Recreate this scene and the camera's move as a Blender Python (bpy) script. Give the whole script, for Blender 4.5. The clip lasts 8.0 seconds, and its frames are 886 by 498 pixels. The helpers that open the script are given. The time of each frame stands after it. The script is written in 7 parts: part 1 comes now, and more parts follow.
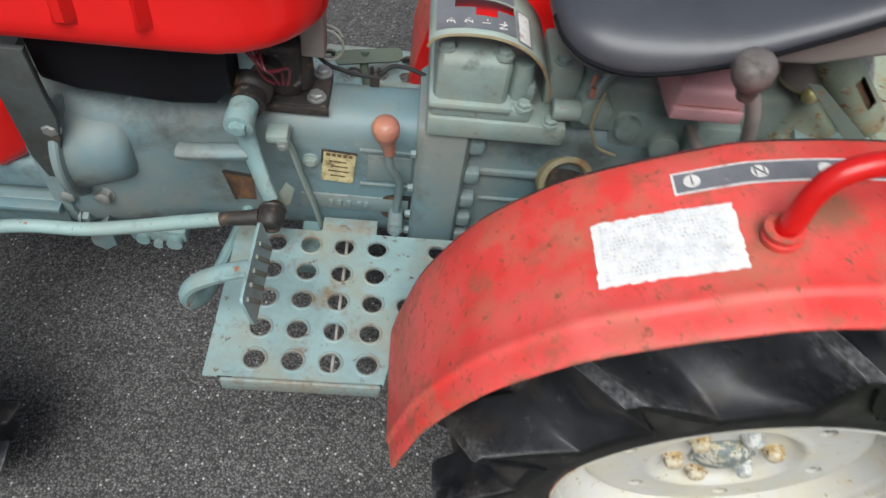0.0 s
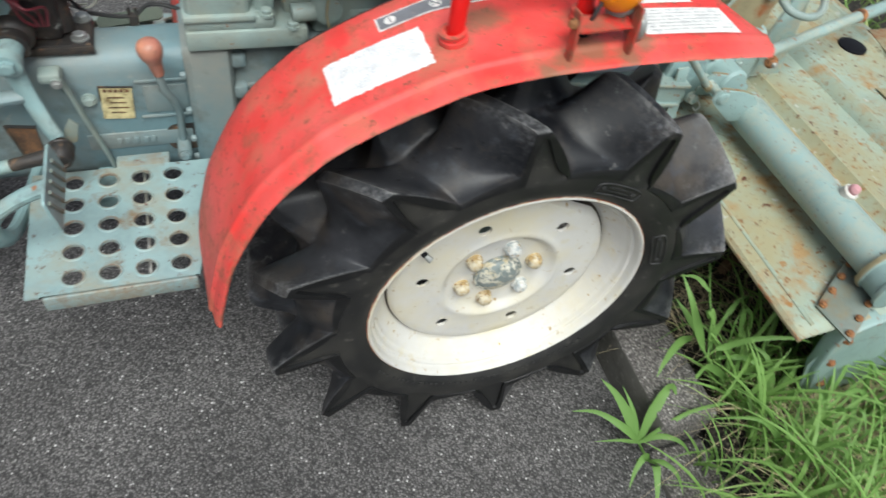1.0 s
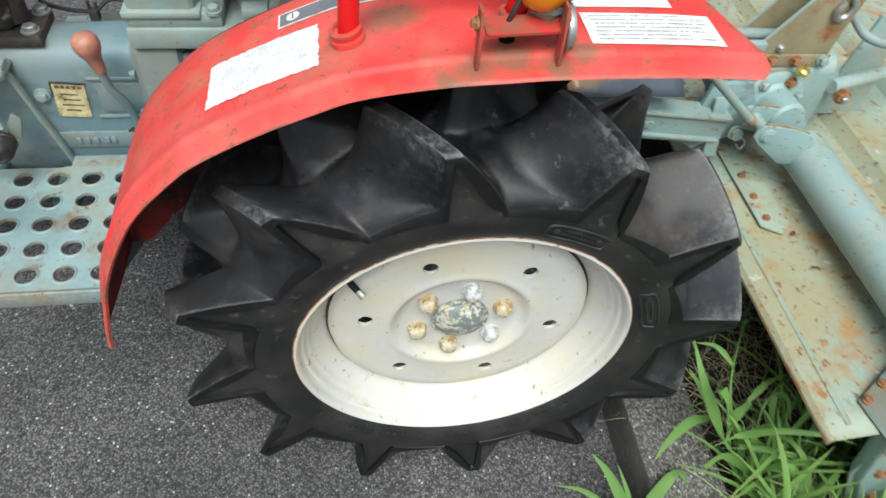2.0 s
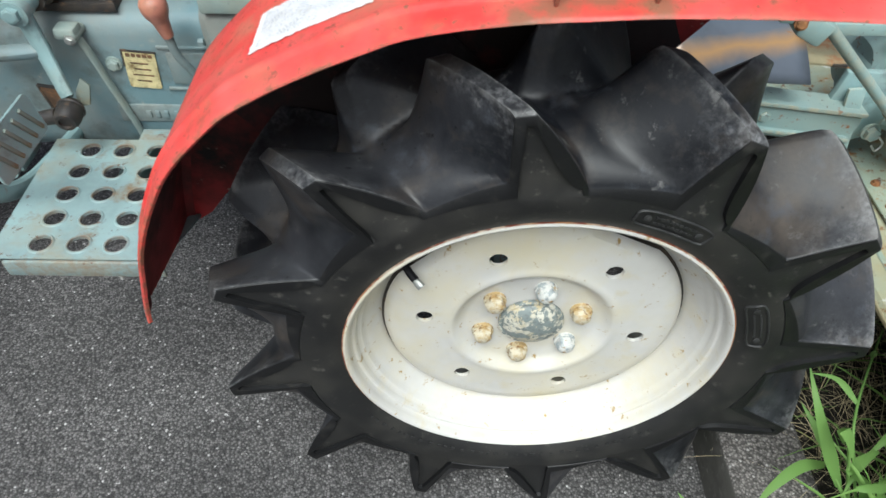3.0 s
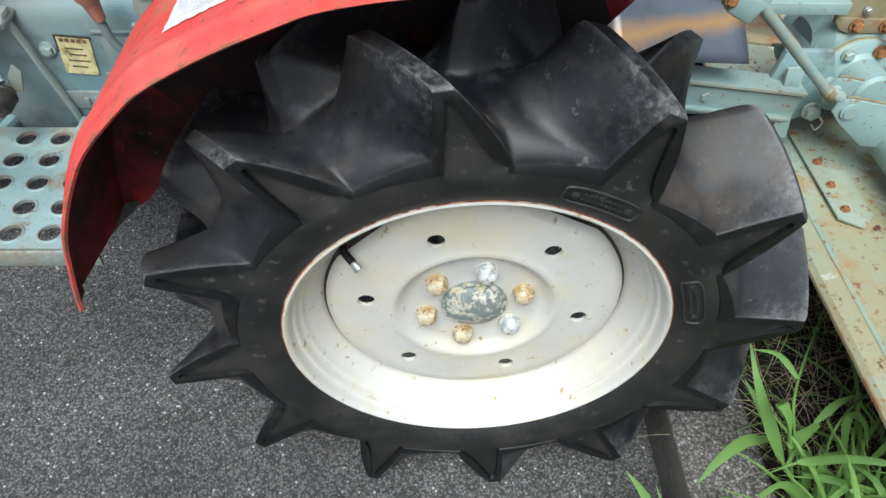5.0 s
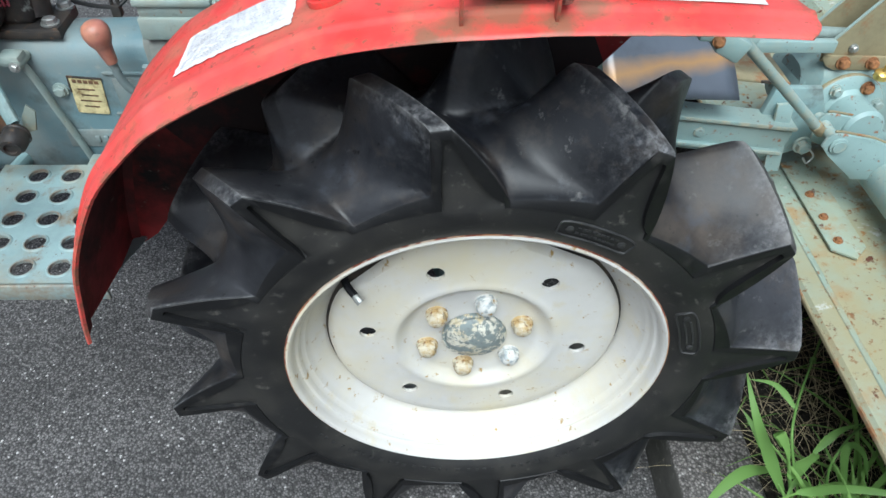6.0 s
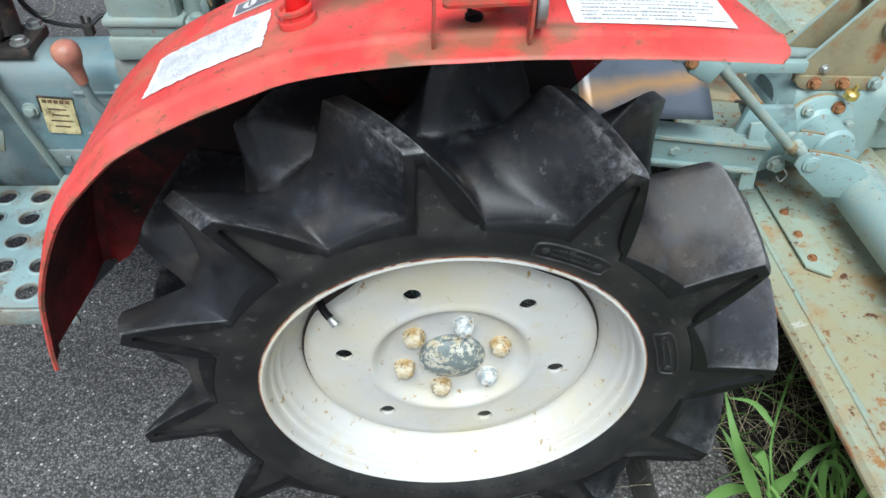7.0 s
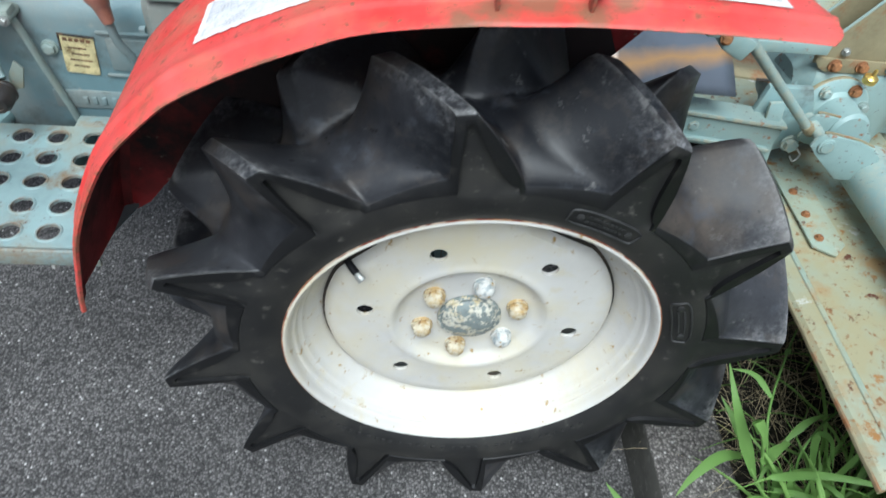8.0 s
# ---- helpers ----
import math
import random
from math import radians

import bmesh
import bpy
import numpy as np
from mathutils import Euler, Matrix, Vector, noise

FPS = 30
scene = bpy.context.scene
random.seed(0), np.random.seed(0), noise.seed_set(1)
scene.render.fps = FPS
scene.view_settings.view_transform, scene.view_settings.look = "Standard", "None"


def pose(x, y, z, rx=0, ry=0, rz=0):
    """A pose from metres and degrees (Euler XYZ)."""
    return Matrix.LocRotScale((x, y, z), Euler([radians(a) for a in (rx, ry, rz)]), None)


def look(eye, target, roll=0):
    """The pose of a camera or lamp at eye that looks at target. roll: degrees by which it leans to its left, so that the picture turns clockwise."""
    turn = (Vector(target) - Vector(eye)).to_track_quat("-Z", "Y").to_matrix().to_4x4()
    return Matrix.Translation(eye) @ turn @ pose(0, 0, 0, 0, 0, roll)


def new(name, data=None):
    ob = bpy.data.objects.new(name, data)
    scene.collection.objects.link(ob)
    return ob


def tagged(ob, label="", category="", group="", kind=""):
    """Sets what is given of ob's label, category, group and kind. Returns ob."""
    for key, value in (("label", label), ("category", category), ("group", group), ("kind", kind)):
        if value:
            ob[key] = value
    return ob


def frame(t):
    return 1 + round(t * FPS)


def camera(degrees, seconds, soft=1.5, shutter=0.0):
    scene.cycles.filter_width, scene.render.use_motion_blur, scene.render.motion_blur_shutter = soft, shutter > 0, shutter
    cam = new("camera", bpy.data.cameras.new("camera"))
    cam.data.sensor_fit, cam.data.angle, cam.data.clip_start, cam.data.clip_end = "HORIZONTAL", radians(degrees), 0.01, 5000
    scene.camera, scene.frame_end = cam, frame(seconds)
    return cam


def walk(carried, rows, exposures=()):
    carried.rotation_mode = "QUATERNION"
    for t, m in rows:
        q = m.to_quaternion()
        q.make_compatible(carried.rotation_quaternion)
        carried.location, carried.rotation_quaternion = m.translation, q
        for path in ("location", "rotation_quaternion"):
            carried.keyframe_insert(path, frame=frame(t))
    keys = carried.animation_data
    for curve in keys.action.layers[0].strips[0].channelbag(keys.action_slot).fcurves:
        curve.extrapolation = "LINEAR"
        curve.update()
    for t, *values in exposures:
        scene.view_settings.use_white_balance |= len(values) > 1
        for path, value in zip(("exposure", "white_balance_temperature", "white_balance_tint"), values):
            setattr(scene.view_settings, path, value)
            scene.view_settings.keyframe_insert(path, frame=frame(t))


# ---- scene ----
cam = camera(66.1, 8.0, shutter=0.3)
PATH = [
    (0, (-0.538, -0.37, 1.449), (-0.389, 0.815, -0.156), 10.0),
    (0.5, (-0.558, -0.557, 1.469), (-0.198, 0.678, -0.062), 11.0),
    (1, (-0.486, -0.683, 1.468), (0.11, 0.469, -0.054), 12.8),
    (1.2, (-0.43, -0.69, 1.466), (0.174, 0.451, -0.061), 10.9),
    (2.3, (-0.153, -0.616, 1.364), (-0.007, 0.688, -0.146), 6.8),
    (2.5, (-0.156, -0.63, 1.353), (-0.07, 0.674, -0.161), 6.6),
    (3, (-0.143, -0.592, 1.271), (-0.122, 0.752, -0.209), 1.4),
    (3.5, (-0.107, -0.575, 1.228), (-0.011, 0.73, -0.284), 3.9),
    (4, (-0.077, -0.587, 1.249), (0.033, 0.725, -0.255), 1.5),
    (4.5, (-0.088, -0.593, 1.253), (-0.002, 0.721, -0.252), 2.6),
    (6, (-0.083, -0.615, 1.277), (-0.011, 0.781, -0.153), 1.7),
    (6.5, (-0.078, -0.607, 1.281), (0.016, 0.812, -0.125), 1.6),
    (7, (-0.075, -0.604, 1.278), (0.05, 0.821, -0.12), 2.8),
    (7.5, (-0.081, -0.601, 1.289), (0.068, 0.823, -0.108), 4.3),
    (8, (-0.141, -0.611, 1.281), (0.047, 0.732, -0.19), 7.8),
]
walk(cam, [(t, look(eye, target, roll)) for t, eye, target, roll in PATH], exposures=[(0.0, 0.18, 6500, 10), (0.5, 0.31, 6490, 9), (1.0, 0.39, 6480, 8), (2.4, 0.46, 6330, 7), (4.5, 0.49, 6300, 8), (6.0, 0.49, 5950, 7), (8.0, 0.49, 5950, 7)])

# light: a bright overcast sky, brightest high over the near side, ahead of the wheel
world = bpy.data.worlds.new("sky")
scene.world = world
world.use_nodes = True
_n, _l = world.node_tree.nodes, world.node_tree.links
_sky = _n.new("ShaderNodeTexSky")
_sky.sky_type = "NISHITA"
_sky.sun_disc = False
_sky.sun_elevation, _sky.sun_rotation = radians(59), radians(191)
_sky.air_density, _sky.dust_density, _sky.ozone_density = 1.0, 4.0, 1.0
_soft = _n.new("ShaderNodeHueSaturation")
_soft.inputs["Saturation"].default_value = 0.62
_l.new(_sky.outputs["Color"], _soft.inputs["Color"])
_l.new(_soft.outputs["Color"], _n["Background"].inputs["Color"])
_n["Background"].inputs["Strength"].default_value = 0.085
sun = new("sun", bpy.data.lights.new("sun", "SUN"))
sun.data.energy, sun.data.angle, sun.data.color = 2.95, radians(40), (0.95, 1.0, 0.985)
sun.matrix_world = look((-0.5, -2.5, 4.3), (0, 0, 0))


# ---------------------------------------------------------------- materials
def surface(name, base, rough=0.5, metal=0.0, vary=0.2, scale=6.0, spots=(), bump=(60.0, 0.1), spec=0.5, bumpdist=0.002, coat=0.0, wear=None):
    """A procedural surface: a base colour that drifts at two scales, then layers of spots (colour, scale, from, to, roughness)."""
    m = bpy.data.materials.new(name)
    m.use_nodes = True
    n, l = m.node_tree.nodes, m.node_tree.links
    b = n["Principled BSDF"]
    co = n.new("ShaderNodeTexCoord").outputs["Object"]
    info = n.new("ShaderNodeObjectInfo").outputs["Random"]

    def tex(s, detail=4.0, rougher=0.6, w=0.0):
        t = n.new("ShaderNodeTexNoise")
        t.noise_dimensions = "4D"
        t.inputs["Scale"].default_value, t.inputs["Detail"].default_value, t.inputs["Roughness"].default_value = s, detail, rougher
        t.inputs["W"].default_value = w
        l.new(co, t.inputs["Vector"])
        return t.outputs["Fac"]

    def ramp(f, a, z):
        r = n.new("ShaderNodeMapRange")
        r.inputs["From Min"].default_value, r.inputs["From Max"].default_value = a, z
        r.clamp = True
        l.new(f, r.inputs["Value"])
        return r.outputs["Result"]

    def mix(f, a, z, mode="MIX"):
        x = n.new("ShaderNodeMix")
        x.data_type, x.blend_type = "RGBA", mode
        if isinstance(f, float):
            x.inputs[0].default_value = f
        else:
            l.new(f, x.inputs[0])
        for k, v in ((6, a), (7, z)):
            if isinstance(v, tuple):
                x.inputs[k].default_value = (*v, 1)
            else:
                l.new(v, x.inputs[k])
        return x.outputs[2]

    dark = tuple(c * (1 - vary) for c in base)
    light = tuple(min(1, c * (1 + vary)) for c in base)
    colour = mix(ramp(tex(scale), 0.38, 0.62), dark, light)
    colour = mix(ramp(tex(scale * 9, 3, 0.6, 3.1), 0.35, 0.65), colour, mix(0.5, colour, light), "MIX")
    roughness = None
    for k, (c, s, a, z, rg) in enumerate(spots):
        f = ramp(tex(s, 6, 0.65, 7.7 + 2.3 * k), a - 0.065, z - 0.065)
        colour = mix(f, colour, c)
        r = n.new("ShaderNodeMix")
        l.new(f, r.inputs[0])
        if roughness is None:
            r.inputs[2].default_value = rough
        else:
            l.new(roughness, r.inputs[2])
        r.inputs[3].default_value = rg
        roughness = r.outputs[0]
    if wear:  # scuffed edges: (colour, from, to)
        tip = n.new("ShaderNodeNewGeometry").outputs["Pointiness"]
        mul = n.new("ShaderNodeMath")
        mul.operation = "MULTIPLY"
        l.new(ramp(tip, wear[1], wear[2]), mul.inputs[0])
        l.new(ramp(tex(55, 5, 0.7, 5.5), 0.40, 0.62), mul.inputs[1])
        colour = mix(mul.outputs[0], colour, wear[0])
    l.new(colour, b.inputs["Base Color"])
    b.inputs["Roughness"].default_value = rough
    if roughness is not None:
        l.new(roughness, b.inputs["Roughness"])
    b.inputs["Metallic"].default_value = metal
    b.inputs["Specular IOR Level"].default_value = spec
    b.inputs["Coat Weight"].default_value = coat
    if bump:
        u = n.new("ShaderNodeBump")
        u.inputs["Strength"].default_value, u.inputs["Distance"].default_value = bump[1], bumpdist
        l.new(tex(bump[0], 5, 0.6, 1.3), u.inputs["Height"])
        l.new(u.outputs["Normal"], b.inputs["Normal"])
    return m


def grit(name, low, high, flecks, size, few, rough=0.9, relief=0.6):
    """Stones bound in tar or cement: cells of mixed grey with a few pale flecks, under broad stains."""
    m = bpy.data.materials.new(name)
    m.use_nodes = True
    n, l = m.node_tree.nodes, m.node_tree.links
    b = n["Principled BSDF"]
    co = n.new("ShaderNodeTexCoord").outputs["Object"]
    cell = n.new("ShaderNodeTexVoronoi")
    cell.inputs["Scale"].default_value = 1 / size
    l.new(co, cell.inputs["Vector"])
    split = n.new("ShaderNodeSeparateColor")
    l.new(cell.outputs["Color"], split.inputs["Color"])
    shade = n.new("ShaderNodeValToRGB")
    e = shade.color_ramp.elements
    e[0].color, e[1].color = (*low, 1), (*high, 1)
    p = e.new(1 - few)
    p.color = (*high, 1)
    q = e.new(1 - few * 0.6)
    q.color = (*flecks, 1)
    e[-1].color = (*flecks, 1)
    l.new(split.outputs["Red"], shade.inputs["Fac"])
    broad = n.new("ShaderNodeTexNoise")
    broad.inputs["Scale"].default_value, broad.inputs["Detail"].default_value = 3.0, 5.0
    l.new(co, broad.inputs["Vector"])
    stain = n.new("ShaderNodeMapRange")
    stain.inputs["From Min"].default_value, stain.inputs["From Max"].default_value = 0.3, 0.7
    stain.inputs["To Min"].default_value, stain.inputs["To Max"].default_value = 0.75, 1.15
    l.new(broad.outputs["Fac"], stain.inputs["Value"])
    tint = n.new("ShaderNodeMix")
    tint.data_type, tint.blend_type = "RGBA", "MULTIPLY"
    tint.inputs[0].default_value = 1.0
    # dark binder in the gaps between the stones
    gap = n.new("ShaderNodeMapRange")
    gap.inputs["From Min"].default_value, gap.inputs["From Max"].default_value = 0.30, 0.62
    gap.inputs["To Min"].default_value, gap.inputs["To Max"].default_value = 1.15, 0.45
    l.new(cell.outputs["Distance"], gap.inputs["Value"])
    depth = n.new("ShaderNodeMath")
    depth.operation = "MULTIPLY"
    l.new(gap.outputs["Result"], depth.inputs[0])
    l.new(stain.outputs["Result"], depth.inputs[1])
    l.new(shade.outputs["Color"], tint.inputs[6])
    l.new(depth.outputs[0], tint.inputs[7])
    l.new(tint.outputs[2], b.inputs["Base Color"])
    b.inputs["Roughness"].default_value = rough
    u = n.new("ShaderNodeBump")
    u.inputs["Strength"].default_value, u.inputs["Distance"].default_value = relief, size * 0.6
    u.invert = True
    fine = n.new("ShaderNodeTexNoise")
    fine.inputs["Scale"].default_value, fine.inputs["Detail"].default_value = 0.35 / size, 6.0
    l.new(co, fine.inputs["Vector"])
    add = n.new("ShaderNodeMath")
    add.operation = "ADD"
    l.new(cell.outputs["Distance"], add.inputs[0])
    l.new(fine.outputs["Fac"], add.inputs[1])
    l.new(add.outputs[0], u.inputs["Height"])
    l.new(u.outputs["Normal"], b.inputs["Normal"])
    return m


RUST, DEEP_RUST, GRIME = (0.27, 0.10, 0.035), (0.10, 0.035, 0.018), (0.06, 0.055, 0.045)
GREEN = surface("green_paint", (0.225, 0.345, 0.350), 0.42, vary=0.12, scale=5, bump=(120, 0.12), spots=(((0.27, 0.28, 0.23), 4, 0.55, 0.75, 0.6), (GRIME, 9, 0.63, 0.8, 0.7), (RUST, 28, 0.68, 0.74, 0.85)))
CLEAN = surface("green_paint_clean", (0.25, 0.36, 0.35), 0.40, vary=0.12, scale=5, bump=(140, 0.12), spots=(((0.265, 0.34, 0.31), 4, 0.56, 0.80, 0.5), ((0.12, 0.14, 0.125), 13, 0.66, 0.82, 0.6), (RUST, 40, 0.68, 0.74, 0.85), (DEEP_RUST, 110, 0.69, 0.75, 0.9)), wear=((0.42, 0.40, 0.30), 0.555, 0.63))
STEP = surface("step_paint", (0.225, 0.325, 0.330), 0.5, vary=0.14, scale=9, bump=(150, 0.2), spots=(((0.27, 0.27, 0.21), 11, 0.52, 0.74, 0.65), ((0.20, 0.135, 0.075), 17, 0.615, 0.75, 0.8), (DEEP_RUST, 55, 0.67, 0.74, 0.9)), wear=((0.22, 0.13, 0.07), 0.53, 0.60))
CAST = surface("cast_paint", (0.245, 0.312, 0.292), 0.5, vary=0.15, scale=8, bump=(260, 0.35), spots=(((0.30, 0.29, 0.22), 6, 0.56, 0.78, 0.7), (GRIME, 16, 0.65, 0.82, 0.75), (RUST, 50, 0.69, 0.75, 0.85)))
HOUSING = surface("housing_paint", (0.128, 0.214, 0.238), 0.48, vary=0.14, scale=4, bump=(220, 0.3), spots=(((0.240, 0.252, 0.228), 3.2, 0.545, 0.74, 0.6), ((0.17, 0.145, 0.105), 6, 0.66, 0.82, 0.75), (GRIME, 8, 0.60, 0.80, 0.75), ((0.28, 0.30, 0.27), 30, 0.70, 0.78, 0.6)))
RED = surface("red_paint", (0.69, 0.046, 0.040), 0.42, vary=0.09, scale=5, bump=(90, 0.1), spots=(((0.72, 0.115, 0.10), 5, 0.52, 0.72, 0.55), ((0.52, 0.13, 0.085), 12, 0.575, 0.74, 0.65), ((0.36, 0.10, 0.06), 26, 0.612, 0.78, 0.8), ((0.24, 0.085, 0.05), 85, 0.642, 0.73, 0.85)), wear=((0.26, 0.10, 0.06), 0.52, 0.57))
FENDER_RED = surface("fender_red_paint", (0.69, 0.046, 0.040), 0.42, vary=0.09, scale=5, bump=(90, 0.1), spots=(((0.72, 0.115, 0.10), 5, 0.52, 0.72, 0.55), ((0.52, 0.13, 0.085), 12, 0.575, 0.74, 0.65), ((0.36, 0.10, 0.06), 26, 0.612, 0.78, 0.8), ((0.24, 0.085, 0.05), 85, 0.642, 0.73, 0.85)), wear=((0.26, 0.10, 0.06), 0.52, 0.57))


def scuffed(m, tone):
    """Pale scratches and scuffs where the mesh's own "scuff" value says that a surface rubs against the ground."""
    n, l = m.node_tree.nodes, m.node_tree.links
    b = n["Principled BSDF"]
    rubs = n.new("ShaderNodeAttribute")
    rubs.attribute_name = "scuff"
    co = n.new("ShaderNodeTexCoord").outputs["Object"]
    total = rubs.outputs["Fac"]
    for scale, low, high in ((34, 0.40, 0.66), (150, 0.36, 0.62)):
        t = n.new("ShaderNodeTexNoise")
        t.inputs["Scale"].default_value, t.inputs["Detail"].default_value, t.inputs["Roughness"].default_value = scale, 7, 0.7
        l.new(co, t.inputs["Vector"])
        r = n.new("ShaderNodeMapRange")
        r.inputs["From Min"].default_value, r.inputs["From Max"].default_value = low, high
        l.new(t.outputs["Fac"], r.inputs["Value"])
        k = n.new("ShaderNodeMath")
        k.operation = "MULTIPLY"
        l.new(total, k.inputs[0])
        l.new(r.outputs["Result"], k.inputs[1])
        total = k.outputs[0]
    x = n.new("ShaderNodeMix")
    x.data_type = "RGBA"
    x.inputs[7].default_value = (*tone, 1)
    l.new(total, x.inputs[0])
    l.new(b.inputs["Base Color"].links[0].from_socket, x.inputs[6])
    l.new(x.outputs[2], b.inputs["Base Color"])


def soiled(m, spots):
    """Lays patches of brown soil, ragged at the rim, round the given places of an object on its paint."""
    n, l = m.node_tree.nodes, m.node_tree.links
    b = n["Principled BSDF"]
    colour = b.inputs["Base Color"].links[0].from_socket
    co = n.new("ShaderNodeTexCoord").outputs["Object"]
    wob = n.new("ShaderNodeTexNoise")
    wob.inputs["Scale"].default_value, wob.inputs["Detail"].default_value, wob.inputs["Roughness"].default_value = 45, 8, 0.75
    l.new(co, wob.inputs["Vector"])
    for place, radius, tone in spots:
        far = n.new("ShaderNodeVectorMath")
        far.operation = "DISTANCE"
        far.inputs[1].default_value = place
        l.new(co, far.inputs[0])
        near = n.new("ShaderNodeMapRange")
        near.inputs["From Min"].default_value, near.inputs["From Max"].default_value = radius, 0.0
        l.new(far.outputs["Value"], near.inputs["Value"])
        both = n.new("ShaderNodeMath")
        both.operation = "MULTIPLY"
        l.new(near.outputs["Result"], both.inputs[0])
        l.new(wob.outputs["Fac"], both.inputs[1])
        cover = n.new("ShaderNodeMapRange")
        cover.inputs["From Min"].default_value, cover.inputs["From Max"].default_value = 0.10, 0.34
        cover.inputs["To Max"].default_value = 0.8
        l.new(both.outputs[0], cover.inputs["Value"])
        x = n.new("ShaderNodeMix")
        x.data_type = "RGBA"
        x.inputs[7].default_value = (*tone, 1)
        l.new(cover.outputs["Result"], x.inputs[0])
        l.new(colour, x.inputs[6])
        colour = x.outputs[2]
    l.new(colour, b.inputs["Base Color"])
    return m


# A deeper red than the outer sheet, with dark mud blotches.
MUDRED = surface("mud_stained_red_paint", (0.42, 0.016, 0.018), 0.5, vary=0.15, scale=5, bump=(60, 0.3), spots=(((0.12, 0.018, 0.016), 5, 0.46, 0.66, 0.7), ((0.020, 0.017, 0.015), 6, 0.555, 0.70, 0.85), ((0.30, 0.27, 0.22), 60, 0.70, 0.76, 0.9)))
# A near-black surface with a few dark red patches.
NEARBLACK = surface("black_caked_mud_on_red_paint", (0.022, 0.014, 0.013), 0.8, vary=0.3, scale=6, bump=(50, 0.5), spots=(((0.14, 0.014, 0.015), 5, 0.60, 0.72, 0.6),))
GLOSS_RED = surface("glossy_red_paint", (0.60, 0.010, 0.009), 0.30, vary=0.06, scale=6, bump=(40, 0.05), coat=0.1, spec=0.4)
BRACKET_RED = surface("dull_rust_stained_red_paint", (0.56, 0.032, 0.027), 0.45, vary=0.1, scale=8, bump=(90, 0.12), spots=(((0.30, 0.09, 0.055), 18, 0.54, 0.70, 0.75), ((0.17, 0.08, 0.05), 60, 0.62, 0.72, 0.85)), wear=((0.24, 0.10, 0.06), 0.52, 0.57))
RUBBER = surface("black_rubber", (0.0040, 0.0050, 0.0074), 0.47, vary=0.25, scale=7, bump=(180, 0.12), spots=(((0.038, 0.039, 0.044), 5, 0.50, 0.74, 0.43), ((0.068, 0.054, 0.043), 9, 0.56, 0.78, 0.6), ((0.050, 0.056, 0.068), 20, 0.63, 0.80, 0.5), ((0.13, 0.128, 0.125), 48, 0.675, 0.80, 0.75), ((0.0035, 0.0035, 0.004), 70, 0.68, 0.76, 0.6)), spec=0.47, wear=((0.19, 0.187, 0.18), 0.518, 0.57))
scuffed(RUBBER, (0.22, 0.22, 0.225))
BORDER = surface("dark_rubber_border", (0.0060, 0.0062, 0.0068), 0.5, vary=0.25, scale=14, bump=(260, 0.15), spots=(((0.030, 0.028, 0.025), 30, 0.62, 0.78, 0.7),), spec=0.4)
SIDEWALL = surface("weathered_rubber", (0.0115, 0.0115, 0.0116), 0.55, vary=0.2, scale=6, bump=(220, 0.15), spots=(((0.032, 0.030, 0.026), 9, 0.52, 0.74, 0.7), ((0.085, 0.08, 0.07), 60, 0.66, 0.78, 0.8)))
CREAM = surface("cream_wheel_paint", (0.575, 0.563, 0.535), 0.45, vary=0.06, scale=6, bump=(120, 0.06), spots=(((0.62, 0.56, 0.40), 5, 0.52, 0.76, 0.5), ((0.58, 0.53, 0.41), 22, 0.62, 0.78, 0.6), ((0.36, 0.24, 0.09), 75, 0.675, 0.74, 0.8)))
NUT = surface("flaking_wheel_nut", (0.55, 0.50, 0.38), 0.6, vary=0.12, scale=40, bump=(200, 0.3), spots=(((0.44, 0.31, 0.14), 70, 0.52, 0.66, 0.85), ((0.20, 0.10, 0.04), 150, 0.60, 0.68, 0.9)))
PALENUT = surface("chipped_white_wheel_nut", (0.60, 0.60, 0.57), 0.5, vary=0.12, scale=40, bump=(200, 0.3), spots=(((0.32, 0.36, 0.37), 90, 0.56, 0.64, 0.5), ((0.36, 0.24, 0.10), 110, 0.62, 0.70, 0.9)))
CAPPAINT = surface("flaking_hub_paint", (0.56, 0.54, 0.46), 0.55, vary=0.10, scale=30, bump=(160, 0.6), spots=(((0.46, 0.38, 0.22), 38, 0.54, 0.70, 0.7), ((0.20, 0.235, 0.23), 52, 0.550, 0.575, 0.5), ((0.16, 0.185, 0.18), 130, 0.60, 0.63, 0.5)))
RIMRUST = surface("rust_creeping_over_cream_paint", (0.50, 0.42, 0.33), 0.6, vary=0.15, scale=9, bump=(200, 0.4), spots=(((0.36, 0.17, 0.075), 7, 0.46, 0.62, 0.85), ((0.20, 0.055, 0.03), 40, 0.52, 0.62, 0.9)))
MARK = surface("rubbed_raised_rubber", (0.021, 0.021, 0.021), 0.6, vary=0.4, scale=60, bump=(200, 0.2))
RUSTY = surface("rust", (0.33, 0.150, 0.058), 0.85, vary=0.35, scale=30, bump=(200, 0.5), spots=((DEEP_RUST, 40, 0.5, 0.68, 0.9),))
STEEL = surface("dull_steel", (0.38, 0.39, 0.375), 0.42, metal=0.7, vary=0.15, scale=20, bump=(200, 0.1), spots=((RUST, 30, 0.62, 0.75, 0.8),))
BLACK = surface("dirty_black", (0.022, 0.02, 0.019), 0.5, vary=0.3, scale=12, bump=(120, 0.3), spots=(((0.085, 0.064, 0.046), 14, 0.52, 0.72, 0.8), ((0.17, 0.10, 0.055), 34, 0.65, 0.76, 0.85), ((0.22, 0.24, 0.22), 30, 0.67, 0.73, 0.7)))
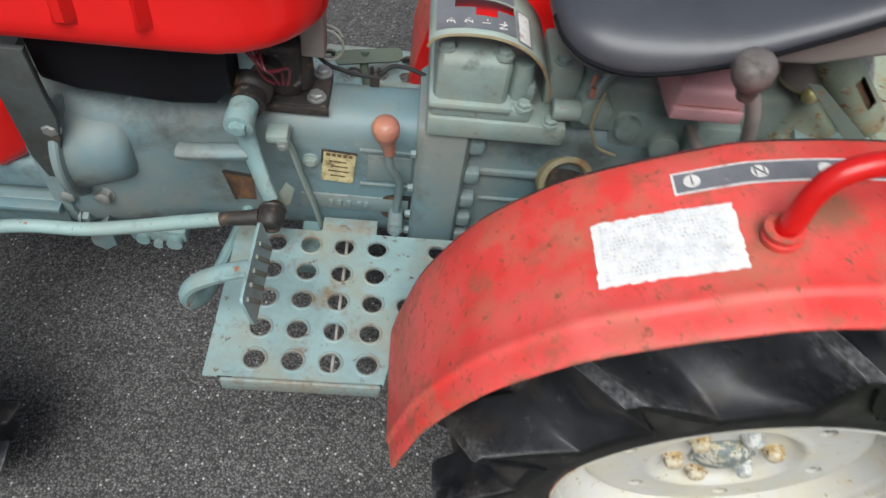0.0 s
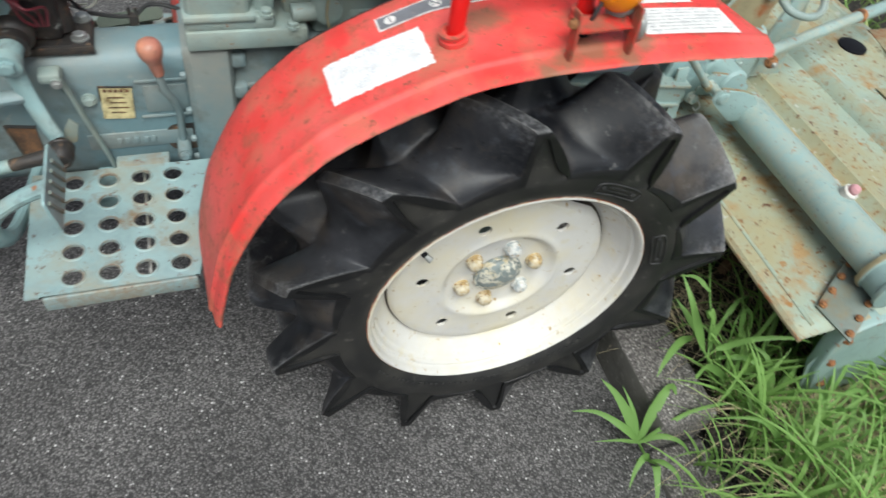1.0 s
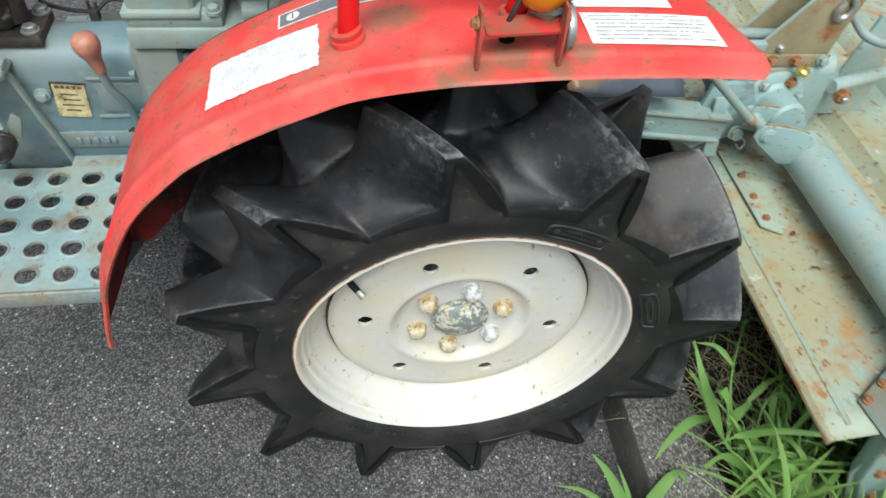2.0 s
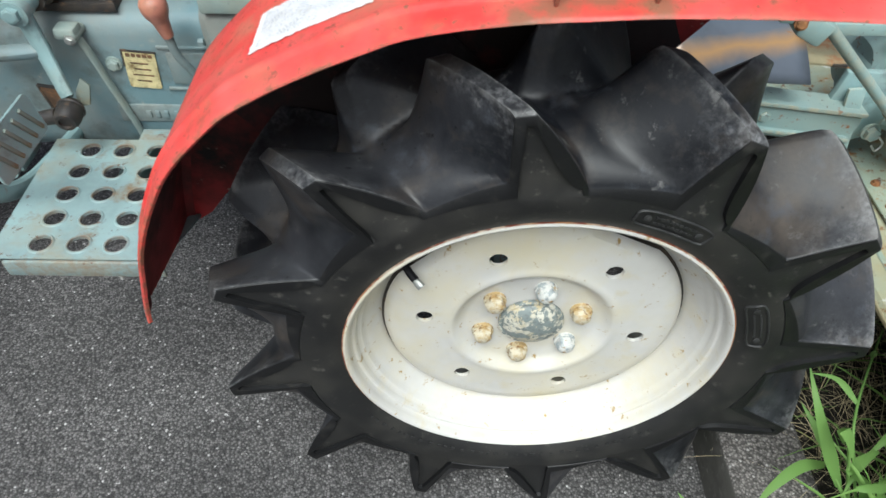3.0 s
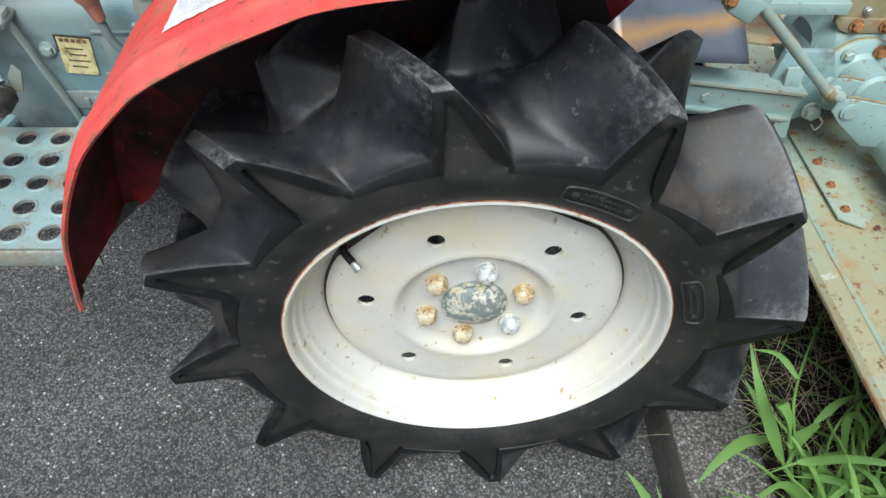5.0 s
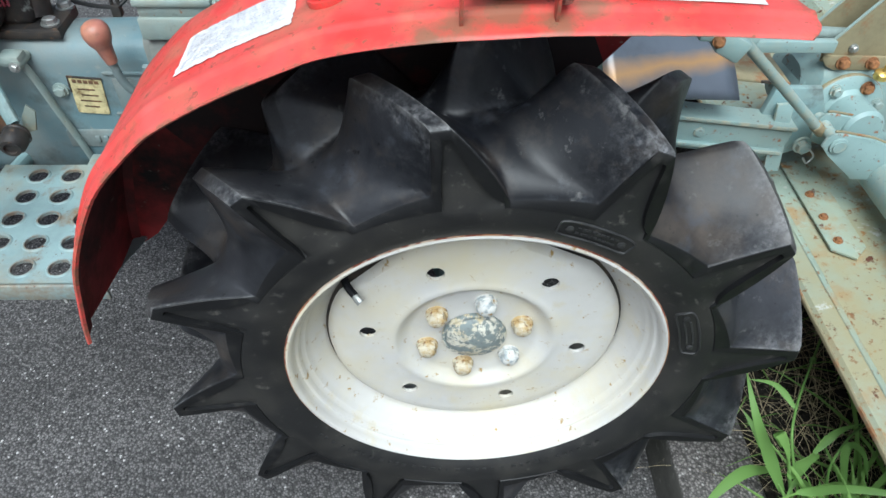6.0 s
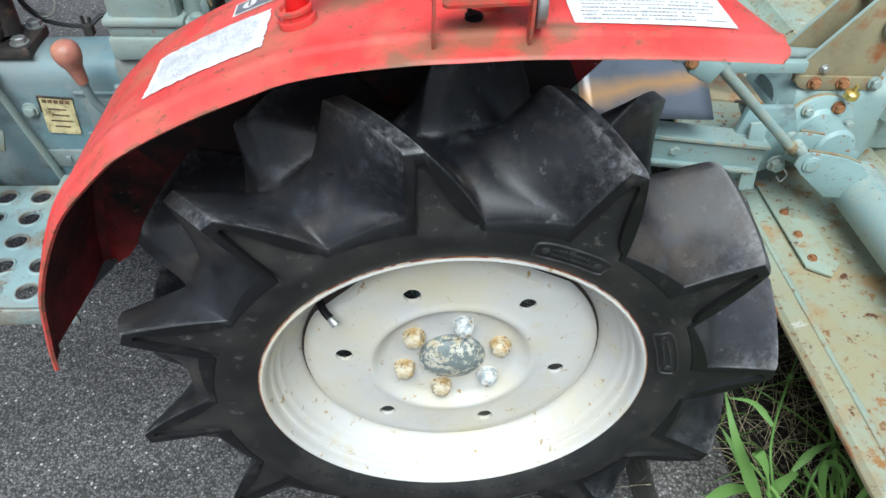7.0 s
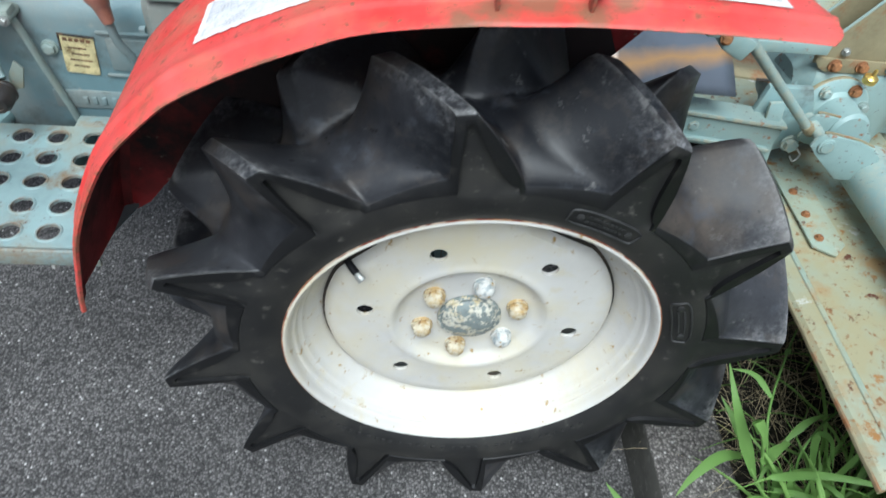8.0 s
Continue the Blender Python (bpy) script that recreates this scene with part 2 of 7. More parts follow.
PLASTIC = surface("black_plastic", (0.008, 0.008, 0.010), 0.5, vary=0.2, scale=8, bump=(300, 0.08), spec=0.12)
VINYL = surface("black_vinyl", (0.046, 0.049, 0.060), 0.43, vary=0.2, scale=5, bump=(420, 0.10), spots=(((0.075, 0.075, 0.08), 9, 0.58, 0.78, 0.42),), spec=0.6)
PAPER = surface("worn_white_label", (0.74, 0.74, 0.715), 0.5, vary=0.03, scale=20, bump=(90, 0.1), spots=(((0.60, 0.60, 0.60), 55, 0.6, 0.72, 0.6),))
DARKINK = surface("dark_faded_ink", (0.30, 0.31, 0.33), 0.6, vary=0.4, scale=90, bump=None)
INK = surface("faded_ink", (0.56, 0.58, 0.64), 0.6, vary=0.4, scale=90, bump=None)
DECAL = surface("grey_decal", (0.15, 0.155, 0.17), 0.45, vary=0.15, scale=30, bump=None, spots=(((0.4, 0.3, 0.28), 60, 0.68, 0.75, 0.6),))
WHITE = surface("white_print", (0.66, 0.64, 0.62), 0.5, vary=0.06, scale=50, bump=None, spots=(((0.45, 0.30, 0.28), 70, 0.6, 0.70, 0.6),))
KNOB = surface("faded_red_knob", (0.34, 0.13, 0.10), 0.35, vary=0.2, scale=25, bump=(80, 0.08), spots=(((0.20, 0.10, 0.075), 45, 0.60, 0.70, 0.5), ((0.5, 0.22, 0.14), 20, 0.5, 0.7, 0.35),))
GREYKNOB = surface("grey_knob", (0.125, 0.108, 0.102), 0.5, vary=0.2, scale=30, bump=(140, 0.3), spots=(((0.06, 0.045, 0.04), 40, 0.56, 0.72, 0.6),))
OPENING = surface("rusty_brown_recess", (0.085, 0.048, 0.028), 0.8, vary=0.4, scale=25, bump=(120, 0.4), spots=(((0.20, 0.10, 0.045), 30, 0.55, 0.68, 0.9),))
PINK = surface("faded_pink_plastic", (0.50, 0.26, 0.275), 0.5, vary=0.08, scale=14, bump=(200, 0.06))
PAN = surface("dusty_seat_pan", (0.27, 0.235, 0.215), 0.6, vary=0.1, scale=9, bump=(120, 0.12))
BRASS = surface("brass", (0.72, 0.52, 0.16), 0.3, metal=0.85, vary=0.15, scale=40, bump=None)
YELLOW = surface("yellow_cap", (0.74, 0.66, 0.30), 0.4, vary=0.1, scale=20, bump=None)
PLATE = surface("aged_brass_plate", (0.52, 0.45, 0.24), 0.5, vary=0.25, scale=60, bump=(200, 0.2), spots=(((0.20, 0.14, 0.06), 50, 0.58, 0.7, 0.8),))
TAN = surface("tan_weathered_plate", (0.26, 0.225, 0.135), 0.5, vary=0.15, scale=14, bump=(160, 0.25), spots=((RUST, 18, 0.58, 0.72, 0.85),))
HOODTOP = surface("weathered_cover_paint", (0.27, 0.335, 0.275), 0.55, vary=0.14, scale=5, bump=(120, 0.3), spots=(((0.32, 0.295, 0.175), 4, 0.50, 0.70, 0.7), ((0.34, 0.22, 0.10), 13, 0.59, 0.73, 0.85), ((0.22, 0.115, 0.05), 70, 0.64, 0.71, 0.9), ((0.30, 0.15, 0.05), 30, 0.66, 0.73, 0.9), (DEEP_RUST, 36, 0.68, 0.73, 0.9), ((0.52, 0.52, 0.48), 24, 0.69, 0.75, 0.8)))
DULL = surface("dark_weathered_paint", (0.15, 0.18, 0.155), 0.5, vary=0.15, scale=12, bump=(160, 0.25), spots=(((0.20, 0.17, 0.10), 14, 0.56, 0.72, 0.75), (RUST, 40, 0.65, 0.73, 0.85)))


def stained_sheet():
    """Bluish bare sheet with one slanting rust streak."""
    m = surface("bluish_sheet_with_rust", (0.105, 0.122, 0.15), 0.33, metal=0.25, vary=0.15, scale=6, bump=(120, 0.08), spots=((RUST, 40, 0.70, 0.76, 0.8),))
    n, l = m.node_tree.nodes, m.node_tree.links
    b = n["Principled BSDF"]
    was = b.inputs["Base Color"].links[0].from_socket
    co = n.new("ShaderNodeTexCoord").outputs["Object"]
    along_ = n.new("ShaderNodeVectorMath")
    along_.operation = "DOT_PRODUCT"
    along_.inputs[1].default_value = (2.1, -10.0, 0)
    l.new(co, along_.inputs[0])
    wob = n.new("ShaderNodeTexNoise")
    wob.inputs["Scale"].default_value, wob.inputs["Detail"].default_value = 14, 5
    l.new(co, wob.inputs["Vector"])
    shift = n.new("ShaderNodeMath")
    shift.operation = "MULTIPLY_ADD"
    shift.inputs[1].default_value, shift.inputs[2].default_value = 0.40, -0.295
    l.new(wob.outputs["Fac"], shift.inputs[0])
    total = n.new("ShaderNodeMath")
    l.new(along_.outputs["Value"], total.inputs[0])
    l.new(shift.outputs[0], total.inputs[1])
    off = n.new("ShaderNodeMath")
    off.operation = "ABSOLUTE"
    l.new(total.outputs[0], off.inputs[0])
    band = n.new("ShaderNodeMapRange")
    band.inputs["From Min"].default_value, band.inputs["From Max"].default_value = 0.24, 0.0
    band.inputs["To Max"].default_value = 0.85
    l.new(off.outputs[0], band.inputs["Value"])
    x = n.new("ShaderNodeMix")
    x.data_type = "RGBA"
    x.inputs[7].default_value = (0.44, 0.24, 0.085, 1)
    l.new(band.outputs["Result"], x.inputs[0])
    l.new(was, x.inputs[6])
    l.new(x.outputs[2], b.inputs["Base Color"])
    return m


FLAP = stained_sheet()
WIRE = surface("black_wire", (0.018, 0.018, 0.018), 0.5, vary=0.2, scale=30, bump=None)
REDWIRE = surface("red_wire", (0.14, 0.02, 0.03), 0.45, vary=0.2, scale=30, bump=None)
CABLE = surface("grey_cable", (0.40, 0.40, 0.34), 0.5, vary=0.2, scale=30, bump=None)
SOOTY = surface("grimy_dark_grey_paint", (0.050, 0.060, 0.058), 0.55, vary=0.2, scale=9, bump=(120, 0.25), spots=(((0.035, 0.032, 0.028), 8, 0.54, 0.72, 0.8), (RUST, 40, 0.67, 0.74, 0.85)))
OLIVE = surface("olive_pedal_paint", (0.085, 0.108, 0.08), 0.5, vary=0.15, scale=14, bump=(120, 0.1))
ASPHALT = grit("asphalt", (0.050, 0.048, 0.048), (0.176, 0.168, 0.165), (0.46, 0.45, 0.44), 0.0046, 0.014, relief=0.7)
CONCRETE = grit("kerb_concrete", (0.11, 0.100, 0.094), (0.265, 0.245, 0.23), (0.44, 0.42, 0.40), 0.0050, 0.05, relief=0.8)
SOIL = grit("dark_soil", (0.012, 0.010, 0.008), (0.045, 0.036, 0.026), (0.12, 0.10, 0.07), 0.008, 0.08, relief=1.0)
# Smooth road-side face of the kerb, its shade darkened into the colour.
KERBFACE = surface("dirty_smooth_kerb_face", (0.095, 0.090, 0.080), 0.8, vary=0.2, scale=9, bump=(160, 0.3), spots=(((0.05, 0.05, 0.04), 7, 0.50, 0.72, 0.9), ((0.17, 0.16, 0.15), 60, 0.62, 0.76, 0.8)))
STRAW = surface("dry_straw", (0.52, 0.43, 0.27), 0.7, vary=0.3, scale=20, bump=None)
LEAFLITTER = surface("dead_leaf", (0.11, 0.062, 0.030), 0.6, vary=0.3, scale=20, bump=(60, 0.3))


def amber():
    m = surface("amber_lens", (0.78, 0.25, 0.006), 0.18, vary=0.06, scale=30, bump=None, coat=0.4)
    b = m.node_tree.nodes["Principled BSDF"]
    b.inputs["Subsurface Weight"].default_value = 0.25
    b.inputs["Subsurface Radius"].default_value = (0.02, 0.008, 0.001)
    return m


AMBER = amber()


def blade_green():
    """Grass: each blade its own green, thin enough to let some light through."""
    m = bpy.data.materials.new("grass_blades")
    m.use_nodes = True
    n, l = m.node_tree.nodes, m.node_tree.links
    b = n["Principled BSDF"]
    r = n.new("ShaderNodeValToRGB")
    e = r.color_ramp.elements
    e[0].color, e[1].color = (0.14, 0.26, 0.06, 1), (0.42, 0.55, 0.22, 1)
    e.new(0.55).color = (0.24, 0.42, 0.11, 1)
    e.new(0.86).color = (0.40, 0.53, 0.20, 1)
    e[-1].color = (0.48, 0.42, 0.19, 1)
    l.new(n.new("ShaderNodeNewGeometry").outputs["Random Per Island"], r.inputs["Fac"])
    l.new(r.outputs["Color"], b.inputs["Base Color"])
    b.inputs["Roughness"].default_value = 0.6
    t = n.new("ShaderNodeBsdfTranslucent")
    l.new(r.outputs["Color"], t.inputs["Color"])
    a = n.new("ShaderNodeMixShader")
    a.inputs[0].default_value = 0.35
    l.new(b.outputs[0], a.inputs[1])
    l.new(t.outputs[0], a.inputs[2])
    l.new(a.outputs[0], n["Material Output"].inputs["Surface"])
    return m


GRASS = blade_green()
LUSH = GRASS.copy()
LUSH.name = "broad_leaf_green"
_e = next(q for q in LUSH.node_tree.nodes if q.type == "VALTORGB").color_ramp.elements
for _k, _c in zip(_e, ((0.15, 0.29, 0.075), (0.19, 0.35, 0.09), (0.25, 0.42, 0.125), (0.20, 0.37, 0.10))):
    _k.color = (*_c, 1)


# ---------------------------------------------------------------- building helpers
PLACE = {}


def thing(name, at, label, category, group="", kind=""):
    ob = new(name)
    ob.empty_display_size = 0.1
    ob.location = at
    PLACE[ob] = Vector(at)
    return tagged(ob, label, category, group, kind)


def smooth(me, angle=32):
    me.polygons.foreach_set("use_smooth", [True] * len(me.polygons))
    me.set_sharp_from_angle(angle=radians(angle))


def part(name, bm, material, parent=None, label="", angle=32):
    """Links a bmesh, built in world metres, as one mesh object under its thing or part."""
    if isinstance(bm, bpy.types.Mesh):
        me = bm
    else:
        bmesh.ops.recalc_face_normals(bm, faces=bm.faces)
        me = bpy.data.meshes.new(name)
        bm.to_mesh(me)
        bm.free()
    smooth(me, angle)
    for m in material if isinstance(material, (list, tuple)) else [material]:
        me.materials.append(m)
    co = np.empty(len(me.vertices) * 3)
    me.vertices.foreach_get("co", co)
    co = co.reshape(-1, 3)
    c = Vector(((co.min(0) + co.max(0)) / 2).tolist())
    me.transform(Matrix.Translation(-c))
    ob = new(name, me)
    ob.location = c
    PLACE[ob] = c
    if parent:
        ob.parent = parent
        ob.matrix_parent_inverse = Matrix.Translation(-PLACE[parent])
    if label:
        ob["label"] = label
    return ob


def again(ob, to, parent=None, turn=None):
    """Another object on the same mesh, at a place of its own."""
    o = new(ob.name.split(".")[0], ob.data)
    o.matrix_basis = Matrix.Translation(to) @ (turn or Matrix())
    PLACE[o] = Vector(to)
    p = parent or ob.parent
    if p:
        o.parent = p
        o.matrix_parent_inverse = Matrix.Translation(-PLACE[p])
    if "label" in ob:
        o["label"] = ob["label"]
    return o


def frame_to(d, up=(0, 0, 1)):
    """A turn that takes z to the direction d."""
    return Vector(d).normalized().to_track_quat("Z", "Y").to_matrix().to_4x4()


def add_box(bm, lo, hi, bevel=0.0, turn=None, about=None, seg=2):
    c = [(a + b) / 2 for a, b in zip(lo, hi)]
    s = [b - a for a, b in zip(lo, hi)]
    m = Matrix.Translation(c) @ Matrix.Diagonal((*s, 1))
    if turn is not None:
        p = Vector(about or c)
        m = Matrix.Translation(p) @ turn @ Matrix.Translation(-p) @ m
    v = bmesh.ops.create_cube(bm, size=1, matrix=m)["verts"]
    if bevel:
        es = list({e for x in v for e in x.link_edges})
        bmesh.ops.bevel(bm, geom=es, offset=bevel, segments=seg, profile=0.5, affect="EDGES")
    return bm


def add_rod(bm, a, b, r0, r1=None, seg=20, caps=True, bevel=0.0):
    a, b = Vector(a), Vector(b)
    r1 = r0 if r1 is None else r1
    m = Matrix.Translation((a + b) / 2) @ frame_to(b - a)
    v = bmesh.ops.create_cone(bm, cap_ends=caps, segments=seg, radius1=r0, radius2=r1, depth=(b - a).length, matrix=m)["verts"]
    if bevel and caps:
        es = [e for e in {e for x in v for e in x.link_edges} if any(len(f.verts) > 4 for f in e.link_faces)]
        bmesh.ops.bevel(bm, geom=es, offset=bevel, segments=2, profile=0.5, affect="EDGES")
    return bm


def add_ball(bm, c, r, sx=1, sy=1, sz=1, u=20, v=14, turn=None):
    m = Matrix.Translation(c) @ (turn or Matrix()) @ Matrix.Diagonal((r * sx, r * sy, r * sz, 1))
    bmesh.ops.create_uvsphere(bm, u_segments=u, v_segments=v, radius=1, matrix=m)
    return bm


def spline(pts, steps=8):
    """Catmull-Rom through the points."""
    p = [Vector(x) for x in pts]
    p = [p[0] * 2 - p[1], *p, p[-1] * 2 - p[-2]]
    out = []
    for i in range(1, len(p) - 2):
        for k in range(steps):
            t = k / steps
            a, b, c, d = p[i - 1 : i + 3]
            out.append(0.5 * ((2 * b) + (c - a) * t + (2 * a - 5 * b + 4 * c - d) * t * t + (3 * b - a - 3 * c + d) * t**3))
    out.append(p[-2])
    return out


def add_pipe(bm, pts, r, seg=12, steps=8, flat=1.0, taper=None, caps=True):
    """A tube swept along a smooth line. flat squashes it along its second axis."""
    line = spline(pts, steps) if steps > 1 else [Vector(x) for x in pts]
    up = Vector((0.13, 0.21, 0.97))
    rings = []
    for i, p in enumerate(line):
        d = (line[min(i + 1, len(line) - 1)] - line[max(i - 1, 0)]).normalized()
        s = d.cross(up).normalized()
        up = s.cross(d).normalized()
        rr = r if taper is None else r + (taper - r) * i / (len(line) - 1)
        rings.append([bm.verts.new(p + s * (rr * math.cos(a)) + up * (rr * flat * math.sin(a))) for a in (2 * math.pi * k / seg for k in range(seg))])
    for a, b in zip(rings, rings[1:]):
        for k in range(seg):
            bm.faces.new((a[k], a[(k + 1) % seg], b[(k + 1) % seg], b[k]))
    if caps:
        bm.faces.new(rings[0][::-1])
        bm.faces.new(rings[-1])
    return bm


def add_lathe(bm, profile, centre, axis, seg=48, closed=False):
    """Turns a profile of (radius, along) round an axis through centre."""
    m = Matrix.Translation(centre) @ frame_to(axis)
    rings = []
    for r, h in profile:
        if r < 1e-5:
            rings.append([bm.verts.new(m @ Vector((0, 0, h)))])
        else:
            rings.append([bm.verts.new(m @ Vector((r * math.cos(a), r * math.sin(a), h))) for a in (2 * math.pi * k / seg for k in range(seg))])
    pairs = list(zip(rings, rings[1:])) + ([(rings[-1], rings[0])] if closed else [])
    for a, b in pairs:
        if len(a) == 1 and len(b) == 1:
            continue
        for k in range(seg):
            j = (k + 1) % seg
            if len(a) == 1:
                bm.faces.new((a[0], b[j], b[k]))
            elif len(b) == 1:
                bm.faces.new((a[k], a[j], b[0]))
            else:
                bm.faces.new((a[k], a[j], b[j], b[k]))
    return bm


def add_plate(bm, outline, origin, ax, ay, thick, bevel=0.0):
    """A flat plate: an outline in the plane of ax and ay, thickened along their normal."""
    o, ax, ay = Vector(origin), Vector(ax).normalized(), Vector(ay).normalized()
    nrm = ax.cross(ay)
    v0 = [bm.verts.new(o + ax * x + ay * y) for x, y in outline]
    v1 = [bm.verts.new(v.co + nrm * thick) for v in v0]
    fs = [bm.faces.new(v0[::-1]), bm.faces.new(v1)]
    k = len(v0)
    for i in range(k):
        fs.append(bm.faces.new((v0[i], v0[(i + 1) % k], v1[(i + 1) % k], v1[i])))
    if bevel:
        es = [e for e in fs[0].edges] + [e for e in fs[1].edges]
        bmesh.ops.bevel(bm, geom=es, offset=bevel, segments=2, profile=0.5, affect="EDGES")
    return bm


def rounded(w, h, r, n=5):
    pts = []
    for cx, cy, a0 in ((w / 2 - r, h / 2 - r, 0), (-w / 2 + r, h / 2 - r, 90), (-w / 2 + r, -h / 2 + r, 180), (w / 2 - r, -h / 2 + r, 270)):
        for k in range(n + 1):
            a = radians(a0 + 90 * k / n)
            pts.append((cx + r * math.cos(a), cy + r * math.sin(a)))
    return pts


def add_bolt(bm, p, d, r=0.009, h=0.007, washer=True):
    """A hexagon head on a washer, standing on p along d."""
    p, d = Vector(p), Vector(d).normalized()
    if washer:
        add_rod(bm, p - d * 0.003, p + d * 0.002, r * 1.45, seg=16)
    add_rod(bm, p, p + d * h, r * 1.12, r * 1.12, seg=6)
    add_rod(bm, p + d * h, p + d * (h + 0.0015), r * 1.05, r * 0.8, seg=6)
    return bm


def bolt(p, d, parent, material=None, r=0.009, h=0.007, washer=True, name="bolt"):
    return part(name, add_bolt(bmesh.new(), p, d, r, h, washer), material or CLEAN, parent)


def writing(text, size, m, material, parent, name="lettering"):
    """Raised or printed characters in the built-in font, laid by the pose m."""
    cu = bpy.data.curves.new("t", "FONT")
    cu.body, cu.size, cu.extrude, cu.align_x, cu.align_y, cu.resolution_u = text, size, size * 0.02, "CENTER", "CENTER", 4
    ob = new("t", cu)
    me = bpy.data.meshes.new_from_object(ob.evaluated_get(bpy.context.evaluated_depsgraph_get()))
    bpy.data.objects.remove(ob)
    bpy.data.curves.remove(cu)
    me.transform(m)
    me.name = name
    return part(name, me, material, parent)


def mesh_of(name, verts, faces):
    me = bpy.data.meshes.new(name)
    me.from_pydata(verts, [], faces)
    me.update()
    return me



# ---------------------------------------------------------------- the setting
def ground():
    me = mesh_of("ground", [(-400, -400, 0), (400, -400, 0), (400, 400, 0), (-400, 400, 0)], [(0, 1, 2, 3)])
    tagged(part("ground", me, ASPHALT), "dark grey coarse asphalt with pale stone flecks", "asphalt", kind="structure")
    xs = [0.52, 0.6, 0.7, 0.8, 0.9, 1.0, 1.15, 1.3, 1.5, 1.8, 2.2, 3, 5, 9, 20, 60]
    ys = [-60, -20, -9, -5, -3, -2, -1.5, -1.2] + [-1.0 + 0.1 * k for k in range(26)] + [1.8, 2.2, 3, 5, 9, 20, 60]
    verts = [(x, y, 0.085 + 0.03 * noise.noise((x * 3, y * 3, 0)) - (0.0 if x > 0.55 else 0.01)) for x in xs for y in ys]
    verts += [(x, y, -0.02) for x, y in ((0.52, -60), (0.52, 60))]
    k = len(ys)
    faces = [(i * k + j, (i + 1) * k + j, (i + 1) * k + j + 1, i * k + j + 1) for i in range(len(xs) - 1) for j in range(k - 1)]
    tagged(part("verge", mesh_of("verge", verts[:-2], faces), SOIL), "dark bare soil strip behind the kerb", "soil", kind="structure")


KERB_X0, KERB_X1, KERB_Z = 0.378, 0.528, 0.130


def kerb():
    base = thing("kerb", (0.45, 0, 0), "weathered grey concrete kerb along the asphalt edge", "kerb", kind="structure")
    for i in range(-6, 10):
        y0 = -0.262 + 0.6 * i
        # the kerb drops to road level where the stone beside the wheel ends
        bm = add_box(bmesh.new(), (KERB_X0, y0 + 0.004, -0.05), (KERB_X1, y0 + 0.596, KERB_Z if i >= 0 else 0.022), 0.010, seg=3)
        bmesh.ops.subdivide_edges(bm, edges=bm.edges[:], cuts=2, use_grid_fill=True)
        for v in bm.verts:
            v.co += noise.noise_vector(v.co * 9) * 0.0022
        stone = part("kerb_stone", bm, [CONCRETE, KERBFACE], base, angle=50)
        for f in stone.data.polygons:
            # faces turned to the road take the colour with shade painted in
            f.material_index = int(f.normal.x < -0.8)


ground()
kerb()

# ---------------------------------------------------------------- the tractor
tractor = thing("tractor", (0, 0.445, 0), "old compact farm tractor, pale green body with red fenders", "tractor")
MID = 0.445  # the tractor's centre line
WHEEL = Vector((0, 0, 0.45))
LUG0 = 7.9


def sidewall_y(r):
    """How far the rear tyre's flank stands out at radius r, as y on the near side."""
    return float(np.interp(r, [0.2715, 0.279, 0.287, 0.298, 0.312, 0.325, 0.338], [-0.0495, -0.0555, -0.0610, -0.0650, -0.0668, -0.0672, -0.0660]))


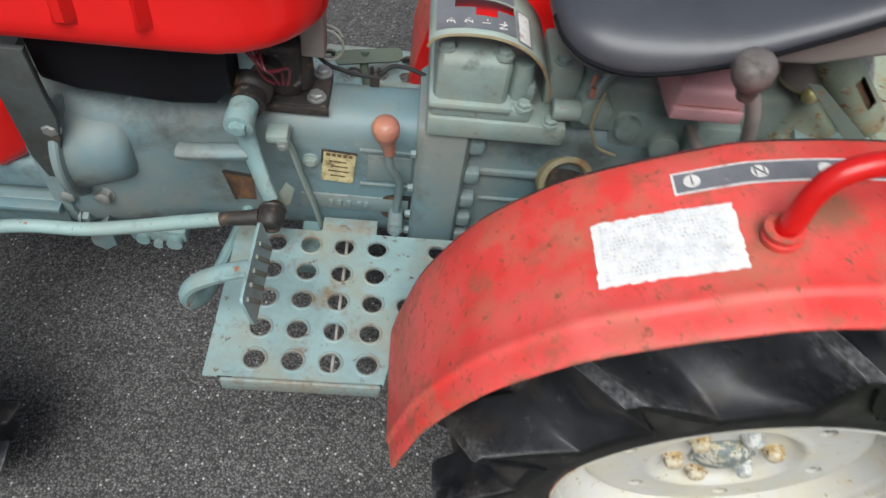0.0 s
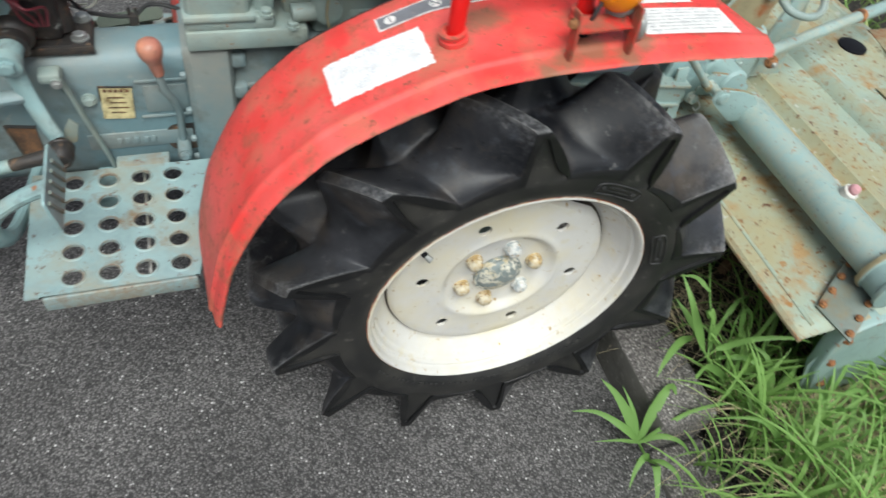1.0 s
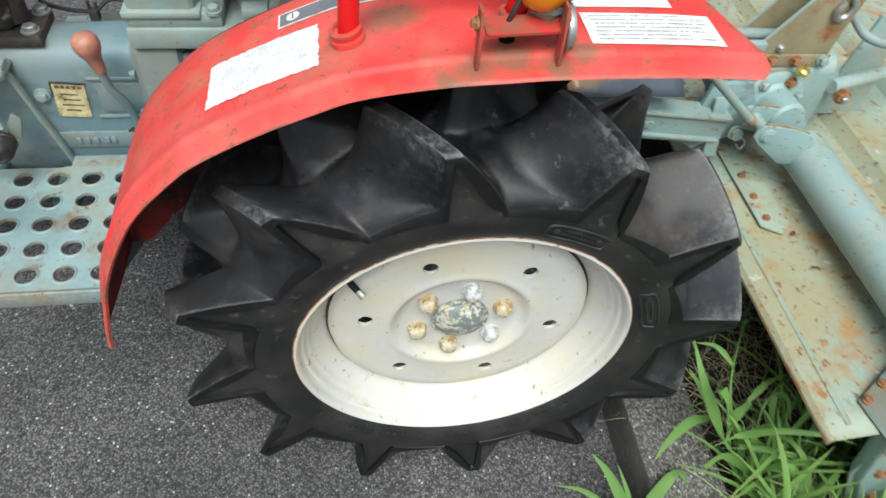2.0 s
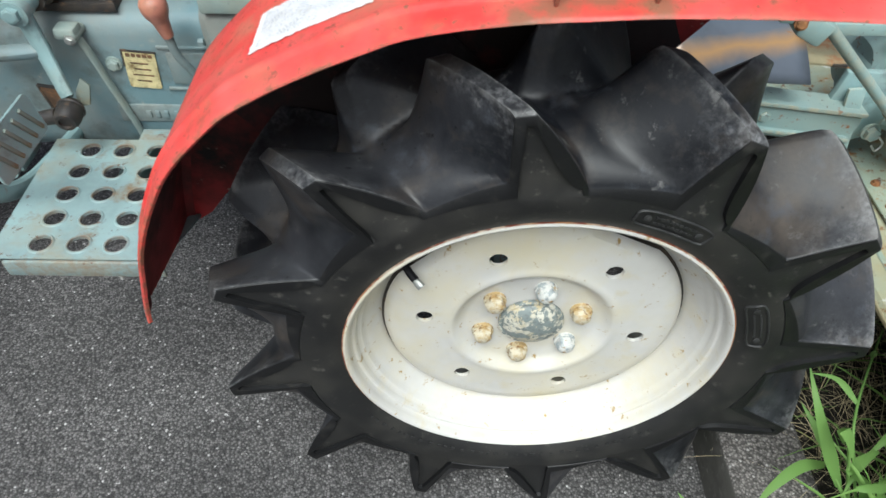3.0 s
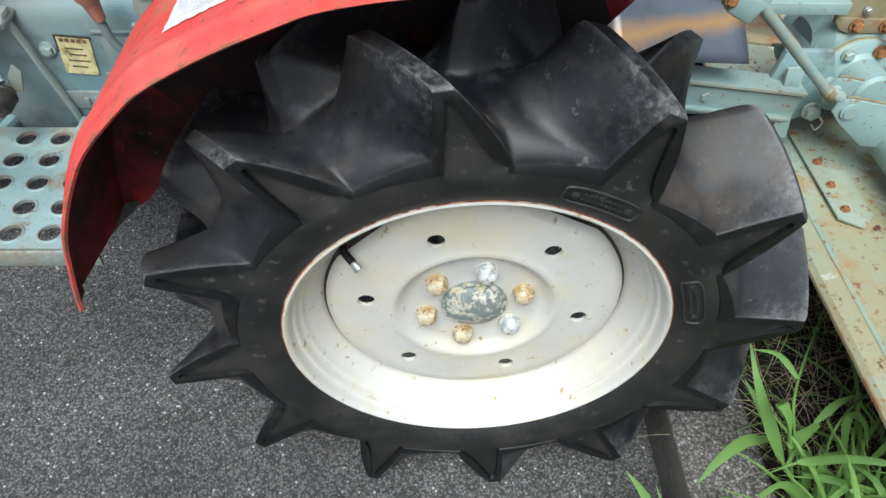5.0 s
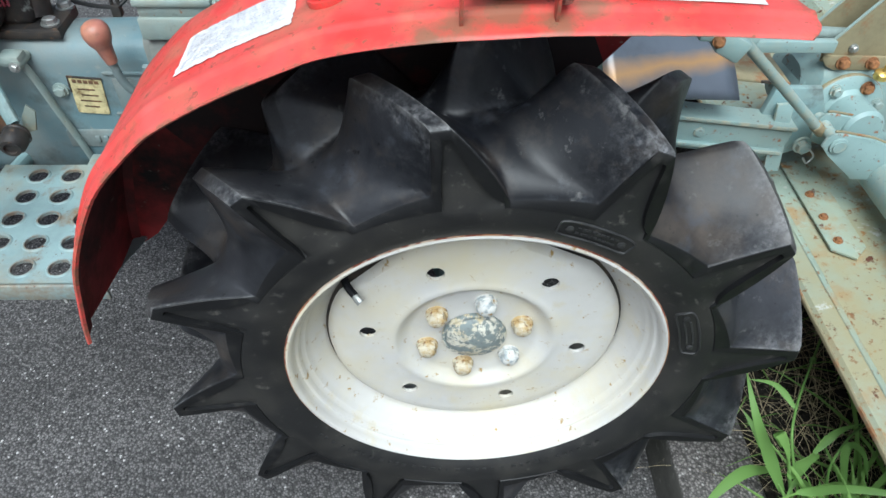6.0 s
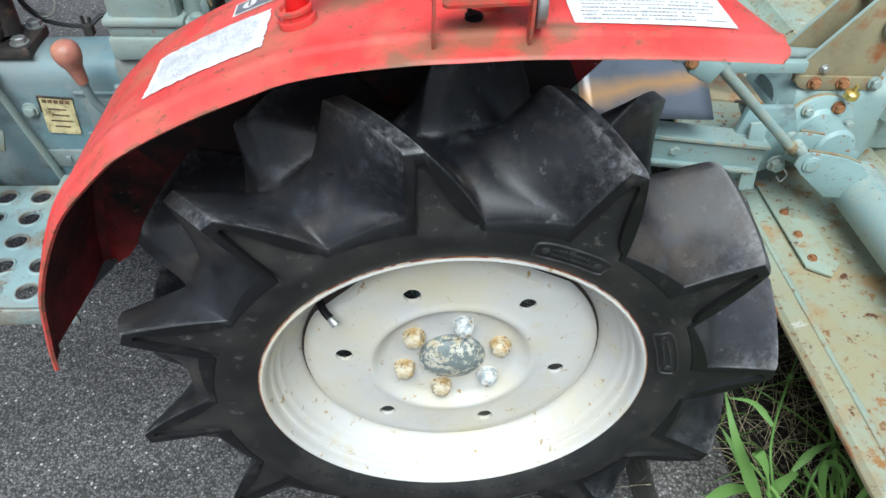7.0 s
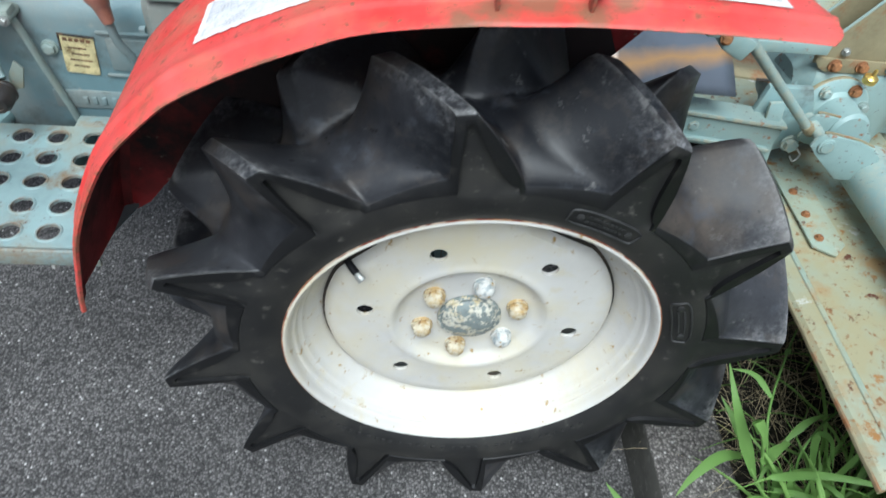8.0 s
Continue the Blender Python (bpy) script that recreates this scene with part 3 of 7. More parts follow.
def tyre_mesh(yc, half, rim_r, edge_r, crown_r, tip_r, top_r, lugs, phase, k=104.0, flip=1):
    """A paddy tyre: slanted lugs in two staggered rows stand up from a rounded carcass and flare out past the flank; each lug ends in a
    triangle with a raised border round a shallow dull pocket. Axis along y, centre at the origin. flip=-1 turns the tread the other way."""
    pitch = 360.0 / lugs
    g = pitch / 30.0
    size = (tip_r - edge_r) / 0.107
    keys = [-10.7, -9.9, -9.0, -7.5, -6.0, -4.5, -3.2, -2.2, -1.35, -1.0, -0.6, -0.1, 0.4, 0.9, 1.35, 1.7, 2.0, 2.5, 3.2, 4.0, 5.5, 7.5, 10, 13, 16, 18.2]
    us = sorted({round((d * g + o) % pitch, 2) for d in keys for o in (0, pitch / 2)})
    us = [phase + u + pitch * i for i in range(lugs) for u in us]
    vs = [0, 0.010, 0.022, 0.038, 0.06, 0.09, 0.13, 0.18, 0.23, 0.28, 0.33, 0.37, 0.40, 0.425, 0.445, 0.46, 0.475, 0.488, 0.5]
    vs += [1 - v for v in vs[-2::-1]]

    def lug(d, e, s):
        # a lug's flanks draw in towards the middle of the tread
        q = min(1.0, max(0.0, (s - 0.41) / 0.14))
        q = q * q * (3 - 2 * q)
        d = ((d + 0.64 * pitch) % pitch - 0.64 * pitch) / g
        if d > 18:
            d = -99.0
        a, flat, slim = abs(d), 1.35 + 0.25 * q, 1 - 0.80 * q
        if a < flat:
            return 1.0
        t = min(1.0, (d - flat) / (1.85 + 9.0 * e) / slim) if d > 0 else min(1.0, (a - flat) / (9.4 + 2.0 * e) / slim)
        return (1 - t) ** (1.0 + (0.9 if d > 0 else 0.40) * e)

    def fade(s):  # how far a row of lugs reaches past the middle
        t = min(1.0, max(0.0, (s - 0.41) / 0.16))
        return 1 - t * t * (3 - 2 * t)

    def where(u, v):
        y = (2 * v - 1) * half
        phi = u + k * 2 * half * min(v, 1 - v)
        across = 1 - (2 * v - 1) ** 2
        inn = min(v, 1 - v) * 2 * half
        e = min(1.0, inn / 0.050)
        e = e * e * (3 - 2 * e)
        r0 = edge_r + (crown_r - edge_r) * across**0.85
        rt = tip_r + (top_r - tip_r) * across
        da, db = phi - phase - k * 2 * half * v, phi - phase - pitch / 2 - k * 2 * half * (1 - v)
        # the floor of a groove rises a little towards the steep side of its lug
        near = (da if v < 0.5 else db) % pitch / pitch
        r0 += 0.016 * size * (1 - e) * max(0.0, 1 - max(0.0, near - 0.1) / 0.55)
        h = max(lug(da, e, v) * fade(v), lug(db, e, 1 - v) * fade(1 - v))
        r = r0 + (rt - r0) * h
        # the carcass is narrower than the lugs
        tuck = 0.0125 * size * (1 - min(1.0, (r - edge_r) / (tip_r - edge_r))) * max(0.0, 1 - inn / 0.04)
        if inn < 0.006:  # worn, rounded outer edges
            r -= 0.0026 * (0.3 + 0.7 * h) * (1 - inn / 0.006) ** 2
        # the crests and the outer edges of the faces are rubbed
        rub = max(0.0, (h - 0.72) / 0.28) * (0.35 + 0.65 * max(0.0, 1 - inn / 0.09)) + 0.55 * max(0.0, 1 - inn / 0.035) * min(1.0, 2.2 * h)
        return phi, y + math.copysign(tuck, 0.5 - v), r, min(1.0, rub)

    def pocket(d):
        """Top of the dull triangle in a lug's end, as a share of the lug's height."""
        return max(0.0, float(np.interp(d, [-9.5, -1.0, -0.1, 2.0], [0.0, 0.87, 0.87, 0.03], left=0.0, right=0.0)))

    ws = (0.0, 0.12, 0.3, 0.5, 0.68, 0.82)
    verts, faces, scuff = [], [], []
    for u in us:
        ring = [where(u, v) for v in vs]
        sides = []
        for s, (phi, y, r, _) in ((-1, ring[0]), (1, ring[-1])):
            d = (((phi - phase - (0 if s < 0 else pitch / 2)) + 0.64 * pitch) % pitch - 0.64 * pitch) / g
            out = abs(y)
            col = []
            for w in ws:
                rr = rim_r + (edge_r - rim_r) * w
                yy = (0.040 - sidewall_y(0.2715 + 0.0665 * w)) / 0.118 * half
                col.append((phi, s * yy, rr))
            flank = (0.040 - sidewall_y(0.325)) / 0.118 * half
            foot = edge_r - 0.009 * size
            top = max(foot + 0.0006, edge_r + (r - edge_r) * pocket(d) if pocket(d) > 0 else foot + 0.0006)
            deep = 0.0055 * size * min(1.0, (top - foot) / 0.012)
            at_top = flank + (out - flank) * (top - foot) / max(0.004, r - foot)
            col.append((phi, s * (flank - 0.2 * deep), foot))
            col.append((phi, s * (at_top - deep), top))
            col.append((phi, s * (at_top + 0.0014), top + 0.0012))
            col.append((phi, s * (out + 0.0012), max(top + 0.002, r - 0.0016)))
            sides.append(col)
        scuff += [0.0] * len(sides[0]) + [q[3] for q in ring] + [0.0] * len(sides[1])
        for phi, y, r in sides[0] + [q[:3] for q in ring] + sides[1][::-1]:
            a = radians(phi)
            verts.append((flip * r * math.cos(a), yc + y, r * math.sin(a)))
    low = len(ws) + 4
    per = len(vs) + 2 * low
    n_ = len(us)
    for i in range(n_):
        j = (i + 1) % n_
        for q in range(per - 1):
            faces.append((i * per + q, i * per + q + 1, j * per + q + 1, j * per + q))
    me = mesh_of("tyre", verts, faces)
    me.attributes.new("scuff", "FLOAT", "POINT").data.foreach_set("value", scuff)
    # the sidewalls and the pockets are dull, the borders and the tread are smooth
    idx = np.zeros(len(faces), dtype=np.int32)
    for f_ in range(len(faces)):
        q = f_ % (per - 1)
        side_q = min(q, per - 2 - q)
        idx[f_] = 1 if side_q < low - 3 else (2 if side_q < low else 0)
    return me, idx


def wheel_disc(bm, y, r_out, ring=0.16, hole=0.0125, n=6, start=112.0):
    """The pressed wheel disc: a flat ring with six round holes, two straight cuts in its rim and a sunken middle."""
    def p(r, a, d=0.0):
        return bm.verts.new((r * math.cos(a), y + d, r * math.sin(a)))

    def edge(deg):
        out = r_out
        for c in (start + 22, start - 48):
            da = (deg - c + 180) % 360 - 180
            if abs(da) < 20:
                out = min(out, r_out * math.cos(radians(20)) / math.cos(radians(da)))
        return out

    seg, ri, ro = 96, 0.134, 0.186
    step = 2 * math.pi / seg
    a0 = radians(start) - math.pi / n
    ring_in = [p(ri, a0 + i * step) for i in range(seg)]
    ring_out = [p(ro, a0 + i * step) for i in range(seg)]
    per = seg // n
    for h in range(n):
        outer = []
        outer += [ring_in[(h * per + i) % seg] for i in range(per + 1)]
        outer += [ring_out[(h * per + i) % seg] for i in range(per, -1, -1)]
        ca = a0 + (h + 0.5) * per * step
        cx, cz = ring * math.cos(ca), ring * math.sin(ca)
        # one circle vertex for each vertex of the cell's edge
        circ = []
        for v in outer:
            d = Vector((v.co.x - cx, v.co.z - cz)).normalized() * hole
            circ.append((bm.verts.new((cx + d.x, y, cz + d.y)), bm.verts.new((cx + d.x, y + 0.006, cz + d.y))))
        m = len(outer)
        for i in range(m):
            j = (i + 1) % m
            bm.faces.new((outer[i], outer[j], circ[j][0], circ[i][0]))
            bm.faces.new((circ[i][0], circ[j][0], circ[j][1], circ[i][1]))
    # rim of the disc, turned back
    e0, e1, e2 = [], [], []
    for i in range(seg):
        a = a0 + i * step
        r = edge(math.degrees(a))
        e0.append(p(0.62 * r + 0.38 * ro, a, 0.0035))
        e1.append(p(r - 0.003, a, 0.0110))
        e2.append(p(r, a, 0.0180))
    for i in range(seg):
        j = (i + 1) % seg
        bm.faces.new((ring_out[i], ring_out[j], e0[j], e0[i]))
        bm.faces.new((e0[i], e0[j], e1[j], e1[i]))
        bm.faces.new((e1[i], e1[j], e2[j], e2[i]))
    rings = [ring_in]
    for r, d in ((0.127, -0.0015), (0.121, -0.003), (0.116, -0.001), (0.110, 0.005), (0.103, 0.011), (0.095, 0.0135), (0.05, 0.014), (0.03, 0.014)):
        rings.append([p(r, a0 + i * step, d) for i in range(seg)])
    for q, s in zip(rings, rings[1:]):
        for i in range(seg):
            j = (i + 1) % seg
            bm.faces.new((q[i], q[j], s[j], s[i]))
    return bm


def rear_wheel(side):
    """One driven wheel. side: 1 for the near wheel, -1 for the far one (its mirror)."""
    rim = bmesh.new()
    prof = [(0.2690, -0.0425), (0.2720, -0.0465), (0.2732, -0.0500), (0.2722, -0.0532), (0.2696, -0.0545), (0.2668, -0.0530), (0.2650, -0.0490), (0.2638, -0.0420), (0.2632, -0.0350), (0.2618, -0.0330), (0.2580, -0.0322), (0.2568, -0.0305), (0.2556, -0.0250), (0.2540, -0.0190), (0.2505, -0.0165), (0.2490, -0.0145), (0.2470, -0.0085), (0.2432, -0.0035), (0.2378, 0.0030), (0.2330, 0.0095), (0.2280, 0.0155), (0.2225, 0.0225), (0.2195, 0.0300), (0.2190, 0.05), (0.2190, 0.09), (0.24, 0.11), (0.255, 0.118), (0.262, 0.13), (0.272, 0.134)]
    add_lathe(rim, prof, (0, 0, 0), (0, 1, 0), 96)
    tyre, idx = tyre_mesh(0.040, 0.118, 0.2715, 0.338, 0.386, 0.446, 0.464, 12, LUG0)
    disc = wheel_disc(bmesh.new(), 0.0, 0.2188)
    # added black ring behind the disc, standing in for the open gap's shade
    seam = add_lathe(bmesh.new(), [(0.2030, 0.0225), (0.2235, 0.0225)], (0, 0, 0), (0, 1, 0), 96)
    cap = add_lathe(bmesh.new(), [(0.0490, 0.013), (0.0490, 0.0075), (0.0478, 0.0060), (0.0445, 0.0055), (0.0432, 0.0066), (0.0420, 0.0050), (0.0385, 0.0005), (0.0300, -0.0040), (0.0180, -0.0068), (0.008, -0.0078), (0, -0.0080)], (0, 0, 0), (0, 1, 0), 40)
    nut = bmesh.new()
    add_rod(nut, (0, 0.014, 0), (0, 0.008, 0), 0.0165, seg=20)
    add_rod(nut, (0, 0.009, 0), (0, -0.0020, 0), 0.0150, seg=6, bevel=0.0016)
    add_lathe(nut, [(0.0132, -0.0012), (0.0124, -0.0042), (0.0098, -0.0066), (0.005, -0.0078), (0, -0.0082)], (0, 0, 0), (0, 1, 0), 16)
    valve = bmesh.new()
    va = radians(144)
    add_pipe(valve, [(0.232 * math.cos(va), 0.024, 0.232 * math.sin(va)), (0.225 * math.cos(va), 0.0, 0.225 * math.sin(va)), (0.216 * math.cos(va), -0.010, 0.216 * math.sin(va)), (0.209 * math.cos(va), -0.015, 0.209 * math.sin(va))], 0.0055, 10)
    vcap = add_rod(bmesh.new(), (0.211 * math.cos(va), -0.0142, 0.211 * math.sin(va)), (0.199 * math.cos(va), -0.0225, 0.199 * math.sin(va)), 0.0050, 0.0062, 10, bevel=0.001)
    badges = []
    for a_mid, half_deg, r_mid in ((67, 9.0, 0.309), (19, 9.0, 0.298)):
        b = bmesh.new()
        pts = []
        for i in range(37):
            a = 2 * math.pi * i / 36
            da = half_deg * max(-1, min(1, 1.25 * math.cos(a)))
            dr = 0.0125 * max(-1, min(1, 1.25 * math.sin(a)))
            ang, rr = radians(a_mid + da), r_mid + dr
            yy = sidewall_y(rr) - 0.0006
            pts.append((rr * math.cos(ang), yy, rr * math.sin(ang)))
        add_pipe(b, pts, 0.0019, 6, 1, caps=False)
        for s in (-0.72, 0.72):
            ang = radians(a_mid + s * half_deg)
            add_lathe(b, [(0.005, -0.001), (0.005, 0.0012), (0.003, 0.002), (0, 0.002)], (r_mid * math.cos(ang), sidewall_y(r_mid), r_mid * math.sin(ang)), (0, -1, 0), 12)
        for row in (-0.004, 0.004):
            for q in range(9):
                ang = radians(a_mid + half_deg * (-0.5 + q * 0.125))
                rr = r_mid + row
                c = Vector((rr * math.cos(ang), sidewall_y(rr), rr * math.sin(ang)))
                add_box(b, c - Vector((0.0014, 0.0012, 0.0022)), c + Vector((0.0014, 0.0012, 0.0022)), turn=Matrix.Rotation(-ang, 4, "Y"))
        badges.append(b)
    # raised characters round the bead, too worn to read
    marks = []
    for q in range(34):
        ang = radians(214 + 3.1 * q + 0.6 * math.sin(5 * q))
        b = bmesh.new()
        c = Vector((0.2902 * math.cos(ang), sidewall_y(0.2902) - 0.0002, 0.2902 * math.sin(ang)))
        half_h, half_w = 0.0036, 0.0022 + 0.0012 * (q * 7 % 3) / 2
        add_box(b, c - Vector((half_h, 0.0009, half_w)), c + Vector((half_h, 0.0009, half_w)), turn=Matrix.Rotation(-ang, 4, "Y"))
        marks.append(b)

    def put(bm):
        if isinstance(bm, bpy.types.Mesh):
            if side < 0:
                bm.transform(Matrix.Diagonal((1, -1, 1, 1)))
                bm.flip_normals()
            bm.transform(Matrix.Translation(at))
        else:
            if side < 0:
                bmesh.ops.scale(bm, vec=(1, -1, 1), verts=bm.verts)
            bmesh.ops.translate(bm, vec=at, verts=bm.verts)
        return bm

    at = WHEEL if side > 0 else Vector((0, 2 * MID, WHEEL.z))
    w = part("rear_wheel", put(rim), CREAM, tractor, "cream-painted steel wheel rim with rusty lip", angle=40)
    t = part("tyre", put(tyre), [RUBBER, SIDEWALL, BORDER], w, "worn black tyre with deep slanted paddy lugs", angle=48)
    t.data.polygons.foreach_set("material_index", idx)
    lip = put(add_lathe(bmesh.new(), [(0.2700, -0.0430), (0.2735, -0.0465), (0.2748, -0.0495), (0.2745, -0.0515), (0.2733, -0.0524), (0.2722, -0.0526)], (0, 0, 0), (0, 1, 0), 96))
    part("rim_edge", lip, RIMRUST, w, "thin rusted edge of the rim")
    part("wheel_disc", put(disc), CREAM, w, "", angle=40)
    part("disc_seam", put(seam), BLACK, w, "black ring that paints the shaded gap round the disc")
    part("hub_cap", put(cap), CAPPAINT, w, "flaking white and grey hub cap")
    nut_ob = None
    for i in range(6):
        a = radians(19.5 + 60 * i)
        spot = Vector((0.075 * math.cos(a), 0, 0.075 * math.sin(a)))
        if nut_ob is None:
            nut_ob = part("wheel_nut", put(nut), NUT, w, "rust-flecked domed wheel nut")
            here = nut_ob.location.copy()
            nut_ob.location = here + spot
            PLACE[nut_ob] = nut_ob.location.copy()
        else:
            n_ob = again(nut_ob, here + spot, w, Matrix.Rotation(radians(17 * i), 4, "Y"))
            if i in (1, 5):
                n_ob.material_slots[0].link = "OBJECT"
                n_ob.material_slots[0].material = PALENUT
                n_ob["label"] = "white-painted domed wheel nut with chipped paint"
    part("valve_stem", put(valve), PLASTIC, w)
    part("valve_cap", put(vcap), STEEL, w)
    for b in marks:
        part("raised_mark", put(b), MARK, w)
    # the paler grey paints in the light that these raised lines catch
    for b in badges:
        part("tyre_badge", put(b), MARK, w, "raised oval moulding on the sidewall")


rear_wheel(1)
rear_wheel(-1)


# fenders: the sheet follows one curve in side view
FENDER = [(-0.535, 0.480), (-0.527, 0.545), (-0.514, 0.612), (-0.492, 0.692), (-0.438, 0.797), (-0.372, 0.868), (-0.329, 0.899), (-0.265, 0.932), (-0.20, 0.960), (-0.169, 0.970), (-0.10, 0.982), (0.0, 0.990), (0.09, 0.992), (0.2, 0.991), (0.285, 0.9865)]
_line = spline([(x, 0, z) for x, z in FENDER], 12)
_fx, _fz = np.array([p.x for p in _line]), np.array([p.z for p in _line])
_fs = np.r_[0, np.cumsum(np.hypot(np.diff(_fx), np.diff(_fz)))]


def fender_at(s, y, lift=0.0):
    """A place on the fender's upper side: s metres along its curve from the front tip."""
    x, z = np.interp(s, _fs, _fx), np.interp(s, _fs, _fz)
    dx, dz = np.interp(s + 0.01, _fs, _fx) - np.interp(s - 0.01, _fs, _fx), np.interp(s + 0.01, _fs, _fz) - np.interp(s - 0.01, _fs, _fz)
    k = math.hypot(dx, dz)
    return Vector((x - dz / k * lift, y, z + dx / k * lift))


def along(x):
    return float(np.interp(x, _fx, _fs))


FEND = _fs[-1]


def fender_sheet():
    bm = bmesh.new()
    section = [(0.158, -0.012), (0.156, -0.003), (0.150, 0), (0.11, 0), (0.07, 0), (0.03, 0), (-0.005, 0), (-0.022, 0.0), (-0.026, 0.0012), (-0.030, 0.0014), (-0.0335, 0.0002), (-0.0365, -0.0028), (-0.040, -0.0042), (-0.048, -0.0050), (-0.057, -0.0062), (-0.0635, -0.0080), (-0.0678, -0.0104), (-0.0688, -0.0130)]
    under = [(y + (0.003 if h < -0.003 and y < 0 else (-0.003 if h < 0 else 0)), h - (0.003 if h > -0.02 else -0.0015)) for y, h in section]
    rows = 72
    grids = []
    for sec in (section, under):
        g = []
        for y, h in sec:
            s0 = 0.0655 - 0.036 * min(1.0, max(0.0, (y + 0.02)) / 0.17)
            s1 = FEND - 0.045 * max(0.0, (y + 0.03)) / 0.19 - 0.016 * max(0.0, (-0.045 - y) / 0.024) ** 2
            low = 0.42 if y < -0.032 and h < -0.0001 else 0.0
            g.append([bm.verts.new(fender_at(s0 + (s1 - s0) * i / rows, y, h * (1 - low * i / rows) + 0.0008 * noise.noise((i * 0.2, y * 30, 2)))) for i in range(rows + 1)])
        grids.append(g)
    a, b = grids
    c = len(a)
    for side_, g in enumerate(grids):
        for j in range(c - 1):
            for i in range(rows):
                # the underside is a deeper red with mud blotches
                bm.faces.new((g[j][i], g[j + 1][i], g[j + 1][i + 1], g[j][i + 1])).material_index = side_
    for j in (0, c - 1):
        for i in range(rows):
            bm.faces.new((a[j][i], a[j][i + 1], b[j][i + 1], b[j][i]))
    for i in (0, rows):
        for j in range(c - 1):
            bm.faces.new((a[j][i], a[j + 1][i], b[j + 1][i], b[j][i]))
    return bm


def fender_wall():
    """The splash wall that closes the fender towards the body."""
    bm = bmesh.new()
    top = [fender_at(s, 0.157, -0.004) for s in np.linspace(0.03, along(0.235), 40)]
    knees = [(-0.530, 0.500), (-0.494, 0.519), (-0.45, 0.575), (-0.41, 0.61), (-0.36, 0.61), (-0.1, 0.61), (0.05, 0.70), (0.15, 0.82), (0.19, 0.87), (0.225, 0.955)]
    run = np.r_[0, np.cumsum([math.dist(a, b) for a, b in zip(knees, knees[1:])])]
    cols = []
    for i, p in enumerate(top):
        s = run[-1] * i / 39
        x, z = np.interp(s, run, [q[0] for q in knees]), np.interp(s, run, [q[1] for q in knees])
        cols.append([bm.verts.new((p.x, 0.157, p.z)), bm.verts.new((x, 0.157, z)), bm.verts.new((x, 0.160, z)), bm.verts.new((p.x, 0.160, p.z))])
    for q, r in zip(cols, cols[1:]):
        for k in range(4):
            bm.faces.new((q[k], q[(k + 1) % 4], r[(k + 1) % 4], r[k]))
    bm.faces.new(cols[0])
    bm.faces.new(cols[-1][::-1])
    return bm


def patch(bm, x0, x1, y0, y1, lift, skew=0.0, nx=10, ny=4, ragged=0.0, seed=0):
    """A thin printed sheet lying on the fender."""
    rnd = random.Random(seed)
    g = []
    s0, s1 = along(x0), along(x1)
    for i in range(nx + 1):
        t = i / nx
        row = []
        for j in range(ny + 1):
            u = j / ny
            y = y0 + (y1 - y0) * u + skew * t
            s = s0 + (s1 - s0) * t
            if ragged and (i in (0, nx) or j in (0, ny)):
                s += rnd.uniform(-ragged, ragged)
                y += rnd.uniform(-ragged, ragged)
            row.append(bm.verts.new(fender_at(s, y, lift)))
        g.append(row)
    for i in range(nx):
        for j in range(ny):
            bm.faces.new((g[i][j], g[i + 1][j], g[i + 1][j + 1], g[i][j + 1]))
    return bm


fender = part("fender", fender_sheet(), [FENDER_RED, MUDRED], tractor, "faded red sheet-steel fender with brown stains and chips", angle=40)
splash = part("splash_wall", fender_wall(), [NEARBLACK, MUDRED], fender, "inner wall of the fender, near black between dark red ends")
# the wall's middle is near black, its ends are the deeper red
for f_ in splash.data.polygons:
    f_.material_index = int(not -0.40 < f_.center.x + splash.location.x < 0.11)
_far = fender_sheet()
bmesh.ops.scale(_far, vec=(1, -1, 1), verts=_far.verts)
bmesh.ops.translate(_far, vec=(0, 2 * MID, 0), verts=_far.verts)
far_fender = part("fender", _far, [RED, MUDRED], tractor, "red sheet-steel fender beyond the seat", angle=40)
_far = fender_wall()
bmesh.ops.scale(_far, vec=(1, -1, 1), verts=_far.verts)
bmesh.ops.translate(_far, vec=(0, 2 * MID, 0), verts=_far.verts)
part("splash_wall", _far, GLOSS_RED, far_fender)

# soil gathered at the feet of the lamp brackets and the rail
EARTH = (0.20, 0.125, 0.07)
soiled(FENDER_RED, [(tuple(fender_at(along(x), y, -0.004) - fender.location), r, EARTH) for x, y, r in ((-0.046, -0.052, 0.034), (0.042, -0.052, 0.034), (-0.171, 0.027, 0.040), (0.011, 0.027, 0.045), (0.075, -0.030, 0.030), (-0.075, -0.064, 0.030), (-0.005, -0.030, 0.05), (-0.12, 0.06, 0.05))])
label_a = part("warning_label", patch(bmesh.new(), -0.330, -0.203, 0.000, 0.080, 0.0012, skew=-0.004, nx=34, ny=20, ragged=0.0013, seed=3), PAPER, fender, "torn white paper label with faded print")
label_b = part("warning_label", patch(bmesh.new(), 0.088, 0.243, -0.018, 0.044, 0.0012, skew=-0.004, nx=30, ny=8), PAPER, fender, "white paper label with rows of faded print")
label_c = part("warning_label", patch(bmesh.new(), 0.084, 0.205, 0.056, 0.100, 0.0012, nx=20, ny=6), PAPER, fender, "white paper label")


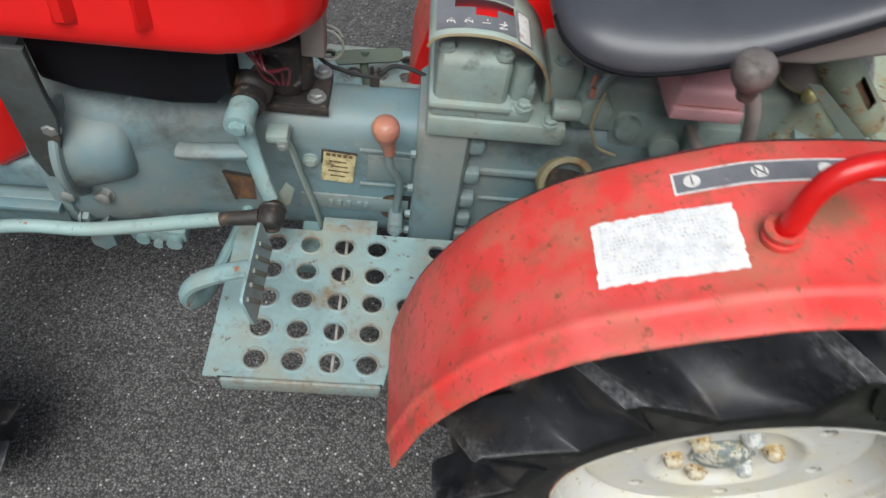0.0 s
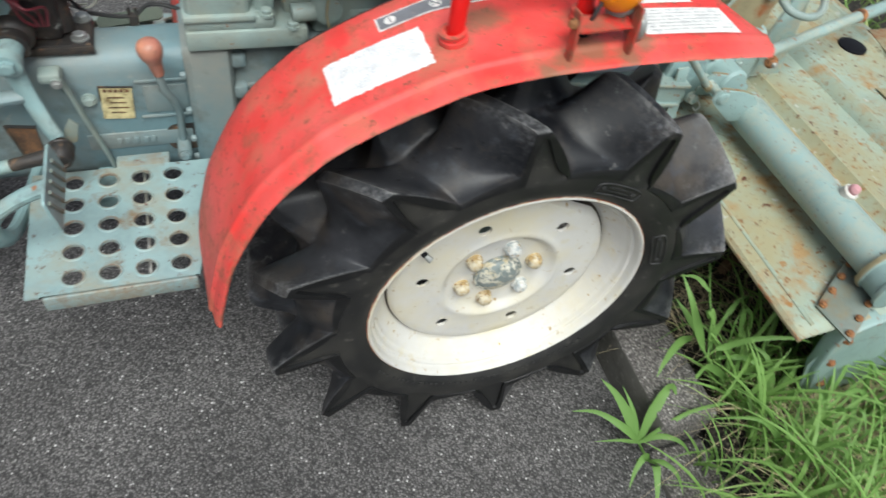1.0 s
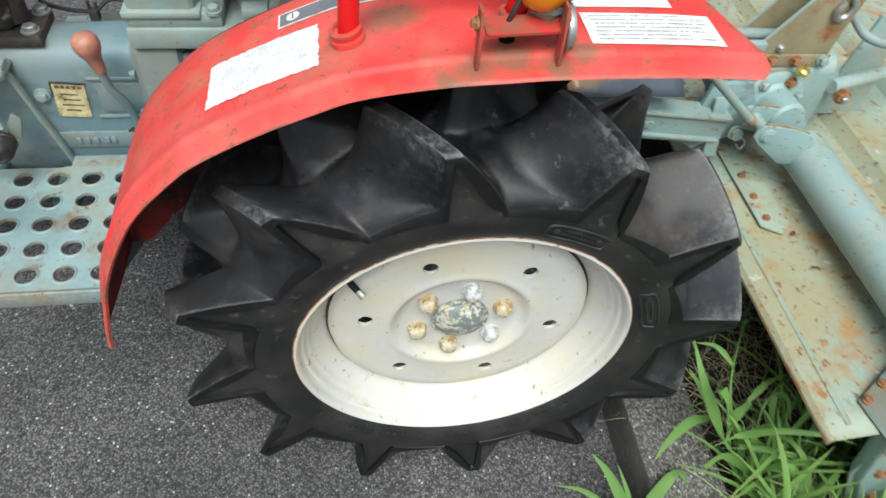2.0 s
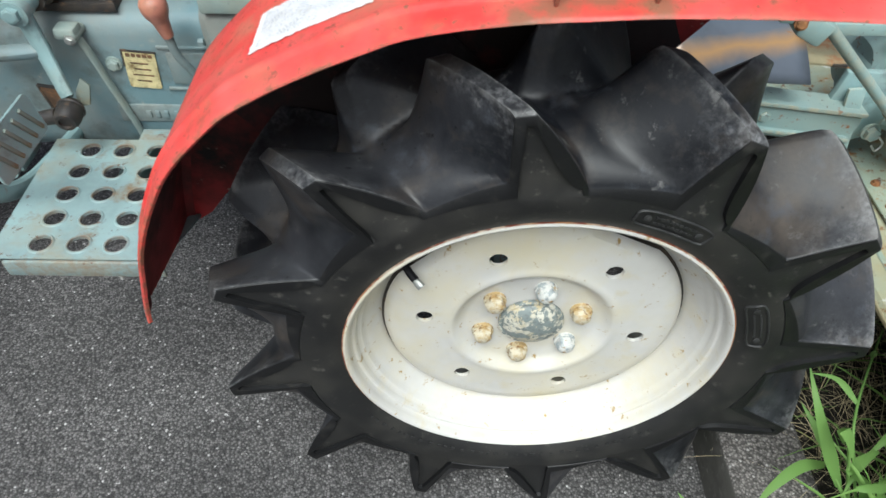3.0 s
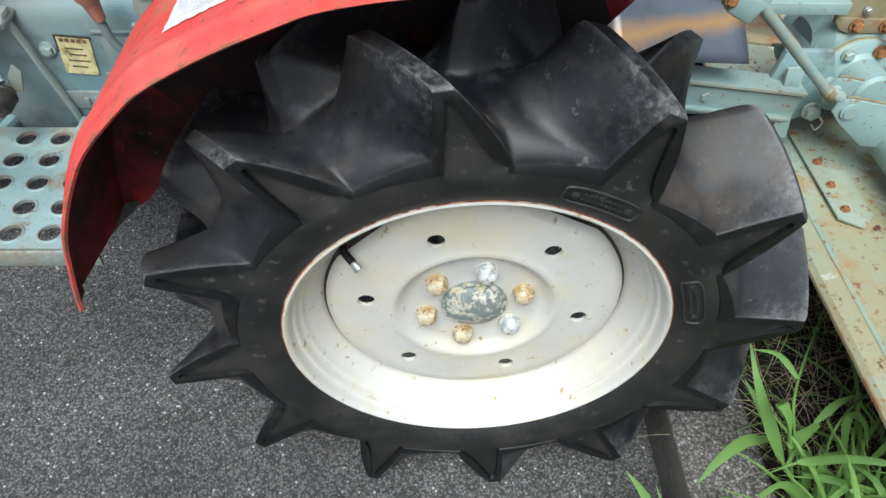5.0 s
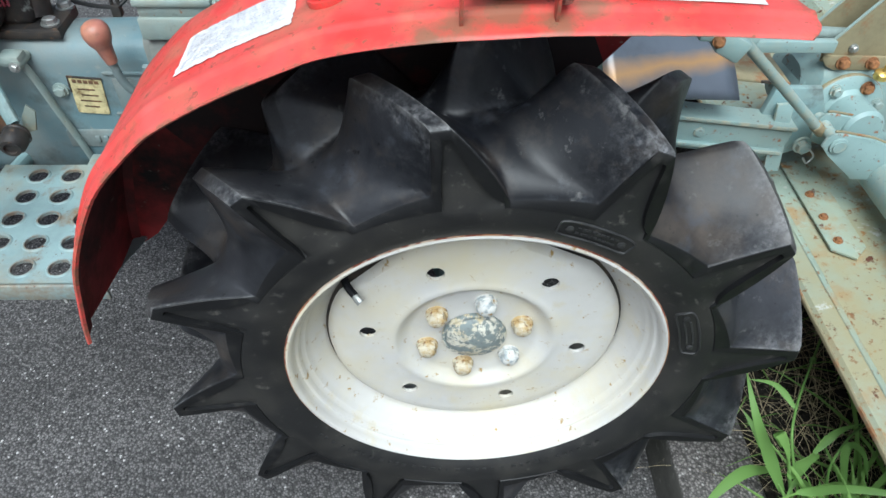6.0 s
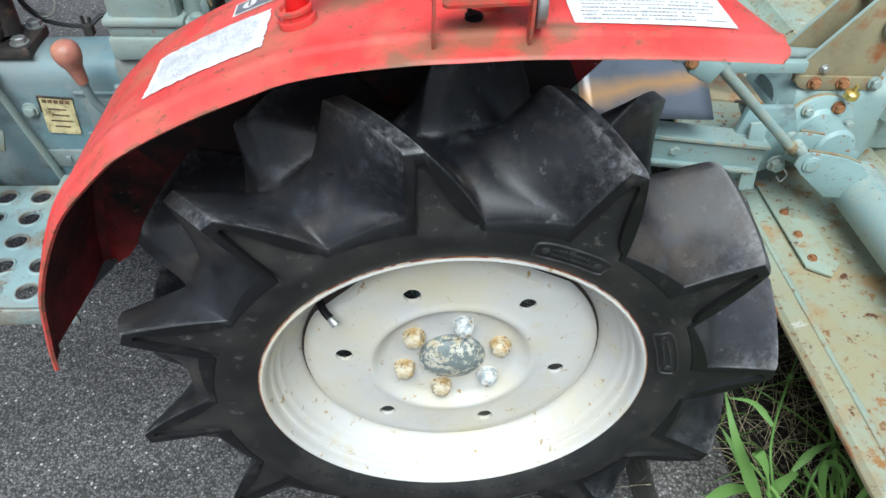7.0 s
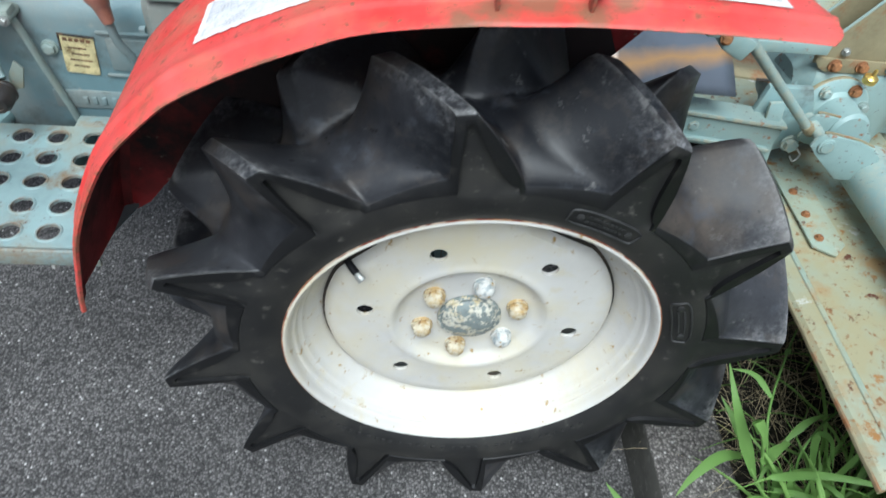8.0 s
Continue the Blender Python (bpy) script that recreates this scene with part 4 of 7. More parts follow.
def print_lines(x0, x1, y0, y1, rows, seed, fill=0.85):
    rnd = random.Random(seed)
    bm = bmesh.new()
    for r in range(rows):
        y = y1 - (y1 - y0) * (r + 0.5) / rows
        x = x0 + 0.004
        end = x1 - 0.004 - rnd.random() ** 3 * (x1 - x0) * 0.40
        while x < end:
            w = rnd.uniform(0.0016, 0.0038)
            if rnd.random() < fill:
                patch(bm, x, x + w, y - 0.0011, y + 0.0011, 0.0019, nx=1, ny=1)
            x += w + rnd.uniform(0.0007, 0.0016)
    return bm


part("print_block", print_lines(-0.327, -0.208, 0.006, 0.077, 16, 5, 0.86), INK, label_a)
part("print_block", print_lines(0.094, 0.238, -0.014, 0.040, 7, 6, 0.85), DARKINK, label_b)
part("print_block", print_lines(0.09, 0.2, 0.060, 0.096, 4, 7), INK, label_c)

# the range-lever decal: a white-edged dark strip with white discs
decal = part("range_decal", patch(bmesh.new(), -0.250, 0.030, 0.096, 0.126, 0.0010, nx=30, ny=2), WHITE, fender, "dark lever decal strip with white edge and discs")
part("decal_field", patch(bmesh.new(), -0.2475, 0.0275, 0.0985, 0.1235, 0.0014, nx=30, ny=2), DECAL, decal)
for x, word in ((-0.232, "1"), (-0.170, "N"), (-0.105, ""), (-0.004, "")):
    d = bmesh.new()
    c = fender_at(along(x), 0.111, 0.0019)
    up = (fender_at(along(x), 0.111, 0.02) - c).normalized()
    m = Matrix.Translation(c) @ frame_to(up)
    bmesh.ops.create_circle(d, cap_ends=True, segments=28, radius=0.0085, matrix=m)
    disc = part("decal_disc", d, WHITE, decal)
    if word:
        ax = Vector((1, 0, 0)) - up * up.x
        ax.normalize()
        ay = up.cross(ax)
        writing(word, 0.017, Matrix.Translation(c + up * 0.0006) @ Matrix((ax, ay, up)).transposed().to_4x4(), DECAL, decal)
part("decal_disc", patch(bmesh.new(), -0.075, -0.028, 0.103, 0.119, 0.0019, nx=6, ny=1), WHITE, decal)



# ---------------------------------------------------------------- fender fittings
def grab_rail(y_shift=0.0, mirror=False):
    bm = bmesh.new()
    add_pipe(bm, [(-0.171, 0.027, 0.955), (-0.170, 0.029, 0.995), (-0.168, 0.033, 1.022), (-0.157, 0.037, 1.046), (-0.130, 0.040, 1.061), (-0.080, 0.042, 1.070), (-0.030, 0.042, 1.069), (-0.002, 0.040, 1.056), (0.011, 0.036, 1.030), (0.012, 0.031, 1.003), (0.011, 0.028, 0.985)], 0.0116, 18, 8)
    feet = []
    for x in (-0.171, 0.011):
        f = bmesh.new()
        c = fender_at(along(x), 0.027)
        up = fender_at(along(x), 0.027, 0.1) - c
        add_lathe(f, [(0.0190, -0.001), (0.0195, 0.003), (0.0190, 0.006), (0.0165, 0.0068), (0.0162, 0.011), (0.0185, 0.0125), (0.0185, 0.0155), (0.0150, 0.0165), (0.0130, 0.0165), (0.0125, 0.012), (0, 0.012)], c, up, 28)
        feet.append(f)
    for b in (bm, *feet):
        if mirror:
            bmesh.ops.scale(b, vec=(1, -1, 1), verts=b.verts)
            bmesh.ops.translate(b, vec=(0, 2 * MID, 0), verts=b.verts)
    rail = part("grab_rail", bm, GLOSS_RED, tractor, "bent red steel tube grab rail")
    for f in feet:
        part("rail_foot", f, RED, rail)


grab_rail()
grab_rail(mirror=True)


def turn_signal():
    lamp = bmesh.new()
    c = Vector((0.032, -0.006, 1.066))
    ax = Vector((0.76, 0.62, 0.12)).normalized()
    add_lathe(lamp, [(0, -0.0394), (0.0115, -0.0385), (0.0213, -0.0361), (0.0279, -0.0303), (0.0303, -0.0230), (0.0307, -0.0098), (0.0320, -0.0094), (0.0320, -0.0078)], c, ax, 36)
    back = add_lathe(bmesh.new(), [(0.0320, 0.0078), (0.0320, 0.0094), (0.0307, 0.0098), (0.0303, 0.0197), (0.0271, 0.0271), (0.0197, 0.0320), (0.0098, 0.0336), (0, 0.0344)], c, ax, 36)
    for r in (0.008, 0.014, 0.020, 0.025):
        d = -0.0394 + 0.0013 * (r / 0.0082) ** 1.7
        add_lathe(lamp, [(r - 0.0014, d + 0.002), (r, d - 0.0012), (r + 0.0014, d + 0.002)], c, ax, 28)
    sig = part("turn_signal", lamp, AMBER, tractor, "orange double-faced turn signal lamp on red brackets", angle=45)
    part("rear_lens", back, AMBER, sig, "", angle=45)
    part("lamp_band", add_lathe(bmesh.new(), [(0.0295, -0.0080), (0.0326, -0.0080), (0.0330, 0), (0.0326, 0.0080), (0.0295, 0.0080)], c, ax, 36), PLASTIC, sig, "dark band between the lenses")
    part("lamp_neck", add_lathe(bmesh.new(), [(0.0131, 0.0000), (0.0164, 0.0131), (0.0213, 0.0164), (0.0221, 0.0230), (0.0164, 0.0254), (0, 0.0254)], c - Vector((0, 0.002, 0.050)), (0, 0, 1), 24), CAST, sig)
    bridge = bmesh.new()
    add_plate(bridge, rounded(0.088, 0.030, 0.006), (0.008, -0.028, 1.020), (1, 0, 0.06), (0, 1, 0.1), 0.003)
    part("lamp_bracket", bridge, BRACKET_RED, sig)
    for x, dx in ((-0.046, 0.004), (0.042, -0.002)):
        leg = bmesh.new()
        foot = fender_at(along(x), -0.047, -0.008)
        add_plate(leg, [(-0.001, 0.068), (-0.006, 0.040), (-0.008, 0.012), (-0.005, 0.004), (0.002, 0.002), (0.007, 0.008), (0.010, 0.040), (0.016, 0.068)], foot + Vector((dx * 0.4 - 0.0015, 0, 0)), (0, 1, 0), (0, 0, 1), 0.003)
        part("lamp_bracket_leg", leg, BRACKET_RED, sig)
        bolt(foot + Vector((-0.001 if x < 0 else 0.002, 0.006, 0.052)), (-1 if x < 0 else 1, 0, 0), sig, RUSTY, 0.005, 0.005)
    # a round reflector on the rear leg, its lens turned to the back
    face = add_lathe(bmesh.new(), [(0, 0.0), (0.0225, 0.0), (0.0245, 0.0015), (0.0250, 0.005), (0.0240, 0.0085), (0.0215, 0.0095), (0, 0.0095)], (0.0445, -0.030, 1.020), (1, 0, 0.05), 32)
    part("reflector", face, STEEL, sig, "round steel-rimmed reflector")
    wire = add_pipe(bmesh.new(), [(0.0, -0.018, 1.045), (-0.008, -0.022, 1.028), (-0.012, -0.018, 1.012), (-0.009, -0.010, 1.000), (-0.006, -0.006, 0.992)], 0.0028, 8, 6)
    part("lamp_wire", wire, WIRE, sig)
    part("grommet", add_lathe(bmesh.new(), [(0.0088, -0.002), (0.0088, 0.003), (0.007, 0.005), (0.004, 0.006), (0, 0.006)], fender_at(along(-0.004), -0.004), (0, 0, 1), 20), PLASTIC, sig)


turn_signal()


# ---------------------------------------------------------------- foot plates and pedals
STEP_Z = 0.520


def step_right_edge(y):
    return float(np.interp(y, [0.05, 0.10, 0.16, 0.22, 0.28, 0.34], [-0.538, -0.528, -0.506, -0.478, -0.450, -0.424]))


def foot_plate():
    bm = bmesh.new()
    th = 0.004
    rows = [0.090, 0.1435, 0.197, 0.2505, 0.304]
    cols = [-0.728, -0.6725, -0.617, -0.5625]
    ye = [0.060, 0.1165, 0.170, 0.2235, 0.2775, 0.335]
    xe = [-0.797, -0.756, -0.700, -0.6447, -0.590, -0.5375]

    def cell(pts, hole):
        n_ = len(pts)
        top = [bm.verts.new((x, y, STEP_Z)) for x, y in pts]
        bot = [bm.verts.new((x, y, STEP_Z - th)) for x, y in pts]
        if not hole:
            if n_ == 4:
                bm.faces.new(top)
                bm.faces.new(bot[::-1])
                return
            left = [[bm.verts.new((pts[0][0], y, z)) for x, y in pts[1:-1]] for z in (STEP_Z, STEP_Z - th)]
            for i in range(n_ - 3):
                bm.faces.new((left[0][i], top[i + 1], top[i + 2], left[0][i + 1]))
                bm.faces.new((left[1][i], left[1][i + 1], bot[i + 2], bot[i + 1]))
            return
        cx, cy, r = hole
        ring = []
        for x, y in pts:
            d = Vector((x - cx, y - cy)).normalized()
            ring.append([bm.verts.new((cx + d.x * q, cy + d.y * q, z)) for q, z in ((r + 0.0045, STEP_Z), (r + 0.0022, STEP_Z + 0.0024), (r, STEP_Z + 0.0018), (r, STEP_Z - th))])
        for i in range(n_):
            j = (i + 1) % n_
            bm.faces.new((top[i], top[j], ring[j][0], ring[i][0]))
            bm.faces.new((ring[i][0], ring[j][0], ring[j][1], ring[i][1]))
            bm.faces.new((ring[i][1], ring[j][1], ring[j][2], ring[i][2]))
            bm.faces.new((ring[i][2], ring[j][2], ring[j][3], ring[i][3]))
            bm.faces.new((bot[j], bot[i], ring[i][3], ring[j][3]))

    def loop(x0, x1, y0, y1, k=7):
        pts = [(x0 + (x1 - x0) * i / k, y0) for i in range(k)] + [(x1, y0 + (y1 - y0) * i / k) for i in range(k)]
        return pts + [(x1 - (x1 - x0) * i / k, y1) for i in range(k)] + [(x0, y1 - (y1 - y0) * i / k) for i in range(k)]

    for j, y in enumerate(rows):
        cell([(xe[0], ye[j]), (xe[1], ye[j]), (xe[1], ye[j + 1]), (xe[0], ye[j + 1])], None)
        for i, x in enumerate(cols):
            cell(loop(xe[i + 1], xe[i + 2], ye[j], ye[j + 1]), (x, y, 0.0155))
        pts = [(xe[5], ye[j])] + [(step_right_edge(ye[j] + (ye[j + 1] - ye[j]) * k / 6), ye[j] + (ye[j + 1] - ye[j]) * k / 6) for k in range(7)] + [(xe[5], ye[j + 1])]
        hole = {2: (-0.5085, 0.197, 0.0150), 3: (-0.508, 0.2505, 0.0150), 4: (-0.462, 0.306, 0.0140)}.get(j)
        if hole and j in (2, 4):
            dense = []
            for a, b in zip(pts, pts[1:] + pts[:1]):
                dense += [(a[0] + (b[0] - a[0]) * q / 5, a[1] + (b[1] - a[1]) * q / 5) for q in range(5)]
            cell(dense, hole)
        else:
            cell(pts, None)
    bmesh.ops.remove_doubles(bm, verts=bm.verts, dist=0.0004)
    # turned-down lips
    add_box(bm, (-0.772, 0.0535, 0.489), (-0.540, 0.0600, STEP_Z - 0.0004), 0.0025)
    add_box(bm, (-0.7975, 0.085, 0.495), (-0.7935, 0.330, STEP_Z - 0.0006), 0.0015)
    add_box(bm, (-0.658, 0.334, STEP_Z - th), (-0.566, 0.366, STEP_Z), 0.0015)
    return bm


plate = part("foot_plate", foot_plate(), STEP, tractor, "pale green foot plate with rows of round holes and rust stains", angle=30)
part("support_bar", add_box(bmesh.new(), (-0.6195, 0.065, 0.468), (-0.6145, 0.36, 0.478), 0.001), CREAM, plate)
part("support_arm", add_box(bmesh.new(), (-0.70, 0.30, 0.44), (-0.66, 0.44, 0.47), 0.004), GREEN, plate)
_far = foot_plate()
bmesh.ops.scale(_far, vec=(1, -1, 1), verts=_far.verts)
bmesh.ops.translate(_far, vec=(0.03, 2 * MID, 0), verts=_far.verts)
part("foot_plate", _far, STEP, tractor, "pale green perforated foot plate on the far side", angle=30)


def pedal():
    pad = bmesh.new()
    o = Vector((-0.716, 0.070, 0.676))
    ay, az = Vector((0, 1, -0.03)), Vector((-0.16, 0, 1))
    add_plate(pad, rounded(0.132, 0.062, 0.008), o + Vector((0, 0.066, 0.004)), ay, az, 0.004)
    p = part("clutch_pedal", pad, GREEN, tractor, "pale green clutch pedal pad with rust between its slanted ribs")
    tilt = radians(28)
    for k in range(5):
        strip = [(x * math.cos(tilt) - z * math.sin(tilt), x * math.sin(tilt) + z * math.cos(tilt)) for x, z in ((-0.003, -0.025), (0.003, -0.025), (0.003, 0.025), (-0.003, 0.025))]
        part("tread_rib", add_plate(bmesh.new(), strip, o + Vector((0.004, 0.022 + 0.022 * k, 0.004)), ay, az, 0.004, 0.001), DULL, p)
    arm = add_pipe(bmesh.new(), [(-0.718, 0.150, 0.672), (-0.765, 0.150, 0.652), (-0.806, 0.152, 0.622), (-0.826, 0.155, 0.588), (-0.826, 0.165, 0.552), (-0.820, 0.20, 0.520), (-0.815, 0.26, 0.497), (-0.80, 0.36, 0.49), (-0.79, 0.42, 0.49)], 0.0155, 12, 6, flat=0.75)
    part("pedal_arm", arm, GREEN, p)
    far = bmesh.new()
    add_plate(far, rounded(0.135, 0.030, 0.013), (-0.612, 0.740, 0.570), (1, 0.20, 0.02), (-0.1, 0.9, 0.4), 0.005)
    q = part("brake_pedal", far, OLIVE, tractor, "long olive brake pedal over the far foot plate")
    part("pedal_arm", add_pipe(bmesh.new(), [(-0.62, 0.745, 0.578), (-0.62, 0.73, 0.55), (-0.60, 0.66, 0.50), (-0.59, 0.48, 0.50)], 0.009, 10, 5), OLIVE, q)


pedal()


# ---------------------------------------------------------------- the body: engine end, clutch housing, gearbox
def loft_box(bm, stations, bevel=0.03, n=5):
    """A casting lofted along x: each station is (x, y0, y1, z0, z1, corner radius)."""
    rings = []
    for x, y0, y1, z0, z1, r in stations:
        out = rounded(y1 - y0, z1 - z0, min(r, (y1 - y0) / 2.01, (z1 - z0) / 2.01), n)
        rings.append([bm.verts.new((x, (y0 + y1) / 2 + a, (z0 + z1) / 2 + b)) for a, b in out])
    k = len(rings[0])
    for a, b in zip(rings, rings[1:]):
        for i in range(k):
            bm.faces.new((a[i], a[(i + 1) % k], b[(i + 1) % k], b[i]))
    bm.faces.new(rings[0][::-1])
    bm.faces.new(rings[-1])
    return bm


house = bmesh.new()
loft_box(house, [(-1.085, 0.335, 0.555, 0.42, 0.775, 0.15), (-1.060, 0.333, 0.557, 0.42, 0.778, 0.15), (-1.058, 0.340, 0.550, 0.425, 0.772, 0.15), (-0.985, 0.346, 0.544, 0.43, 0.762, 0.14), (-0.925, 0.360, 0.530, 0.435, 0.742, 0.12), (-0.885, 0.378, 0.512, 0.44, 0.728, 0.07), (-0.858, 0.390, 0.500, 0.445, 0.722, 0.045), (-0.70, 0.390, 0.500, 0.445, 0.722, 0.040), (-0.512, 0.388, 0.502, 0.445, 0.726, 0.040)])
housing = part("clutch_housing", house, HOUSING, tractor, "pale green cast clutch housing with grimy paint", angle=38)
bulge = bmesh.new()
add_lathe(bulge, [(0.092, 0.0), (0.094, 0.004), (0.094, 0.010), (0.091, 0.013), (0.081, 0.015), (0.077, 0.022), (0.068, 0.055), (0.061, 0.078), (0.051, 0.090), (0.036, 0.095), (0, 0.096)], (-1.035, 0.388, 0.648), (1, 0, 0), 48)
part("starter_bulge", bulge, HOUSING, housing)
for x, z in ((-1.061, 0.561), (-1.006, 0.563)):
    bolt((x, 0.345, z), (0, -1, 0.1), housing, STEEL, 0.0115, 0.014)
for y, z in ((0.345, 0.50), (0.337, 0.66), (0.37, 0.735)):
    bolt((-1.058, y, z), (1, 0, 0), housing, HOUSING, 0.011, 0.012)
for lo, hi in (((-0.60, 0.3845, 0.665), (-0.512, 0.392, 0.671)), ((-0.60, 0.3845, 0.587), (-0.512, 0.392, 0.593)), ((-0.588, 0.3855, 0.600), (-0.515, 0.392, 0.658)), ((-0.70, 0.386, 0.520), (-0.515, 0.392, 0.556))):
    part("casting_rib", add_box(bmesh.new(), lo, hi, 0.0025), HOUSING, housing)
digits = bmesh.new()
for i, x in enumerate((-0.648, -0.633, -0.618, -0.600, -0.588)):
    add_box(digits, (x - 0.004, 0.3830, 0.531), (x + 0.004, 0.387, 0.545), 0.001)
part("casting_marks", digits, HOUSING, housing, "small raised casting marks")

# an inspection opening with a rusty inside
win = bmesh.new()
add_plate(win, [(-0.022, 0.03), (0.024, 0.024), (0.024, -0.034), (-0.012, -0.034)], (-0.800, 0.3885, 0.560), (1, 0, 0), (0, 0, 1), 0.0012)
part("inspection_opening", win, OPENING, housing, "rust-brown opening in the housing side")
frm = bmesh.new()
for a, b in (((-0.822, 0.3885, 0.592), (-0.810, 0.3885, 0.524)), ((-0.822, 0.3885, 0.592), (-0.775, 0.3885, 0.585))):
    add_rod(frm, a, b, 0.003, seg=8)
part("opening_edge", frm, BLACK, housing)

tag = bmesh.new()
PT = Matrix.Translation((-0.634, 0.3878, 0.626)) @ Matrix.Rotation(radians(5), 4, "Y")
add_plate(tag, rounded(0.052, 0.070, 0.003), (0, 0, 0), (1, 0, 0), (0, 0, 1), 0.0016)
bmesh.ops.transform(tag, matrix=PT, verts=tag.verts)
tag = part("name_plate", tag, PLATE, tractor, "small tarnished brass data plate with worn print")
bars = bmesh.new()
for i in range(5):
    add_box(bars, (-0.021 + i * 0.0088, -0.0024, 0.024), (-0.0145 + i * 0.0088, -0.0012, 0.030))
for r in range(4):
    add_box(bars, (-0.016 + 0.004 * (r % 2), -0.0022, 0.011 - r * 0.011), (0.012 + 0.003 * (r % 3), -0.0012, 0.0135 - r * 0.011))
bmesh.ops.transform(bars, matrix=PT, verts=bars.verts)
part("worn_print", bars, OPENING, tag)
rim = bmesh.new()
add_box(rim, (-0.0275, -0.0028, 0.033), (0.0275, -0.0002, 0.0365), 0.0008)
add_box(rim, (-0.0285, -0.0028, 0.005), (-0.0255, -0.0002, 0.0365), 0.0008)
bmesh.ops.transform(rim, matrix=PT, verts=rim.verts)
part("plate_edge", rim, BLACK, tag)

# side of the engine, ahead of the clutch housing
engine = bmesh.new()
loft_box(engine, [(-1.75, 0.400, 0.490, 0.40, 0.76, 0.03), (-1.11, 0.390, 0.500, 0.42, 0.76, 0.03)])
engine = part("engine_block", engine, DULL, tractor, "dark grey engine block under the bonnet")
add = bmesh.new()
loft_box(add, [(-1.80, 0.335, 0.40, 0.470, 0.545, 0.006), (-1.075, 0.335, 0.40, 0.470, 0.545, 0.006)])
beam = part("front_beam", add, HOUSING, tractor, "pale green channel beam beside the engine")
part("beam_flange", add_box(bmesh.new(), (-1.80, 0.318, 0.535), (-1.075, 0.338, 0.545), 0.002), HOUSING, beam)
add = bmesh.new()
loft_box(add, [(-1.80, 0.340, 0.44, 0.555, 0.625, 0.02), (-1.09, 0.345, 0.44, 0.555, 0.625, 0.02)])
part("oil_pipe_cover", add, HOUSING, engine)
strut = bmesh.new()
add_plate(strut, [(0.012, 0.152), (0.051, 0.151), (0.050, 0.069), (0.054, 0.035), (0.038, -0.028), (0.012, -0.086), (0.0, -0.086), (-0.010, -0.042), (-0.009, 0.082)], (-1.060, 0.326, 0.715), (1, 0, 0.02), (0.0, 0, 1), 0.010, 0.002)
strut = part("engine_bracket", strut, SOOTY, tractor, "dark grey upright bracket at the engine's rear")
bolt((-1.025, 0.321, 0.728), (0, -1, 0), strut, STEEL, 0.010, 0.006)
shroud = bmesh.new()
loft_box(shroud, [(-1.45, 0.335, 0.40, 0.605, 0.78, 0.03), (-1.14, 0.335, 0.40, 0.605, 0.78, 0.03), (-1.105, 0.345, 0.40, 0.625, 0.76, 0.03), (-1.090, 0.36, 0.39, 0.645, 0.73, 0.015)])
part("engine_side_cover", shroud, GLOSS_RED, tractor, "glossy red side cover on the engine")

# underside clutter
sump = bmesh.new()
add_box(sump, (-1.005, 0.36, 0.418), (-0.905, 0.44, 0.450), 0.006)
add_rod(sump, (-0.98, 0.352, 0.430), (-0.98, 0.37, 0.430), 0.012, seg=12)
add_rod(sump, (-0.925, 0.348, 0.428), (-0.925, 0.37, 0.428), 0.014, seg=12)
add_rod(sump, (-0.955, 0.350, 0.420), (-0.955, 0.37, 0.420), 0.009, seg=6)
part("drain_block", sump, GREEN, housing)
lug = bmesh.new()
loft_box(lug, [(-1.055, 0.33, 0.37, 0.432, 0.462, 0.01), (-1.035, 0.325, 0.37, 0.425, 0.480, 0.01), (-1.015, 0.33, 0.37, 0.435, 0.505, 0.01)])
part("mounting_lug", lug, HOUSING, housing)


# the bonnet: one pressed red sheet whose lower edge sweeps up and round at its rear corner
def bonnet():
    bm = bmesh.new()
    xs = [-1.75, -1.5, -1.25, -1.1, -1.02, -0.98, -0.962, -0.955, -0.945, -0.935, -0.925, -0.91, -0.88, -0.868, -0.860, -0.850, -0.838, -0.828, -0.81, -0.77, -0.74, -0.71, -0.69, -0.675, -0.662, -0.652, -0.646]
    cols = []
    for x in xs:
        inset = 0.0
        if x > -0.78:
            t = min(1.0, (x + 0.78) / 0.135)
            inset = 0.12 * (1 - math.sqrt(max(0.0, 1 - t * t)))
        lift = 0.012 * max(0.0, (x + 0.85) / 0.2) ** 2
        rib = 0.013 if any(abs(x - c) < 0.009 for c in (-0.940, -0.849)) else 0.0
        y = 0.312 + inset
        z0 = 0.888 + lift
        prof = [(y + 0.012, z0 + 0.003), (y + 0.004, z0 - 0.002), (y, z0 + 0.002), (y - 0.002, z0 + 0.012), (y - 0.001, z0 + 0.028), (y + 0.003 - rib, z0 + 0.036), (y + 0.010 - rib, z0 + 0.10), (y + 0.03 - rib, z0 + 0.17), (y + 0.07, z0 + 0.225), (y + 0.13, z0 + 0.245), (MID, z0 + 0.252)]
        left = [(min(a, MID), b) for a, b in prof]
        ring = left + [(2 * MID - a, b) for a, b in left[-2::-1]]
        cols.append([bm.verts.new((x, a, b)) for a, b in ring])
    k = len(cols[0])
    for p, q in zip(cols, cols[1:]):
        for i in range(k - 1):
            bm.faces.new((p[i], p[i + 1], q[i + 1], q[i]))
    bm.faces.new(cols[-1])
    return bm


